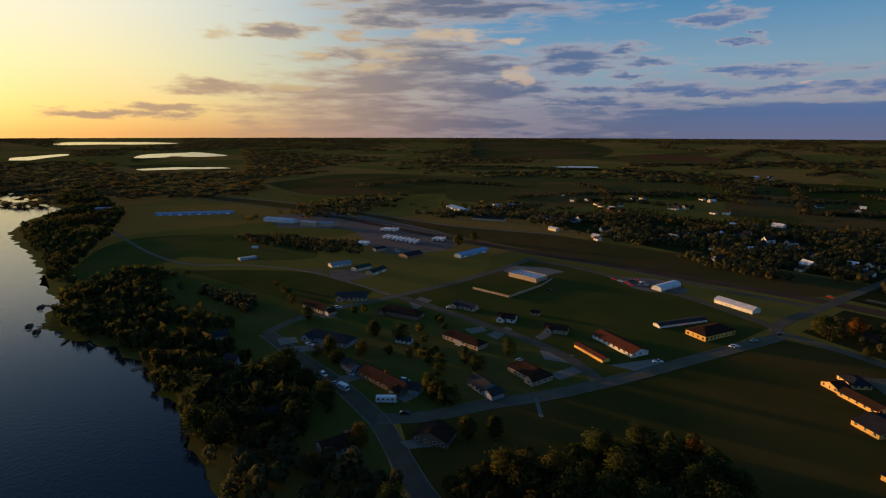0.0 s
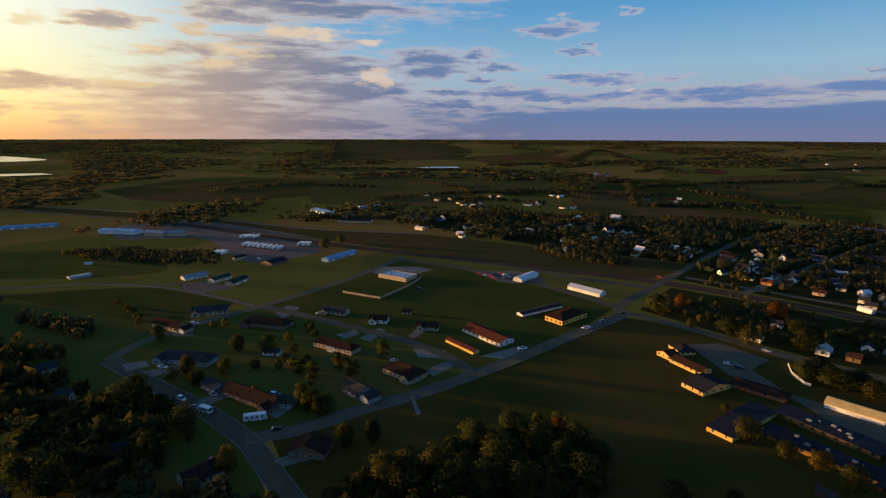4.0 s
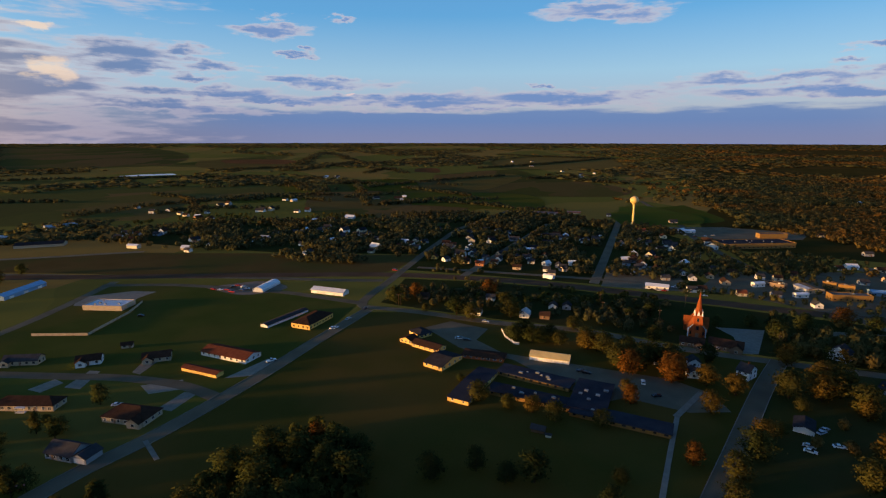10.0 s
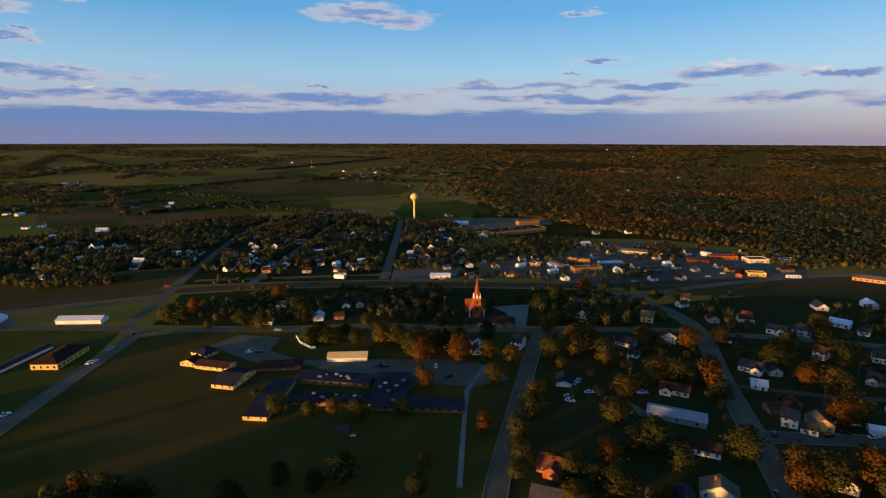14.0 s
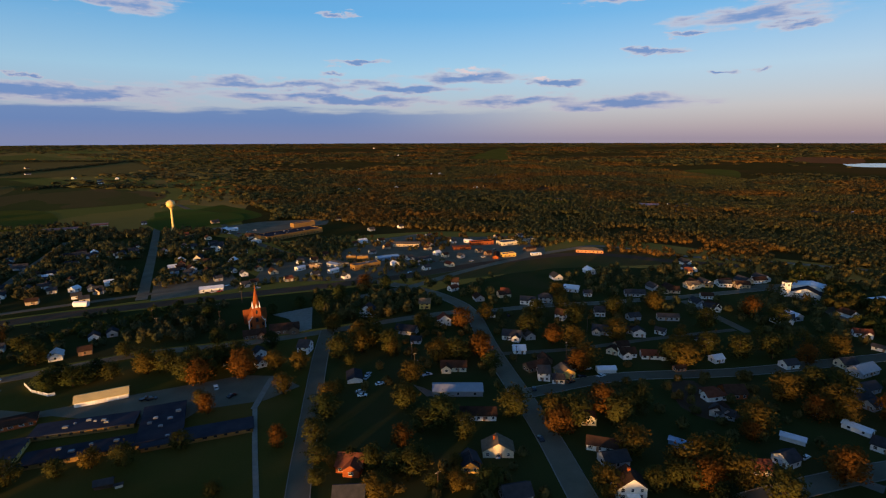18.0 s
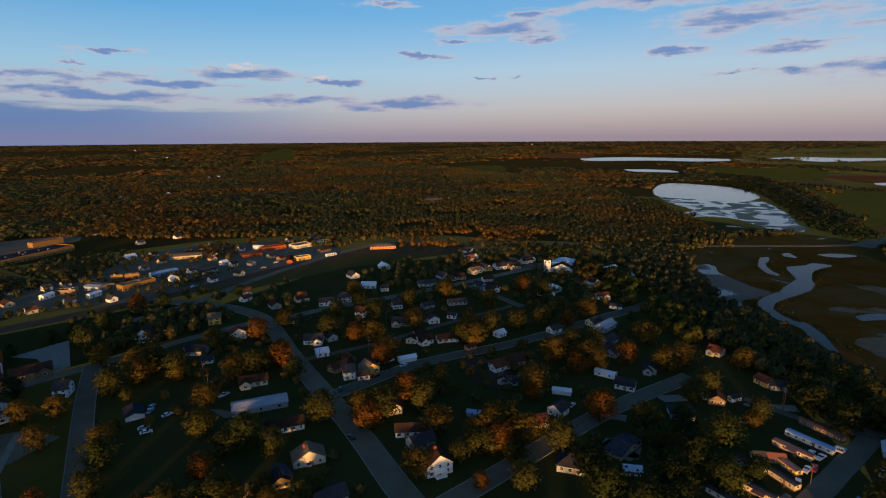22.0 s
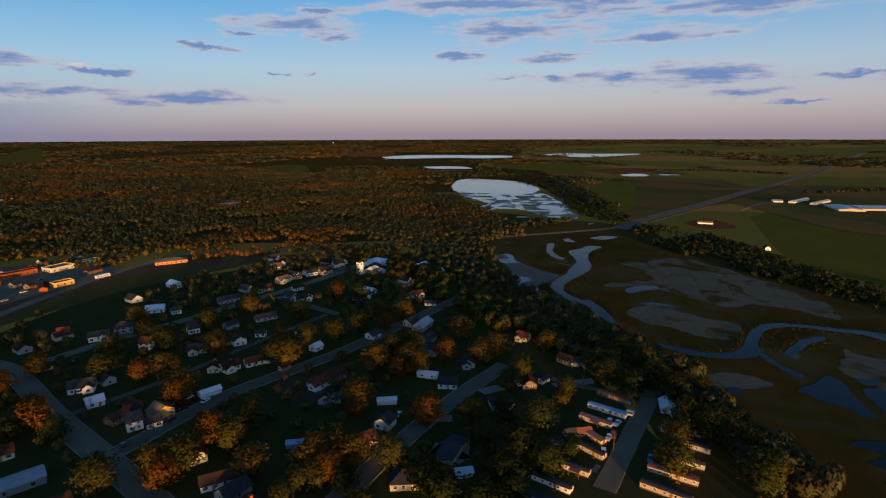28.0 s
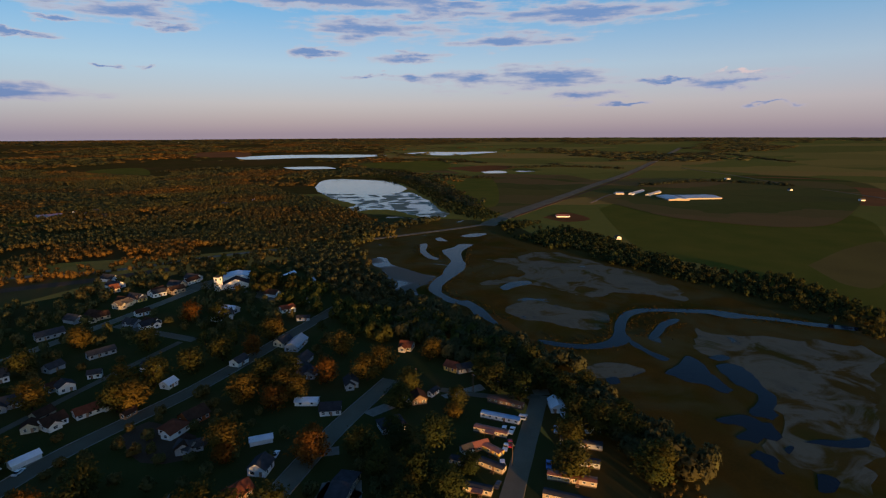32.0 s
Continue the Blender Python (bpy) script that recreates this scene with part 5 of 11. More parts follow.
RIVERS.append((6.0, (332.5, -97.5), (351.2, -109.5), (363.5, -123.7)))

# ---- fields and yards ----
patch("forest_floor", [(120, 640), (330, 600), (440, 505), (500, 430), (560, 270), (640, 150), (730, 60), (860, 190), (1060, 330), (1150, 500), (1100, 850), (700, 1000), (260, 1110), (140, 900)], "undergrowth", "brown undergrowth on the floor of the woods", z=0.0032)
patch("lawns", [(166.0, 353.0), (329.4, 381.0), (468.9, 274.9), (541.8, 152.2), (390.3, 51.0), (280.7, 9.5), (214.3, -23.0), (166.0, -36.0), (60, 40), (20, 108), (34.0, 159.0), (54.0, 213.0), (77.0, 273.0), (95.0, 313.0), (150, 318)], "lawn_dull", "dull green lawns and gardens of the town", z=0.0025, dense=False)
patch("field", [(-523.7, 1149.6), (-517.4, 1511.9), (-350.7, 1783.1), (-211.8, 1656.7), (-235.4, 1333.4), (-349.9, 1134.3)], "field_red", "reddish stubble field", z=0.012)
patch("field", [(-1702.2, 1633.4), (-1743.0, 2064.0), (-1669.5, 2519.6), (-1417.7, 1912.8), (-1544.6, 1679.5)], "field_gold", "dry golden field", z=0.004)
patch("field", [(-570.4, 2338.3), (-342.7, 2602.8), (-15.3, 2595.3), (-161.0, 2135.6), (-337.5, 1971.5)], "field_gold", "dry golden field", z=0.006)
patch("field", [(-877.1, 952.6), (-813.0, 1174.2), (-626.9, 1237.8), (-564.0, 961.0), (-673.2, 832.0)], "field_green", "green meadow", z=0.008)
patch("field", [(-441.8, 875.7), (-335.3, 1053.5), (-220.8, 1145.7), (-211.0, 893.2), (-301.2, 767.5)], "field_green", "green meadow", z=0.010)
patch("field", [(-1332.0, 256.4), (-1526.8, 542.1), (-1328.7, 742.9), (-1052.2, 779.4), (-945.4, 528.7), (-1036.4, 295.7)], "pasture", "olive meadow", z=0.012)
patch("field", [(131.7, 1059.9), (58.0, 966.7), (76.3, 823.2), (131.7, 836.5), (168.8, 890.9)], "mown_green", "mown green slope", z=0.004)
patch("field", [(804.6, 1121.2), (967.9, 1181.2), (977.1, 1027.1), (837.5, 937.7), (737.2, 982.4)], "field_red", "reddish stubble field", z=0.006)
patch("field", [(1373.5, 1061.9), (1675.5, 1103.2), (1551.6, 902.9), (1268.3, 815.7), (1233.7, 915.0)], "field_gold", "dry golden field", z=0.008)
patch("field", [(888.6, -206.7), (1089.8, -346.5), (1042.2, -499.3), (829.5, -559.2), (653.2, -480.0), (375.2, -267.4), (425.5, -235.3), (513.4, -210.8), (586.7, -172.3)], "field_green", "wide green pasture", z=0.004)
patch("field", [(1329.2, -548.0), (1570.0, -808.7), (1392.6, -951.7), (1138.6, -851.3), (923.7, -687.0), (1042.0, -603.6)], "field_red", "reddish stubble field", z=0.006)
patch("field", [(515.0, -304.1), (589.9, -392.0), (620.2, -454.8), (458.6, -331.2), (449.7, -294.3)], "field_gold", "dry golden field", z=0.008)
patch("lawns", [(-120, 60), (-190, 74), (-265, 62), (-318, 52), (-333, 76), (-345, 110), (-440, 95), (-520, 20), (-500, -60), (-400, -64), (-366, -56), (-344, -38), (-322, -26), (-259, -8), (-203, -1), (-165, 5), (-130, 18)], "lawn_west", "dark lawns and rough grass by the lake", z=0.006, dense=False)
patch("field", [(-517.7, -71.9), (-653.1, -47.2), (-700.8, -4.6), (-675.0, 79.2), (-600.6, 142.4), (-504.3, 140.7), (-524.3, 79.8), (-566.5, 28.2), (-541.4, 2.7), (-515.6, -32.2)], "lawn_west", "green meadow", z=0.010)
patch("field", [(-506.2, 23.9), (-483.6, 72.9), (-440.7, 122.2), (-369.3, 146.1), (-356.6, 97.7), (-402.3, 71.5)], "lawn_west", "green meadow", z=0.012)
patch("field", [(-160, 322), (-166, 216), (-180, 118), (-186, 84), (-138, 71), (-80, 60), (0, 60), (22, 115), (54, 213), (77, 273), (93, 312), (41, 318), (-9, 329), (-68, 328), (-125, 333)], "lawn", "wide mown field of dull green grass", z=0.012, dense=False)
patch("field", [(-170, 190), (-203, 192), (-264, 181), (-345, 160), (-358, 210), (-372, 261), (-396, 316), (-340, 336), (-274, 343), (-237, 345), (-172, 338), (-164, 261)], "lawn_west", "mown green field beside the store", z=0.012, dense=False)
patch("field", [(-190, 78), (-231, 72), (-265, 65), (-316, 57), (-333, 76), (-343, 110), (-347, 156), (-310, 168), (-264, 180), (-203, 190), (-172, 185), (-180, 120)], "lawn_west", "mown lawns between the houses", z=0.012, dense=False)
patch("field", [(-1500, -118), (-961, 198), (-782, 278), (-605, 342), (-476, 428), (-339.7, 467.8), (-185.1, 508.9), (-186.1, 442.0), (-205.2, 410.0), (-320.9, 374.8), (-518.1, 324.0), (-662, 286), (-873, 196), (-1150, 62), (-1500, -150)], "dry_grass", "dry brown grass beside the railway", z=0.014, dense=False)
patch("field", [(200, 402), (330, 428), (446, 416), (484, 332), (440, 322), (330, 367), (215, 380)], "dry_grass", "dry brown grass between the railway and the highway", z=0.016, dense=False)
patch("yard", [(-799.2, 169.1), (-787.0, 254.4), (-670.6, 294.7), (-531.5, 316.6), (-473.5, 274.8), (-474.9, 230.3), (-496.8, 205.0), (-627.7, 221.5), (-663.7, 185.6), (-700.1, 146.1)], "gravel", "bare gravel yard with parked trailers", z=0.03)
patch("yard", [(-313.3, 338.7), (-279.8, 370.2), (-247.1, 359.0), (-268.1, 331.2)], "gravel", "gravel yard with scrap and vehicles", z=0.03)
patch("yard", [(-447.7, 134.7), (-440.5, 155.1), (-408.2, 162.0), (-406.2, 138.3), (-426.0, 131.0)], "gravel", "gravel forecourt", z=0.03, dense=False)
patch("car_park", [(-108.8, 305.7), (-96.1, 322.5), (-69.2, 315.6), (-71.8, 295.1), (-52.4, 280.1), (-33.1, 278.6), (36.2, 272.8), (52.9, 262.0), (58.4, 245.5), (40.4, 239.3), (13.0, 245.2), (5.8, 239.1), (4.4, 233.3), (-3.8, 239.1), (-44.9, 272.4), (-78.0, 280.0)], "asphalt", "grey asphalt car park", "pavement", z=0.035, dense=False)
patch("car_park", [(70.9, 364.0), (100.2, 366.8), (86.7, 322.5), (78.2, 320.5), (78.8, 349.1)], "concrete", "pale concrete car park beside the church", "pavement", z=0.035, dense=False)
patch("car_park", [(163.2, 438.4), (251.4, 478.9), (255.7, 430.2), (232.5, 405.0), (164.7, 404.5)], "asphalt", "grey asphalt forecourts", "pavement", z=0.035, dense=False)
patch("car_park", [(220.5, 583.0), (303.7, 596.7), (329.4, 540.2), (301.6, 502.0), (237.6, 547.6)], "asphalt", "grey asphalt forecourts", "pavement", z=0.036, dense=False)
patch("car_park", [(81.1, 782.3), (153.2, 806.2), (251.1, 784.6), (226.9, 732.1), (134.1, 702.8), (83.8, 730.3)], "asphalt", "grey asphalt car park", "pavement", z=0.035, dense=False)
patch("car_park", [(334.2, 548.5), (362.7, 502.5), (418.9, 484.7), (367.6, 422.4), (288.4, 421.8), (288.6, 479.2)], "asphalt", "grey asphalt forecourts", "pavement", z=0.035, dense=False)
patch("car_park", [(102.3, 530.0), (205.5, 558.7), (294.3, 577.5), (363.4, 537.8), (434.0, 503.1), (364.8, 419.0), (232.5, 405.0), (155.8, 417.4), (106.5, 445.4), (73.7, 456.8)], "asphalt", "worn asphalt of the town centre", "pavement", z=0.033, dense=False)
patch("car_park", [(3.3, 518.8), (62.4, 537.7), (67.2, 447.0), (-2.0, 442.7)], "asphalt", "grey asphalt yard", "pavement", z=0.035, dense=False)
patch("yard", [(219.5, 156.2), (231.9, 151.3), (220.4, 124.9), (218.5, 118.1), (205.4, 121.3), (203.2, 137.6)], "dirt", "bare earth drive", z=0.03)
patch("yard", [(110.8, 213.0), (107.7, 218.9), (107.7, 204.6), (113.9, 202.1)], "gravel", "bare gravel drive", z=0.03, dense=False)
patch("yard", [(799.4, -102.2), (850.6, -144.8), (784.3, -168.3), (759.2, -127.4)], "field_red", "bare red earth pad", z=0.03)
patch("pad", [(-326.6, 274.5), (-339.5, 298.3), (-340.5, 317.3), (-359.5, 312.8), (-384.5, 288.0), (-369.2, 270.3)], "concrete", "pale concrete apron", "pavement", z=0.035, dense=False)

patch("lawns", [(-158, 346), (-120, 341), (-68, 336), (-9, 337), (41, 326), (100, 320), (165, 316), (188, 330), (182, 372), (165, 398), (54, 416), (-38, 426), (-97, 426), (-166, 416)], "lawn_dull", "dull green gardens between the street and the railway", z=0.018, dense=False)
patch("lawns", [(-176, 445), (-97, 448), (0, 448), (90, 446), (70, 530), (90, 690), (20, 800), (-150, 840), (-300, 760), (-420, 680), (-560, 600), (-560, 470), (-400, 470), (-340, 474), (-186, 512)], "lawn_dull", "dull green gardens of the northern streets", z=0.02, dense=False)

patch("car_park", [(402, 236), (428, 224), (424, 192), (396, 158), (406, 146), (457, 184), (478, 216), (440, 238)], "asphalt", "grey asphalt car park round the white church", "pavement", z=0.034, dense=False)

# ---- roads ----
road([(-95.0, 72.0), (-138.0, 71.0), (-176.0, 75.0), (-193.0, 76.0), (-231.0, 72.0), (-265.0, 65.0), (-318.0, 55.0)], 9.5, kerbs=True)
road([(-318.0, 55.0), (-333.0, 76.0), (-343.0, 110.0), (-348.0, 154.0), (-358.0, 210.0), (-372.0, 261.0), (-398.0, 330.0)], 8.0)
road([(-192.0, 76.0), (-183.0, 97.0), (-179.0, 125.0), (-173.0, 150.0), (-169.0, 180.0), (-166.0, 216.0), (-164.0, 261.0), (-161.0, 309.0), (-160.0, 328.0)], 9.0, kerbs=True)
road([(-346.0, 158.0), (-310.0, 169.0), (-264.0, 181.0), (-233.0, 189.0), (-203.0, 192.0), (-185.0, 190.0), (-169.0, 186.0)], 8.0)
road([(-762.4, -40.8), (-614.4, -5.6), (-535.9, 26.0), (-500.9, 75.8), (-455.1, 116.1), (-400.7, 138.9), (-353.4, 153.5)], 4.5, "gravel", "pale gravel track")
road([(-446.0, 137.8), (-451.2, 128.4), (-462.7, 119.4)], 4.0, "gravel", "pale gravel track")
road([(-2600.0, -650.0), (-1500.0, -110.0), (-961.0, 207.0), (-782.0, 286.0), (-605.0, 347.0), (-476.0, 434.0)], 9.0)
road([(-1500.0, -160.0), (-1150.0, 50.0), (-873.0, 186.0), (-662.0, 278.0), (-503.0, 320.0), (-398.0, 347.0), (-310.0, 374.0), (-225.0, 392.0), (-182.0, 404.0)], 9.0)
road([(-760.0, 235.0), (-520.0, 305.0), (-300.0, 385.0), (-186.0, 424.0), (-97.0, 436.0), (-38.0, 436.0), (54.0, 426.0), (182.0, 412.0), (290.0, 416.0), (400.0, 400.0), (452.0, 330.0), (490.0, 285.0)], 16.0, "dirt", "brown railway bed of ballast and weeds", "railway_bed")
road([(-160.0, 328.0), (-172.0, 345.0), (-176.0, 404.0), (-183.0, 492.0), (-189.0, 587.0), (-190.0, 700.0), (-160.0, 900.0)], 8.0)
road([(-398.0, 318.0), (-340.0, 338.0), (-274.0, 345.0), (-237.0, 347.0), (-170.0, 340.0)], 8.0)
road([(-164.0, 333.0), (-125.0, 334.0), (-68.0, 329.0), (-9.0, 331.0), (41.0, 319.0), (97.0, 313.0), (146.0, 310.0), (190.0, 304.0)], 8.5)
road([(-120.0, 440.0), (-113.0, 500.0), (-100.0, 613.0), (-82.0, 760.0)], 8.0)
road([(-8.0, 450.0), (-5.0, 488.0), (5.0, 640.0), (14.0, 793.0), (20.0, 900.0)], 9.0)
road([(-170.0, 458.0), (-90.0, 462.0), (0.0, 465.0), (90.0, 462.0), (160.0, 450.0)], 7.0)
road([(172.0, 395.0), (150.0, 470.0), (130.0, 560.0), (105.0, 690.0), (95.0, 850.0), (60.0, 1100.0)], 9.0)
road([(20.0, 110.0), (34.0, 159.0), (54.0, 213.0), (77.0, 273.0), (95.0, 315.0)], 9.0, kerbs=True)
road([(88.0, 30.0), (103.0, 70.0), (118.0, 110.0), (137.0, 155.0), (166.0, 233.0), (193.0, 298.0), (196.0, 335.0), (188.0, 370.0), (175.0, 395.0)], 11.0, kerbs=True)
road([(152.0, 183.0), (203.0, 173.0), (261.0, 146.0), (332.0, 122.0), (400.0, 100.0)], 9.5, kerbs=True)
road([(112.0, 96.0), (153.0, 87.0), (187.0, 80.0), (228.0, 69.0), (274.0, 52.0)], 9.5, kerbs=True)
road([(168.0, 228.0), (211.0, 212.0), (262.0, 200.0), (320.0, 184.0)], 4.5, "asphalt", "narrow grey lane")
road([(208.0, 293.3), (240.3, 286.0), (288.2, 267.6), (327.1, 255.3), (362.8, 244.2), (426.1, 228.0)], 7.5, kerbs=True)
road([(346.1, 240.2), (333.4, 205.1), (323.0, 176.5)], 7.0)
road([(182.4, 1.1), (218.0, -8.7), (249.1, -17.4), (259.7, -20.2)], 8.5)
road([(264.1, 26.6), (258.0, 2.4), (258.6, -20.1)], 4.5)
road([(130.0, 372.0), (189.0, 380.0), (250.0, 400.0), (330.0, 418.0), (400.0, 425.0), (450.0, 418.0), (485.0, 335.0), (545.0, 262.0), (619.0, 142.0), (700.0, 30.0), (733.0, -11.0)], 9.0)
road([(726.1, -16.2), (815.5, -54.1), (1070.9, -186.8), (1332.1, -318.7), (1630.3, -477.3), (2165.6, -749.5), (3006.5, -1182.8)], 24.0, step=30, z=0.52)
road([(793.8, -56.3), (1016.4, -176.4), (1289.0, -321.0), (2082.7, -720.2)], 6.0, "dirt", "brown railway bed beside the highway", "railway_bed", step=30, z=0.50)
road([(259.7, -21.6), (265.3, -21.1)], 8.0)
road([(959.5, -209.9), (1090.0, -279.9), (1163.6, -347.5)], 4.0, "gravel", "pale farm track", z=0.49)
road([(1836.4, -717.5), (1549.2, -751.2), (1284.3, -748.4), (1024.2, -763.8)], 6.0, step=30, z=0.50)
road([(-173.0, 147.7), (-158.0, 138.9)], 2.0, "concrete", "pale concrete footpath", "path")
road([(34.7, 233.4), (29.0, 203.2), (21.9, 163.0)], 2.2, "concrete", "pale concrete footpath", "path")
road([(48.4, 262.0), (34.1, 233.4)], 3.0, "concrete", "pale concrete footpath", "path")
patch("driveway", [(-197.3, 131.2), (-193.7, 138.0), (-180.0, 132.8), (-183.7, 127.4)], "concrete", "pale concrete driveway", "pavement", z=0.035, dense=False)
patch("driveway", [(-306.5, 59.0), (-302.9, 69.3), (-293.7, 69.0), (-294.7, 58.2)], "concrete", "pale concrete driveway", "pavement", z=0.035, dense=False)
patch("driveway", [(-288.9, 62.1), (-285.4, 82.9), (-276.6, 82.3), (-279.3, 64.8)], "concrete", "pale concrete driveway", "pavement", z=0.035, dense=False)
patch("driveway", [(-350.8, 93.7), (-344.4, 103.1), (-322.2, 102.5), (-329.0, 92.3)], "concrete", "pale concrete driveway", "pavement", z=0.035, dense=False)
patch("driveway", [(-232.5, 195.8), (-238.5, 208.8), (-230.6, 210.1), (-226.5, 194.9)], "concrete", "pale concrete driveway", "pavement", z=0.035, dense=False)
patch("driveway", [(-249.8, 172.3), (-255.4, 190.8), (-249.5, 191.8), (-240.5, 173.3)], "concrete", "pale concrete driveway", "pavement", z=0.035, dense=False)
patch("driveway", [(-264.5, 165.2), (-263.0, 177.8), (-254.9, 176.0), (-255.4, 164.8)], "concrete", "pale concrete driveway", "pavement", z=0.035, dense=False)
patch("driveway", [(-189.3, 169.5), (-189.9, 186.4), (-182.6, 187.5), (-181.5, 169.9)], "concrete", "pale concrete driveway", "pavement", z=0.035, dense=False)
patch("driveway", [(-329.9, 158.2), (-337.5, 172.0), (-325.7, 175.4), (-312.6, 154.7)], "concrete", "pale concrete driveway", "pavement", z=0.035, dense=False)
patch("driveway", [(-214.5, 97.5), (-209.3, 90.1), (-198.7, 92.9), (-201.5, 100.6)], "concrete", "pale concrete driveway", "pavement", z=0.035, dense=False)
patch("driveway", [(-171.3, 77.5), (-169.4, 89.3), (-161.5, 89.1), (-165.2, 78.3)], "concrete", "pale concrete driveway", "pavement", z=0.035, dense=False)
patch("driveway", [(-239.0, 75.5), (-238.9, 84.6), (-231.9, 85.2), (-229.2, 66.7)], "concrete", "pale concrete driveway", "pavement", z=0.035, dense=False)
patch("driveway", [(-181.9, 204.8), (-175.4, 232.5), (-166.2, 231.1), (-168.1, 212.6)], "concrete", "pale concrete driveway", "pavement", z=0.035, dense=False)
patch("driveway", [(-215.7, 185.4), (-200.6, 197.1), (-193.7, 188.0), (-204.6, 179.5)], "concrete", "pale concrete driveway", "pavement", z=0.035, dense=False)
patch("driveway", [(185.4, 66.6), (194.6, 64.0), (188.8, 50.4), (182.7, 52.9)], "concrete", "pale concrete driveway", "pavement", z=0.035, dense=False)
patch("driveway", [(177.6, 120.5), (186.0, 116.8), (176.3, 113.7), (171.0, 117.6)], "concrete", "pale concrete driveway", "pavement", z=0.035, dense=False)
patch("driveway", [(206.3, 80.1), (211.9, 76.3), (216.0, 65.0), (210.4, 63.7)], "concrete", "pale concrete driveway", "pavement", z=0.035, dense=False)
patch("driveway", [(193.5, 65.9), (195.4, 52.2), (185.9, 50.4), (185.5, 65.8)], "concrete", "pale concrete driveway", "pavement", z=0.035, dense=False)
patch("driveway", [(242.1, 60.9), (249.8, 51.9), (246.4, 46.3), (238.4, 55.2)], "concrete", "pale concrete driveway", "pavement", z=0.035, dense=False)
patch("driveway", [(258.5, 26.4), (270.5, 7.3), (264.7, 4.8), (255.3, 23.6)], "concrete", "pale concrete driveway", "pavement", z=0.035, dense=False)

# ---- houses by the lake ----
house(-221.5, 92.4, 16, 32.4, 8.8, "brown", "brown", wing=5.0, chimney=True)
house(-206.3, 101.3, 38, 7.6, 7.0, "gray", "gray")
house(-287.2, 85.6, 35, 31.5, 10.6, "gray", "gray", style="hip", wing=6.0)
house(-347.4, 95.8, 18, 23.7, 7.9, "tan", "brown", garage=True)
house(-357.6, 124.8, 64, 22.8, 8.8, "tan", "gray", wing=5.0)
house(-308.1, 141.9, 33, 30.6, 10.6, "brown", "brown", style="hip", wing=6.0)
house(-246.1, 153.9, 17, 27.5, 8.8, "tan", "brown", style="hip", porch=True)
house(-298.4, 187.1, 24, 17.8, 7.0, "tan", "gray", wing=4.0)
house(-264.3, 198.1, 38, 11.8, 7.0, "white", "brown", wing=4.5)
house(-232.8, 212.8, 38, 13.9, 7.0, "tan", "brown", wing=4.5)
house(-193.1, 160.2, 6, 20.7, 11.4, "tan", "brown", style="hip", wing=6.0)
house(-193.5, 131.4, 3, 12.6, 8.8, "gray", "gray", garage=True)
house(-166.5, 90.6, 38, 14.6, 9.7, "brown", "brown", style="cross")
house(-179.0, 54.0, 94, 13.2, 8.8, "tan", "brown", wing=5.0)
house(-244.9, 83.4, 10, 10.4, 6.2, "gray", "gray")
house(-263.5, 123.1, 38, 9.7, 4.4, "white", "gray", name="shed", h=2.3)
house(-217.7, 38.1, 61, 6.0, 4.4, "white", "gray", name="shed", h=2.3)
house(-263.9, 221.6, 38, 6.0, 3.5, "tan", "brown", name="shed", h=2.2)
house(-322.9, 29.1, 89, 9.3, 7.0, "gray", "gray")
house(-281.7, 31.1, 35, 8.1, 7.0, "white", "gray")
house(-478.0, -12.0, 61, 6.4, 5.3, "cream", "brown")

# ---- halls, barns and stores in the west ----
hall(-198.0, 229.9, -5, 32.1, 12.2, 3.6, "white", "red", "long white assembly hall with a rust-red gable roof", doors=0, wins=4.0, fine=True)
hall(-197.3, 207.0, -5, 23.9, 5.1, 2.8, "yellow", "red", "long low yellow garage row with a rust-red roof", doors=0, wins=0, rise=1.0)
hall(-183.4, 292.5, -4, 14.1, 26.5, 5.0, "yellow", "brown", "yellow two-storey apartment house with a brown hip roof", style="hip", wins=3.0, fine=True, rise=3.5)
hall(-204.6, 292.7, -11, 6.2, 37.6, 2.6, "white", "gray", "long white row of garages with a gray roof", doors=10, wins=0, rise=1.0)
hall(-263.6, 354.1, 95, 26.4, 9.0, 5.5, "metal_white", "metal_white", "white rounded metal hall", style="round", wins=0)
hall(-206.6, 356.5, -3, 29.1, 9.0, 4.0, "white", "metal_white", "long white metal building", doors=4, wins=0)
hall(-340.7, 275.9, 14, 29.0, 15.8, 4.8, "tan", "metal_pale", "flat pale-roofed store with a tan base", style="flat", wins=0, units=5)
hall(-439.7, 282.1, 106, 41.9, 9.0, 4.5, "metal_blue", "metal_blue", "long shed with a pale blue metal roof", doors=3, wins=0)
hall(-459.7, 150.0, 96, 19.9, 9.0, 3.2, "gray", "metal_silver", "long low grey storage building", doors=5, wins=0)
hall(-437.1, 162.6, 108, 17.8, 8.0, 4.0, "cream", "green", "storage building with a dark green roof", doors=2, wins=0)
hall(-419.7, 169.8, 119, 19.5, 8.8, 4.0, "tan", "green", "storage building with a dark green roof", doors=2, wins=0)
hall(-500.6, 206.5, 104, 13.8, 6.6, 4.5, "tan", "gray", "shed with a dark slate-grey roof", wins=0)
hall(-461.0, 223.7, 107, 21.3, 14.2, 4.5, "brown", "gray", "shed with a dark slate-grey roof", wins=0)
hall(-688.0, 186.1, 32, 26.7, 10.4, 7.0, "tan", "metal_silver", "long pale industrial hall", wins=0, units=3)
hall(-673.6, 202.2, 53, 24.3, 9.0, 7.0, "tan", "metal_silver", "long pale industrial hall", wins=0, units=3)
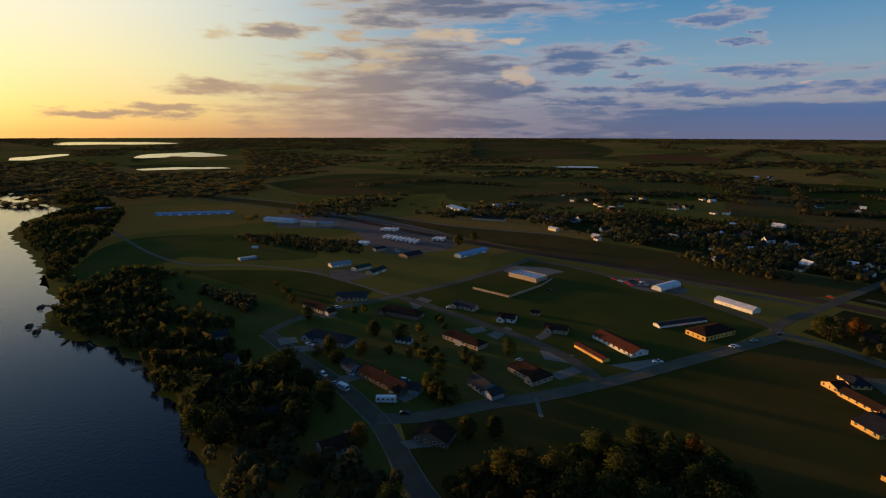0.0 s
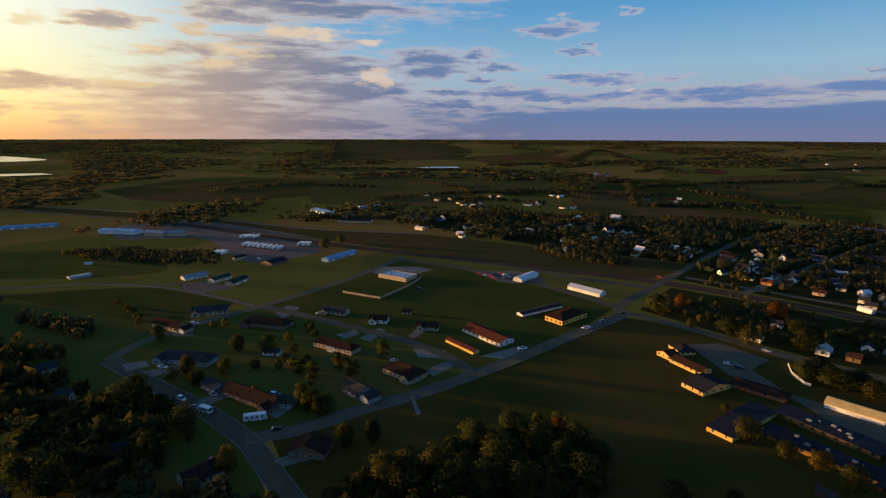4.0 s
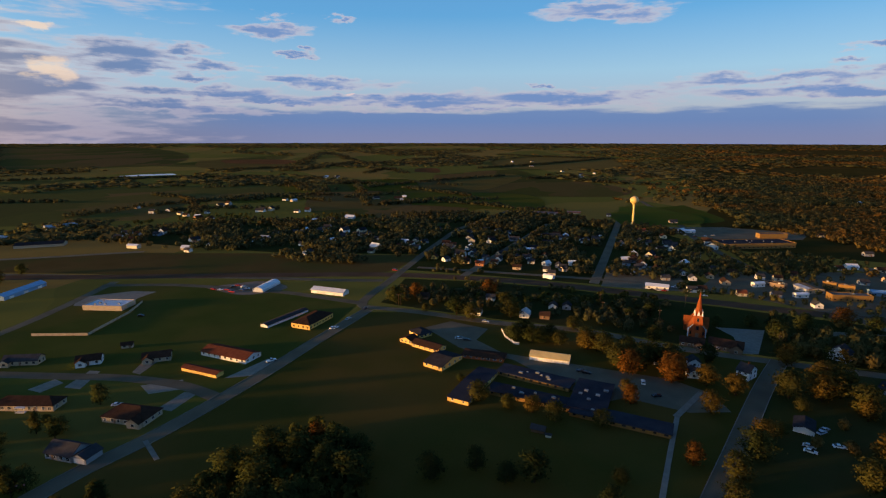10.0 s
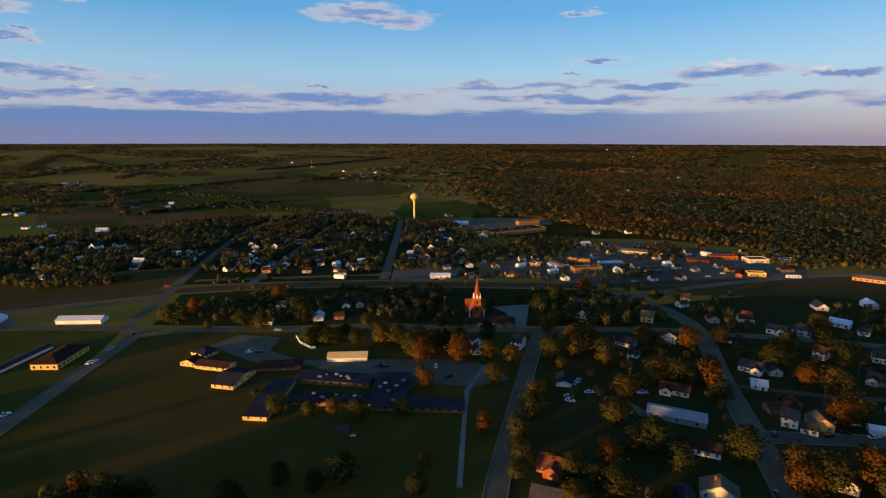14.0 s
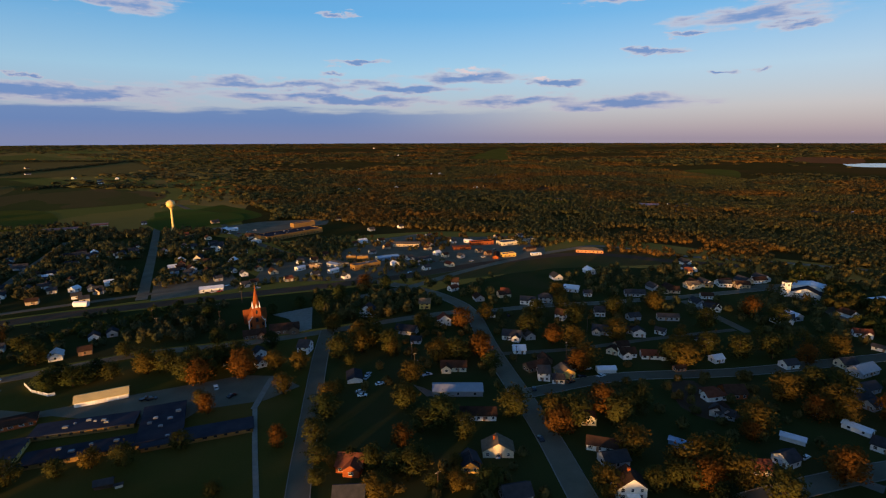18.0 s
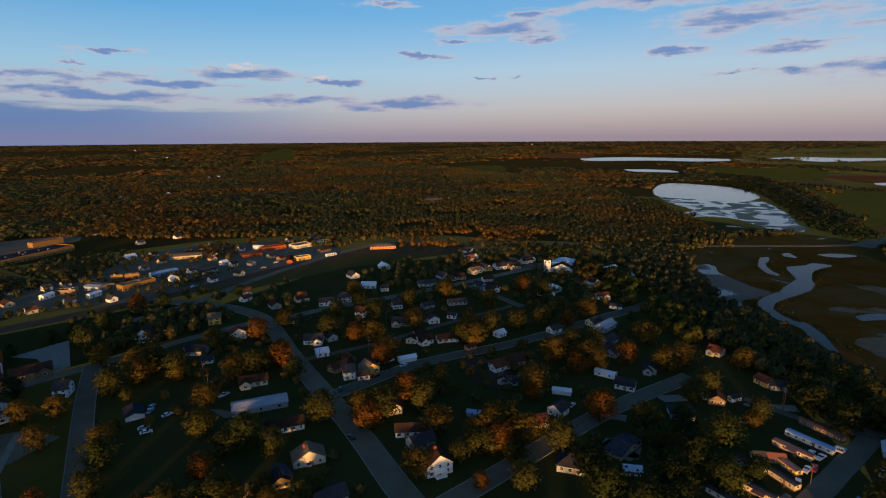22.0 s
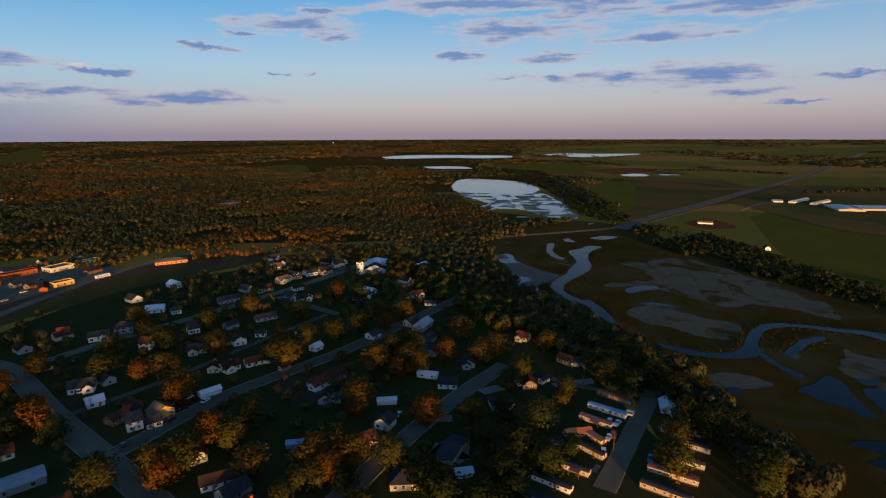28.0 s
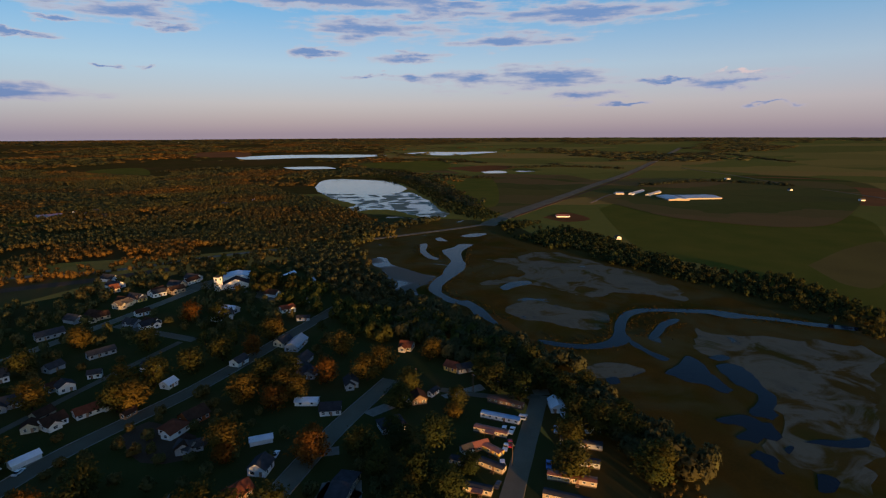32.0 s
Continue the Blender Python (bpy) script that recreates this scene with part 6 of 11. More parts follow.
hall(-737.5, 159.6, 38, 49.3, 14.9, 6.0, "metal_white", "metal_blue", "long blue-roofed industrial hall", wins=0)
hall(-865.1, 61.3, 73, 107.4, 9.0, 5.0, "metal_blue", "metal_blue", "very long blue metal hall", wins=0, doors=8, rise=2.0)
hall(-976.8, -58.0, 61, 28.1, 9.0, 6.0, "metal_silver", "metal_silver", "grey metal shed by the woods", wins=0)
hall(-712.5, 430.5, -6, 54.4, 17.5, 7.0, "metal_white", "metal_blue", "white metal hall with a pale blue roof", wins=0, doors=2)
hall(-611.3, 421.5, 38, 46.8, 16.8, 5.0, "tan", "dark", "low hall with a dark roof by a yard", wins=0)
hall(-709.3, 517.8, 70, 36.3, 19.0, 6.0, "metal_white", "metal_silver", "grey metal hall beside a yard", wins=0)
hall(-503.0, 445.8, 3, 13.9, 6.3, 5.0, "cream", "metal_white", "cream metal barn beside the town", wins=0)
hall(-528.9, 79.5, 98, 15.7, 9.6, 3.0, "metal_silver", "metal_silver", "small grey shed in the meadow", wins=0, style="round")
hall(-576.0, 95.4, 61, 6.0, 2.7, 2.6, "white", "metal_white", "white camper-sized shed in the meadow", wins=0)
FENCE_WEST = [(-335.6, 217.0), (-303.3, 228.5), (-315.2, 268.8), (-327.1, 291.7)]
semi_trailer(-604.0, 255.9, 128)
semi_trailer(-600.4, 259.8, 131)
semi_trailer(-596.7, 263.6, 134)
semi_trailer(-593.1, 267.4, 128)
semi_trailer(-558.4, 239.2, 128)
semi_trailer(-552.1, 241.7, 131)
semi_trailer(-545.8, 244.2, 134)
semi_trailer(-539.4, 246.7, 128)
semi_trailer(-533.1, 249.2, 131)
semi_trailer(-526.8, 251.7, 134)
semi_trailer(-520.5, 254.2, 128)
semi_trailer(-514.1, 256.7, 131)
semi_trailer(-518.5, 282.8, 128)
semi_trailer(-515.3, 286.5, 131)
semi_trailer(-512.1, 290.1, 134)
semi_trailer(-538.0, 197.8, 128)
semi_trailer(-534.9, 201.2, 131)
semi_trailer(-531.8, 204.6, 134)

# ---- care home ----
hall(-107.3, 293.4, -35, 11.7, 9.0, 3.2, "yellow", "dark", "yellow wing of the care home with a dark hip roof", style="hip", wins=3.0, fine=True, rise=2.0)
hall(-109.4, 280.2, -19, 9.2, 7.4, 3.2, "yellow", "brown", "yellow gabled end wing of the care home", style="cross", wins=3.0, fine=True, rise=2.2)
hall(-95.4, 274.7, -18, 19.0, 8.5, 3.2, "yellow", "brown", "yellow wing of the care home with a brown roof", wins=3.2, fine=True, rise=2.0)
hall(-81.0, 257.3, -18, 12.1, 19.6, 3.4, "yellow", "dark", "yellow gabled hall of the care home with a dark roof", style="cross", wins=4.0, fine=True, rise=2.8)
hall(-61.2, 270.9, 0, 23.5, 9.0, 3.2, "brick", "brown", "low brick link building of the care home", wins=3.2, fine=True, rise=1.5, style="hip")
hall(-57.7, 234.2, -10, 10.8, 37.0, 3.2, "yellow", "flat_roof", "yellow end wing of the care home with a low dark roof", wins=4, fine=True, style="cross", rise=0.9)
hall(-30.2, 251.9, -13, 37.9, 10.1, 3.2, "brick_tan", "flat_roof", "flat-roofed rear range of the care home", style="slab", wins=4, units=6)
hall(-29.6, 230.4, -9, 39.4, 9.0, 3.1, "brick_tan", "flat_roof", "flat-roofed middle range of the care home", style="slab", wins=4, units=4)
hall(-2.0, 238.5, -7, 16.3, 30.5, 3.4, "brick_tan", "flat_roof", "flat-roofed east block of the care home", style="slab", wins=4, units=5)
hall(10.5, 221.3, -9, 41.6, 9.0, 3.0, "brick_tan", "flat_roof", "long flat-roofed street range of the care home", style="slab", wins=4, units=3)
# pale roof; its yellow is low sunlight painted into the metal
hall(-25.7, 279.7, -2, 21.5, 9.0, 3.4, "white", "metal_yellow", "white garage block with a pale metal roof painted sunlit yellow", doors=5, wins=0, rise=2.0)
hall(-22.1, 203.2, -8, 5.8, 2.9, 2.6, "wood", "gray", "open timber garden shelter with a gray roof", wins=0, rise=1.6)
hall(-17.6, 200.1, 0, 2.4, 1.1, 2.0, "cream", "gray", "small cream garden shed on grass", wins=0)
RETAINING = [(-60.3, 315.6), (-55.9, 304.2), (-48.3, 295.2), (-45.6, 295.2)]
house(52.2, 325.8, -9, 13.0, 7.0, "brown", "brown", wing=4.5, h=3.0, label="low brown parish house with a brown roof and white gable")
CHURCH = (56.8, 341.4, -5.0)
house(70.3, 325.7, -13, 17.8, 8.8, "brown", "brown", wing=6.0, h=3.2, label="low brown parish hall with a brown roof and a white gable")
TOWER = (33.9, 787.3)

# ---- town centre ----
hall(159.4, 669.0, 23, 84.5, 26.0, 8.5, "brick_tan", "flat_roof", "sunlit tan-brick school with flat roofs", style="flat", wins=5, units=8)
hall(194.6, 736.0, 17, 34.3, 9.0, 8.0, "brick_tan", "gravel_roof", "tall school hall with a pale lit roof", style="flat", wins=0)
hall(111.5, 639.9, 1, 13.9, 6.3, 5.5, "white", "gray", "small white chapel with a steep roof", style="cross", wins=4, rise=4.0)
hall(41.8, 449.8, -6, 17.7, 8.0, 4.0, "white", "metal_white", "long white store by the railway", wins=5)
hall(178.7, 460.1, 9, 28.1, 9.0, 7.0, "brick_tan", "gravel_roof", "tan-brick corner block with flat roofs", style="flat", wins=4, units=3)
hall(186.4, 487.2, -23, 11.1, 5.0, 8.0, "brick_tan", "gravel_roof", "tan-brick shop with a flat roof", style="flat", wins=4, units=1)
hall(177.7, 495.7, -29, 9.4, 4.2, 7.0, "brick_tan", "gravel_roof", "tan-brick shop with a flat roof", style="flat", wins=4, units=1)
hall(158.2, 479.8, 19, 13.6, 16.8, 5.5, "tan", "tan", "shop with a pale tan roof", wins=4, rise=1.2)
hall(154.2, 477.6, -66, 14.0, 7.8, 5.5, "gray", "metal_silver", "shop with a grey metal roof", wins=4, rise=1.0)
hall(122.3, 482.0, 28, 9.6, 4.5, 5.0, "white", "metal_white", "white metal shop with a pale roof", wins=4)
hall(136.4, 484.9, -37, 14.4, 6.5, 5.0, "brown", "brown", "row of brown flat-roofed shops", style="flat", wins=4, units=2)
hall(146.1, 457.5, 23, 10.1, 4.6, 4.5, "white", "metal_white", "white shop with a pale roof", wins=4)
hall(211.6, 483.1, 0, 22.3, 9.0, 4.5, "blue", "metal_blue", "shop with a blue metal roof", wins=4, rise=1.4)
hall(259.0, 535.7, -31, 30.2, 15.8, 5.0, "tan", "tan", "wide tan store with a low roof", wins=5, rise=1.5)
hall(303.0, 486.8, -19, 19.6, 8.8, 4.5, "brick", "red", "brick shop with a red roof", wins=4, rise=1.4)
hall(328.8, 512.9, -64, 10.9, 4.9, 5.0, "white", "metal_white", "white shop with a sunlit front", wins=4)
hall(337.3, 498.5, -14, 27.0, 9.0, 5.5, "brick", "red", "long low red-brick store building", style="flat", wins=5)
hall(362.9, 483.5, -5, 20.8, 13.8, 5.5, "cream", "gravel_roof", "cream store with a sunlit canopy", style="flat", wins=5)
hall(392.1, 481.5, -15, 16.3, 7.3, 4.5, "cream", "gravel_roof", "cream flat-roofed store by the highway", style="flat", wins=5)
hall(325.0, 430.8, -13, 15.0, 7.4, 5.0, "yellow", "gravel_roof", "brown store with a yellow front", style="flat", wins=5)
hall(313.5, 435.8, -39, 5.5, 22.3, 4.0, "brick", "brown", "brown annex of the store", wins=0)
hall(363.5, 443.1, 0, 13.7, 6.2, 4.0, "brown", "brown", "low brown store with a gable roof", wins=5)
hall(238.0, 458.2, 0, 18.2, 8.2, 4.0, "gray", "gray", "grey filling station shop beside pumps", wins=4)
hall(414.6, 404.8, -43, 28.1, 14.6, 4.4, "orange", "tan", "wide orange building with a tan roof", style="hip", wins=4, rise=2.5)
hall(-54.4, 884.9, 1, 20.9, 9.0, 5.0, "tan", "metal_rust", "barn with a pinkish metal roof", wins=0, style="round")
hall(-96.0, 858.3, 1, 40.4, 11.6, 4.0, "cream", "metal_rust", "long low cream farm building in fields", wins=0)
hall(-46.4, 455.7, -25, 9.3, 4.2, 5.0, "white", "metal_white", "white round-roofed shed by the railway", style="round", wins=0)
hall(98.9, 744.8, 1, 20.1, 9.0, 4.0, "white", "metal_white", "long white building by a car park", wins=6)
hall(1097.4, -298.8, -90, 15.6, 15.0, 4.0, "cream", "metal_silver", "small cream farm shed in a pasture", wins=0)
hall(1113.3, -338.8, -35, 74.6, 9.0, 5.0, "white", "metal_silver", "long pale farm barn in a pasture", wins=0)
hall(1093.1, -365.6, -36, 73.1, 9.0, 5.0, "cream", "metal_silver", "long pale farm barn in a pasture", wins=0)
hall(1022.7, -375.4, -90, 37.1, 63.3, 4.0, "tan", "metal_silver", "very long low poultry barn", wins=0)
hall(1038.7, -426.4, -83, 68.6, 54.1, 4.0, "tan", "metal_silver", "very long low poultry barn", wins=0)
hall(803.9, -132.2, -90, 18.9, 8.5, 3.0, "white", "metal_rust", "low farm shed on bare earth", wins=0)
hall(795.1, 636.9, -47, 32.3, 26.8, 4.0, "tan", "metal_rust", "long tan farm building in woods", wins=0)
hall(435.0, 198.5, 20, 10.5, 26.0, 3.6, "white", "dark", "white church with a steep dark roof and a white gable", style="cross", wins=4, rise=7.0, fine=True, category="church", name="church")
hall(459.0, 207.5, 20, 17.0, 22.0, 6.0, "white", "metal_pale", "church hall with a pale grey roof", style="cross", wins=4, rise=2.2, fine=True)
BELFRY = (425.5, 208.7)

# ---- houses of the east side ----
house(110.0, 150.2, -31, 11.8, 7.0, "cream", "tan", h=3.0, rise=3.2, style="cross", chimney=True)
house(95.4, 147.6, -28, 6.0, 7.0, "yellow", "dark", h=2.8)
house(118.5, 176.6, -31, 15.5, 7.0, "white", "brown", wing=5.0)
hall(122.7, 200.8, -30, 23.8, 9.0, 4.2, "metal_silver", "metal_silver", "large grey-blue metal workshop", doors=0, wins=6, rise=1.6)
house(134.6, 224.2, -31, 13.3, 7.0, "cream", "brown", wing=5.0)
hall(84.9, 239.9, -18, 7.5, 10.7, 3.0, "white", "dark", "long garage with a dark roof", wins=0, doors=1, rise=1.5)
house(57.7, 170.4, -36, 9.7, 8.8, "brick", "red", h=3.0, wing=6.0)
house(50.7, 153.7, -26, 10.3, 7.9, "gray", "gray")
house(128.1, 328.6, -37, 9.5, 7.9, "white", "dark", h=5.0, style="cross")
house(73.0, 287.7, -36, 6.3, 8.8, "white", "gray", h=4.6, style="cross", chimney=True)
house(170.1, 323.7, -28, 8.0, 6.2, "yellow", "tan", h=4.6)
house(164.8, 286.6, -22, 8.5, 6.2, "white", "red", h=4.6, style="cross")
house(134.7, 268.0, -37, 6.0, 5.3, "white", "gray", name="garage", h=2.4)
house(136.9, 285.4, -49, 13.1, 7.9, "gray", "dark")
house(188.5, 244.2, -46, 11.2, 7.9, "white", "gray", wing=4.5, h=3.0)
house(178.7, 224.9, -30, 6.9, 6.2, "white", "metal_white", name="garage", h=2.6)
house(168.6, 191.6, -36, 6.0, 7.0, "white", "gray", h=4.6, style="cross")
house(172.1, 184.8, -36, 6.0, 5.3, "white", "dark", h=2.8)
house(179.8, 188.5, -18, 8.4, 7.9, "yellow", "tan", h=3.2, style="cross")
house(172.9, 202.6, -4, 13.2, 6.2, "brown", "brown")
house(238.3, 255.7, -63, 6.0, 7.0, "white", "brown", h=4.6, style="cross")
house(241.2, 294.3, -44, 11.0, 7.0, "white", "gray", h=3.4, wing=5.0)
house(254.6, 290.5, -37, 10.2, 7.0, "gray", "gray", h=4.2, style="hip")
house(219.3, 362.6, -37, 6.0, 6.2, "white", "brown", h=4.4, style="cross")
house(237.7, 318.4, -37, 6.0, 5.3, "white", "red", h=4.2)
house(200.4, 283.6, -37, 6.0, 3.5, "white", "gray", name="shed", h=2.4)
house(292.0, 302.3, -53, 11.5, 7.0, "white", "metal_white", h=3.0)
house(293.6, 286.3, -37, 6.0, 5.3, "white", "gray", h=3.0)
house(266.9, 248.3, -37, 6.8, 7.0, "white", "gray", h=3.6, style="cross")
house(243.0, 222.5, -51, 12.4, 7.9, "gray", "gray", wing=5.0)
house(325.0, 267.8, -37, 14.8, 7.0, "gray", "gray", h=3.0)
house(357.0, 260.1, -37, 13.4, 7.0, "tan", "brown", wing=4.0)
house(383.5, 259.7, -18, 11.3, 7.0, "cream", "tan", h=3.4, wing=4.0)
house(419.4, 289.3, -37, 6.3, 6.2, "cream", "red", h=3.6)
house(397.7, 254.9, -37, 6.3, 5.3, "yellow", "tan", h=2.8)
house(409.9, 248.7, -37, 9.7, 6.2, "white", "gray", h=3.4)
house(419.4, 239.7, -37, 11.1, 7.0, "tan", "brown", h=3.4, wing=4.0)
house(445.5, 241.0, -19, 12.8, 6.2, "white", "brown", h=3.2)
house(343.8, 217.0, -37, 10.8, 7.0, "white", "dark", wing=5.0)
house(344.9, 229.2, -37, 6.4, 5.3, "white", "gray")
house(367.0, 235.4, -37, 8.9, 5.3, "white", "brown")
house(299.6, 218.3, -37, 13.7, 5.3, "gray", "gray")
house(258.7, 208.1, -37, 7.2, 6.2, "white", "gray", style="cross", h=3.4)
house(258.7, 213.9, -37, 6.0, 5.3, "gray", "brown")
house(273.2, 203.4, -68, 6.0, 4.4, "white", "gray")
house(223.9, 196.8, -63, 6.0, 5.3, "cream", "brown", style="cross")
house(227.9, 190.5, -26, 9.0, 7.0, "white", "brown", wing=5.0)
house(238.5, 181.2, -37, 12.9, 6.2, "white", "red", h=2.6)
hall(202.0, 181.3, -28, 9.7, 4.4, 3.2, "white", "metal_white", "white metal garage on a lawn", doors=2, wins=0, rise=1.4)
house(264.0, 160.0, -14, 6.2, 5.3, "white", "metal_white", name="garage", h=2.6)
house(236.2, 162.7, -17, 6.0, 3.5, "orange", "brown", name="shed", h=2.2)
house(224.6, 135.9, -107, 9.0, 7.9, "white", "red", wing=5.0, style="hip")
house(234.2, 132.5, -29, 9.7, 8.8, "brick", "brown")
house(212.7, 121.4, -62, 6.0, 5.3, "gray", "gray", name="shed", h=2.4)
house(360.4, 174.8, -120, 9.9, 5.3, "white", "metal_white", h=2.6)
house(369.4, 175.0, -2, 13.3, 5.3, "gray", "gray")
house(377.0, 138.3, -50, 9.3, 6.2, "white", "red", wing=4.5)
house(359.0, 121.5, -82, 8.1, 3.5, "white", "gray", name="garage", h=2.4)
house(398.1, 125.3, -51, 8.8, 6.2, "white", "brown")
house(465.9, 165.7, -18, 15.0, 4.4, "white", "metal_white", h=2.6)
house(445.0, 142.1, -22, 10.5, 5.3, "gray", "metal_silver")
house(317.8, 121.3, -21, 8.8, 7.0, "cream", "gray", h=2.8)
house(314.7, 112.5, -6, 15.2, 7.9, "gray", "metal_silver", h=3.0)
house(293.2, 102.3, -9, 11.3, 7.0, "gray", "gray")
house(276.1, 98.6, -11, 14.2, 7.0, "gray", "gray", wing=4.0)
hall(249.0, 87.3, -88, 10.2, 4.6, 3.2, "white", "metal_white", "white garage with a pale metal roof", wins=5, rise=1.2)
house(242.0, 74.6, -81, 9.1, 7.0, "white", "dark")
house(267.6, 70.8, -74, 6.6, 7.0, "gray", "gray", wing=4.0)
hall(217.9, 96.9, -67, 8.7, 3.9, 3.0, "white", "metal_white", "small building with a white metal roof", wins=0, rise=1.0)
house(199.6, 90.1, -96, 7.0, 7.0, "white", "gray", h=3.2, style="cross")
house(185.9, 92.8, -36, 7.7, 7.0, "brown", "red")
house(230.0, 46.1, -62, 10.0, 7.9, "gray", "gray", style="hip")
house(312.9, 47.9, -103, 7.2, 7.0, "cream", "red", wing=4.0)
house(286.4, 21.0, -124, 7.5, 6.2, "yellow", "red", name="garage", h=2.8)
house(285.2, 14.9, -65, 9.4, 5.3, "gray", "gray")
house(252.6, 36.5, -74, 6.8, 7.0, "brown", "brown")
house(259.3, 29.9, -32, 6.0, 2.6, "white", "gray", name="shed", h=2.4)
house(176.5, 49.8, -62, 6.0, 3.5, "white", "metal_white", name="shed", h=2.2)
hall(189.6, 57.6, -100, 7.1, 16.1, 3.0, "tan", "gray", "long flat-pitched house with a grey roof", wins=4, rise=2.0, style="cross", fine=True)
house(166.6, 69.0, -70, 9.8, 8.8, "gray", "dark", style="hip")
house(276.2, 93.6, -94, 6.0, 6.2, "gray", "gray")
house(135.1, 108.1, -30, 9.9, 7.9, "white", "brown", h=4.8, style="cross", chimney=True, porch=True)
house(157.0, 149.2, -35, 6.0, 6.2, "cream", "red", h=3.4)
house(148.1, 131.5, -47, 13.2, 6.2, "white", "brown", h=2.8)
hall(175.6, 118.4, -66, 6.8, 3.1, 3.0, "metal_blue", "metal_blue", "pale blue metal garage", wins=0, rise=1.0)
house(103.3, 449.2, 5, 6.6, 6.0, "cream", "red", fine=False, group="houses across the railway")
house(75.6, 452.8, 5, 6.5, 6.0, "cream", "brown", fine=False, group="houses across the railway")
house(67.5, 448.9, 5, 6.5, 6.0, "white", "gray", fine=False, group="houses across the railway")
house(97.7, 482.0, 95, 9.0, 6.7, "tan", "brown", fine=False, group="houses across the railway")
house(109.6, 519.8, 5, 8.6, 6.4, "cream", "brown", fine=False, group="houses across the railway")
house(73.1, 488.4, 95, 8.0, 6.0, "white", "gray", fine=False, group="houses across the railway")
house(250.8, 424.9, 100, 8.0, 6.0, "cream", "red", fine=False, group="houses across the railway")
house(211.2, 352.4, 10, 7.6, 6.0, "white", "red", fine=False, group="houses across the railway")
house(268.3, 501.7, 100, 6.9, 6.0, "tan", "brown", fine=False, group="houses across the railway")
house(242.3, 570.9, 10, 7.5, 6.0, "cream", "brown", fine=False, group="houses across the railway")
house(256.0, 763.0, 10, 6.5, 6.0, "cream", "brown", fine=False, group="houses across the railway")
house(305.8, 650.3, 10, 7.2, 6.0, "white", "gray", fine=False, group="houses across the railway")
house(305.4, 568.5, 10, 7.8, 6.0, "gray", "gray", fine=False, group="houses across the railway")
house(262.4, 649.8, 10, 8.4, 6.3, "gray", "gray", fine=False, group="houses across the railway")
house(221.4, 576.8, 10, 9.9, 7.4, "white", "metal_white", fine=False, group="houses across the railway")
house(-84.3, 342.2, 0, 8.8, 6.6, "white", "gray", fine=False, group="houses across the railway")
house(-50.5, 348.3, 90, 8.8, 6.6, "white", "metal_silver", fine=False, group="houses across the railway")
house(-36.8, 348.4, 0, 6.6, 6.0, "brown", "brown", fine=False, group="houses across the railway")
house(-81.1, 377.7, 0, 6.5, 6.0, "white", "gray", fine=False, group="houses across the railway")
house(-33.7, 371.2, 90, 6.5, 6.0, "white", "gray", fine=False, group="houses across the railway")
house(-130.1, 366.5, 0, 6.5, 6.0, "brown", "brown", fine=False, group="houses across the railway")
house(-24.3, 373.9, 90, 6.5, 6.0, "gray", "gray", fine=False, group="houses across the railway")
house(32.0, 293.0, 5, 6.5, 6.0, "gray", "gray", fine=False, group="houses across the railway")
house(46.8, 280.6, 95, 6.5, 6.0, "white", "gray", fine=False, group="houses across the railway")
house(49.1, 295.7, 95, 6.5, 6.0, "white", "gray", fine=False, group="houses across the railway")
house(-221.8, 541.6, 0, 6.5, 6.0, "tan", "brown", fine=False, group="houses across the railway")
house(-215.5, 558.1, 0, 8.4, 6.3, "white", "brown", fine=False, group="houses across the railway")
house(-203.5, 563.7, 90, 6.6, 6.0, "yellow", "brown", fine=False, group="houses across the railway")
house(-201.6, 539.0, 0, 8.1, 6.1, "white", "gray", fine=False, group="houses across the railway")
house(-166.1, 498.4, 90, 6.5, 6.0, "yellow", "brown", fine=False, group="houses across the railway")
house(-311.1, 574.4, 0, 7.9, 6.0, "gray", "gray", fine=False, group="houses across the railway")
house(-288.3, 587.6, 0, 10.5, 7.9, "white", "gray", fine=False, group="houses across the railway")
house(-265.0, 573.4, 0, 6.5, 6.0, "cream", "gray", fine=False, group="houses across the railway")
house(-240.3, 504.9, 0, 6.5, 6.0, "cream", "brown", fine=False, group="houses across the railway")
house(-168.0, 551.4, 0, 11.6, 8.5, "gray", "gray", fine=False, group="houses across the railway")
house(-146.2, 551.6, 90, 6.5, 6.0, "white", "gray", fine=False, group="houses across the railway")
house(-134.1, 529.6, 90, 11.0, 8.3, "white", "gray", fine=False, group="houses across the railway")
house(-130.3, 490.2, 0, 7.2, 6.0, "tan", "brown", fine=False, group="houses across the railway")
house(-115.3, 483.9, 0, 8.1, 6.1, "orange", "red", fine=False, group="houses across the railway")
house(-116.2, 512.0, 0, 6.5, 6.0, "gray", "gray", fine=False, group="houses across the railway")
house(-102.4, 509.5, 90, 6.5, 6.0, "white", "gray", fine=False, group="houses across the railway")
house(-78.4, 479.8, 0, 7.9, 6.0, "tan", "brown", fine=False, group="houses across the railway")
house(-76.9, 551.2, 0, 6.5, 6.0, "white", "dark", fine=False, group="houses across the railway")
house(-77.0, 526.7, 0, 7.5, 6.0, "white", "gray", fine=False, group="houses across the railway")
house(-59.6, 537.8, 90, 8.7, 6.6, "tan", "brown", fine=False, group="houses across the railway")
house(-36.7, 486.9, 0, 6.5, 6.0, "gray", "gray", fine=False, group="houses across the railway")
house(-160.7, 613.3, 90, 6.5, 6.0, "gray", "gray", fine=False, group="houses across the railway")
house(-214.0, 661.3, 90, 7.0, 6.0, "gray", "gray", fine=False, group="houses across the railway")
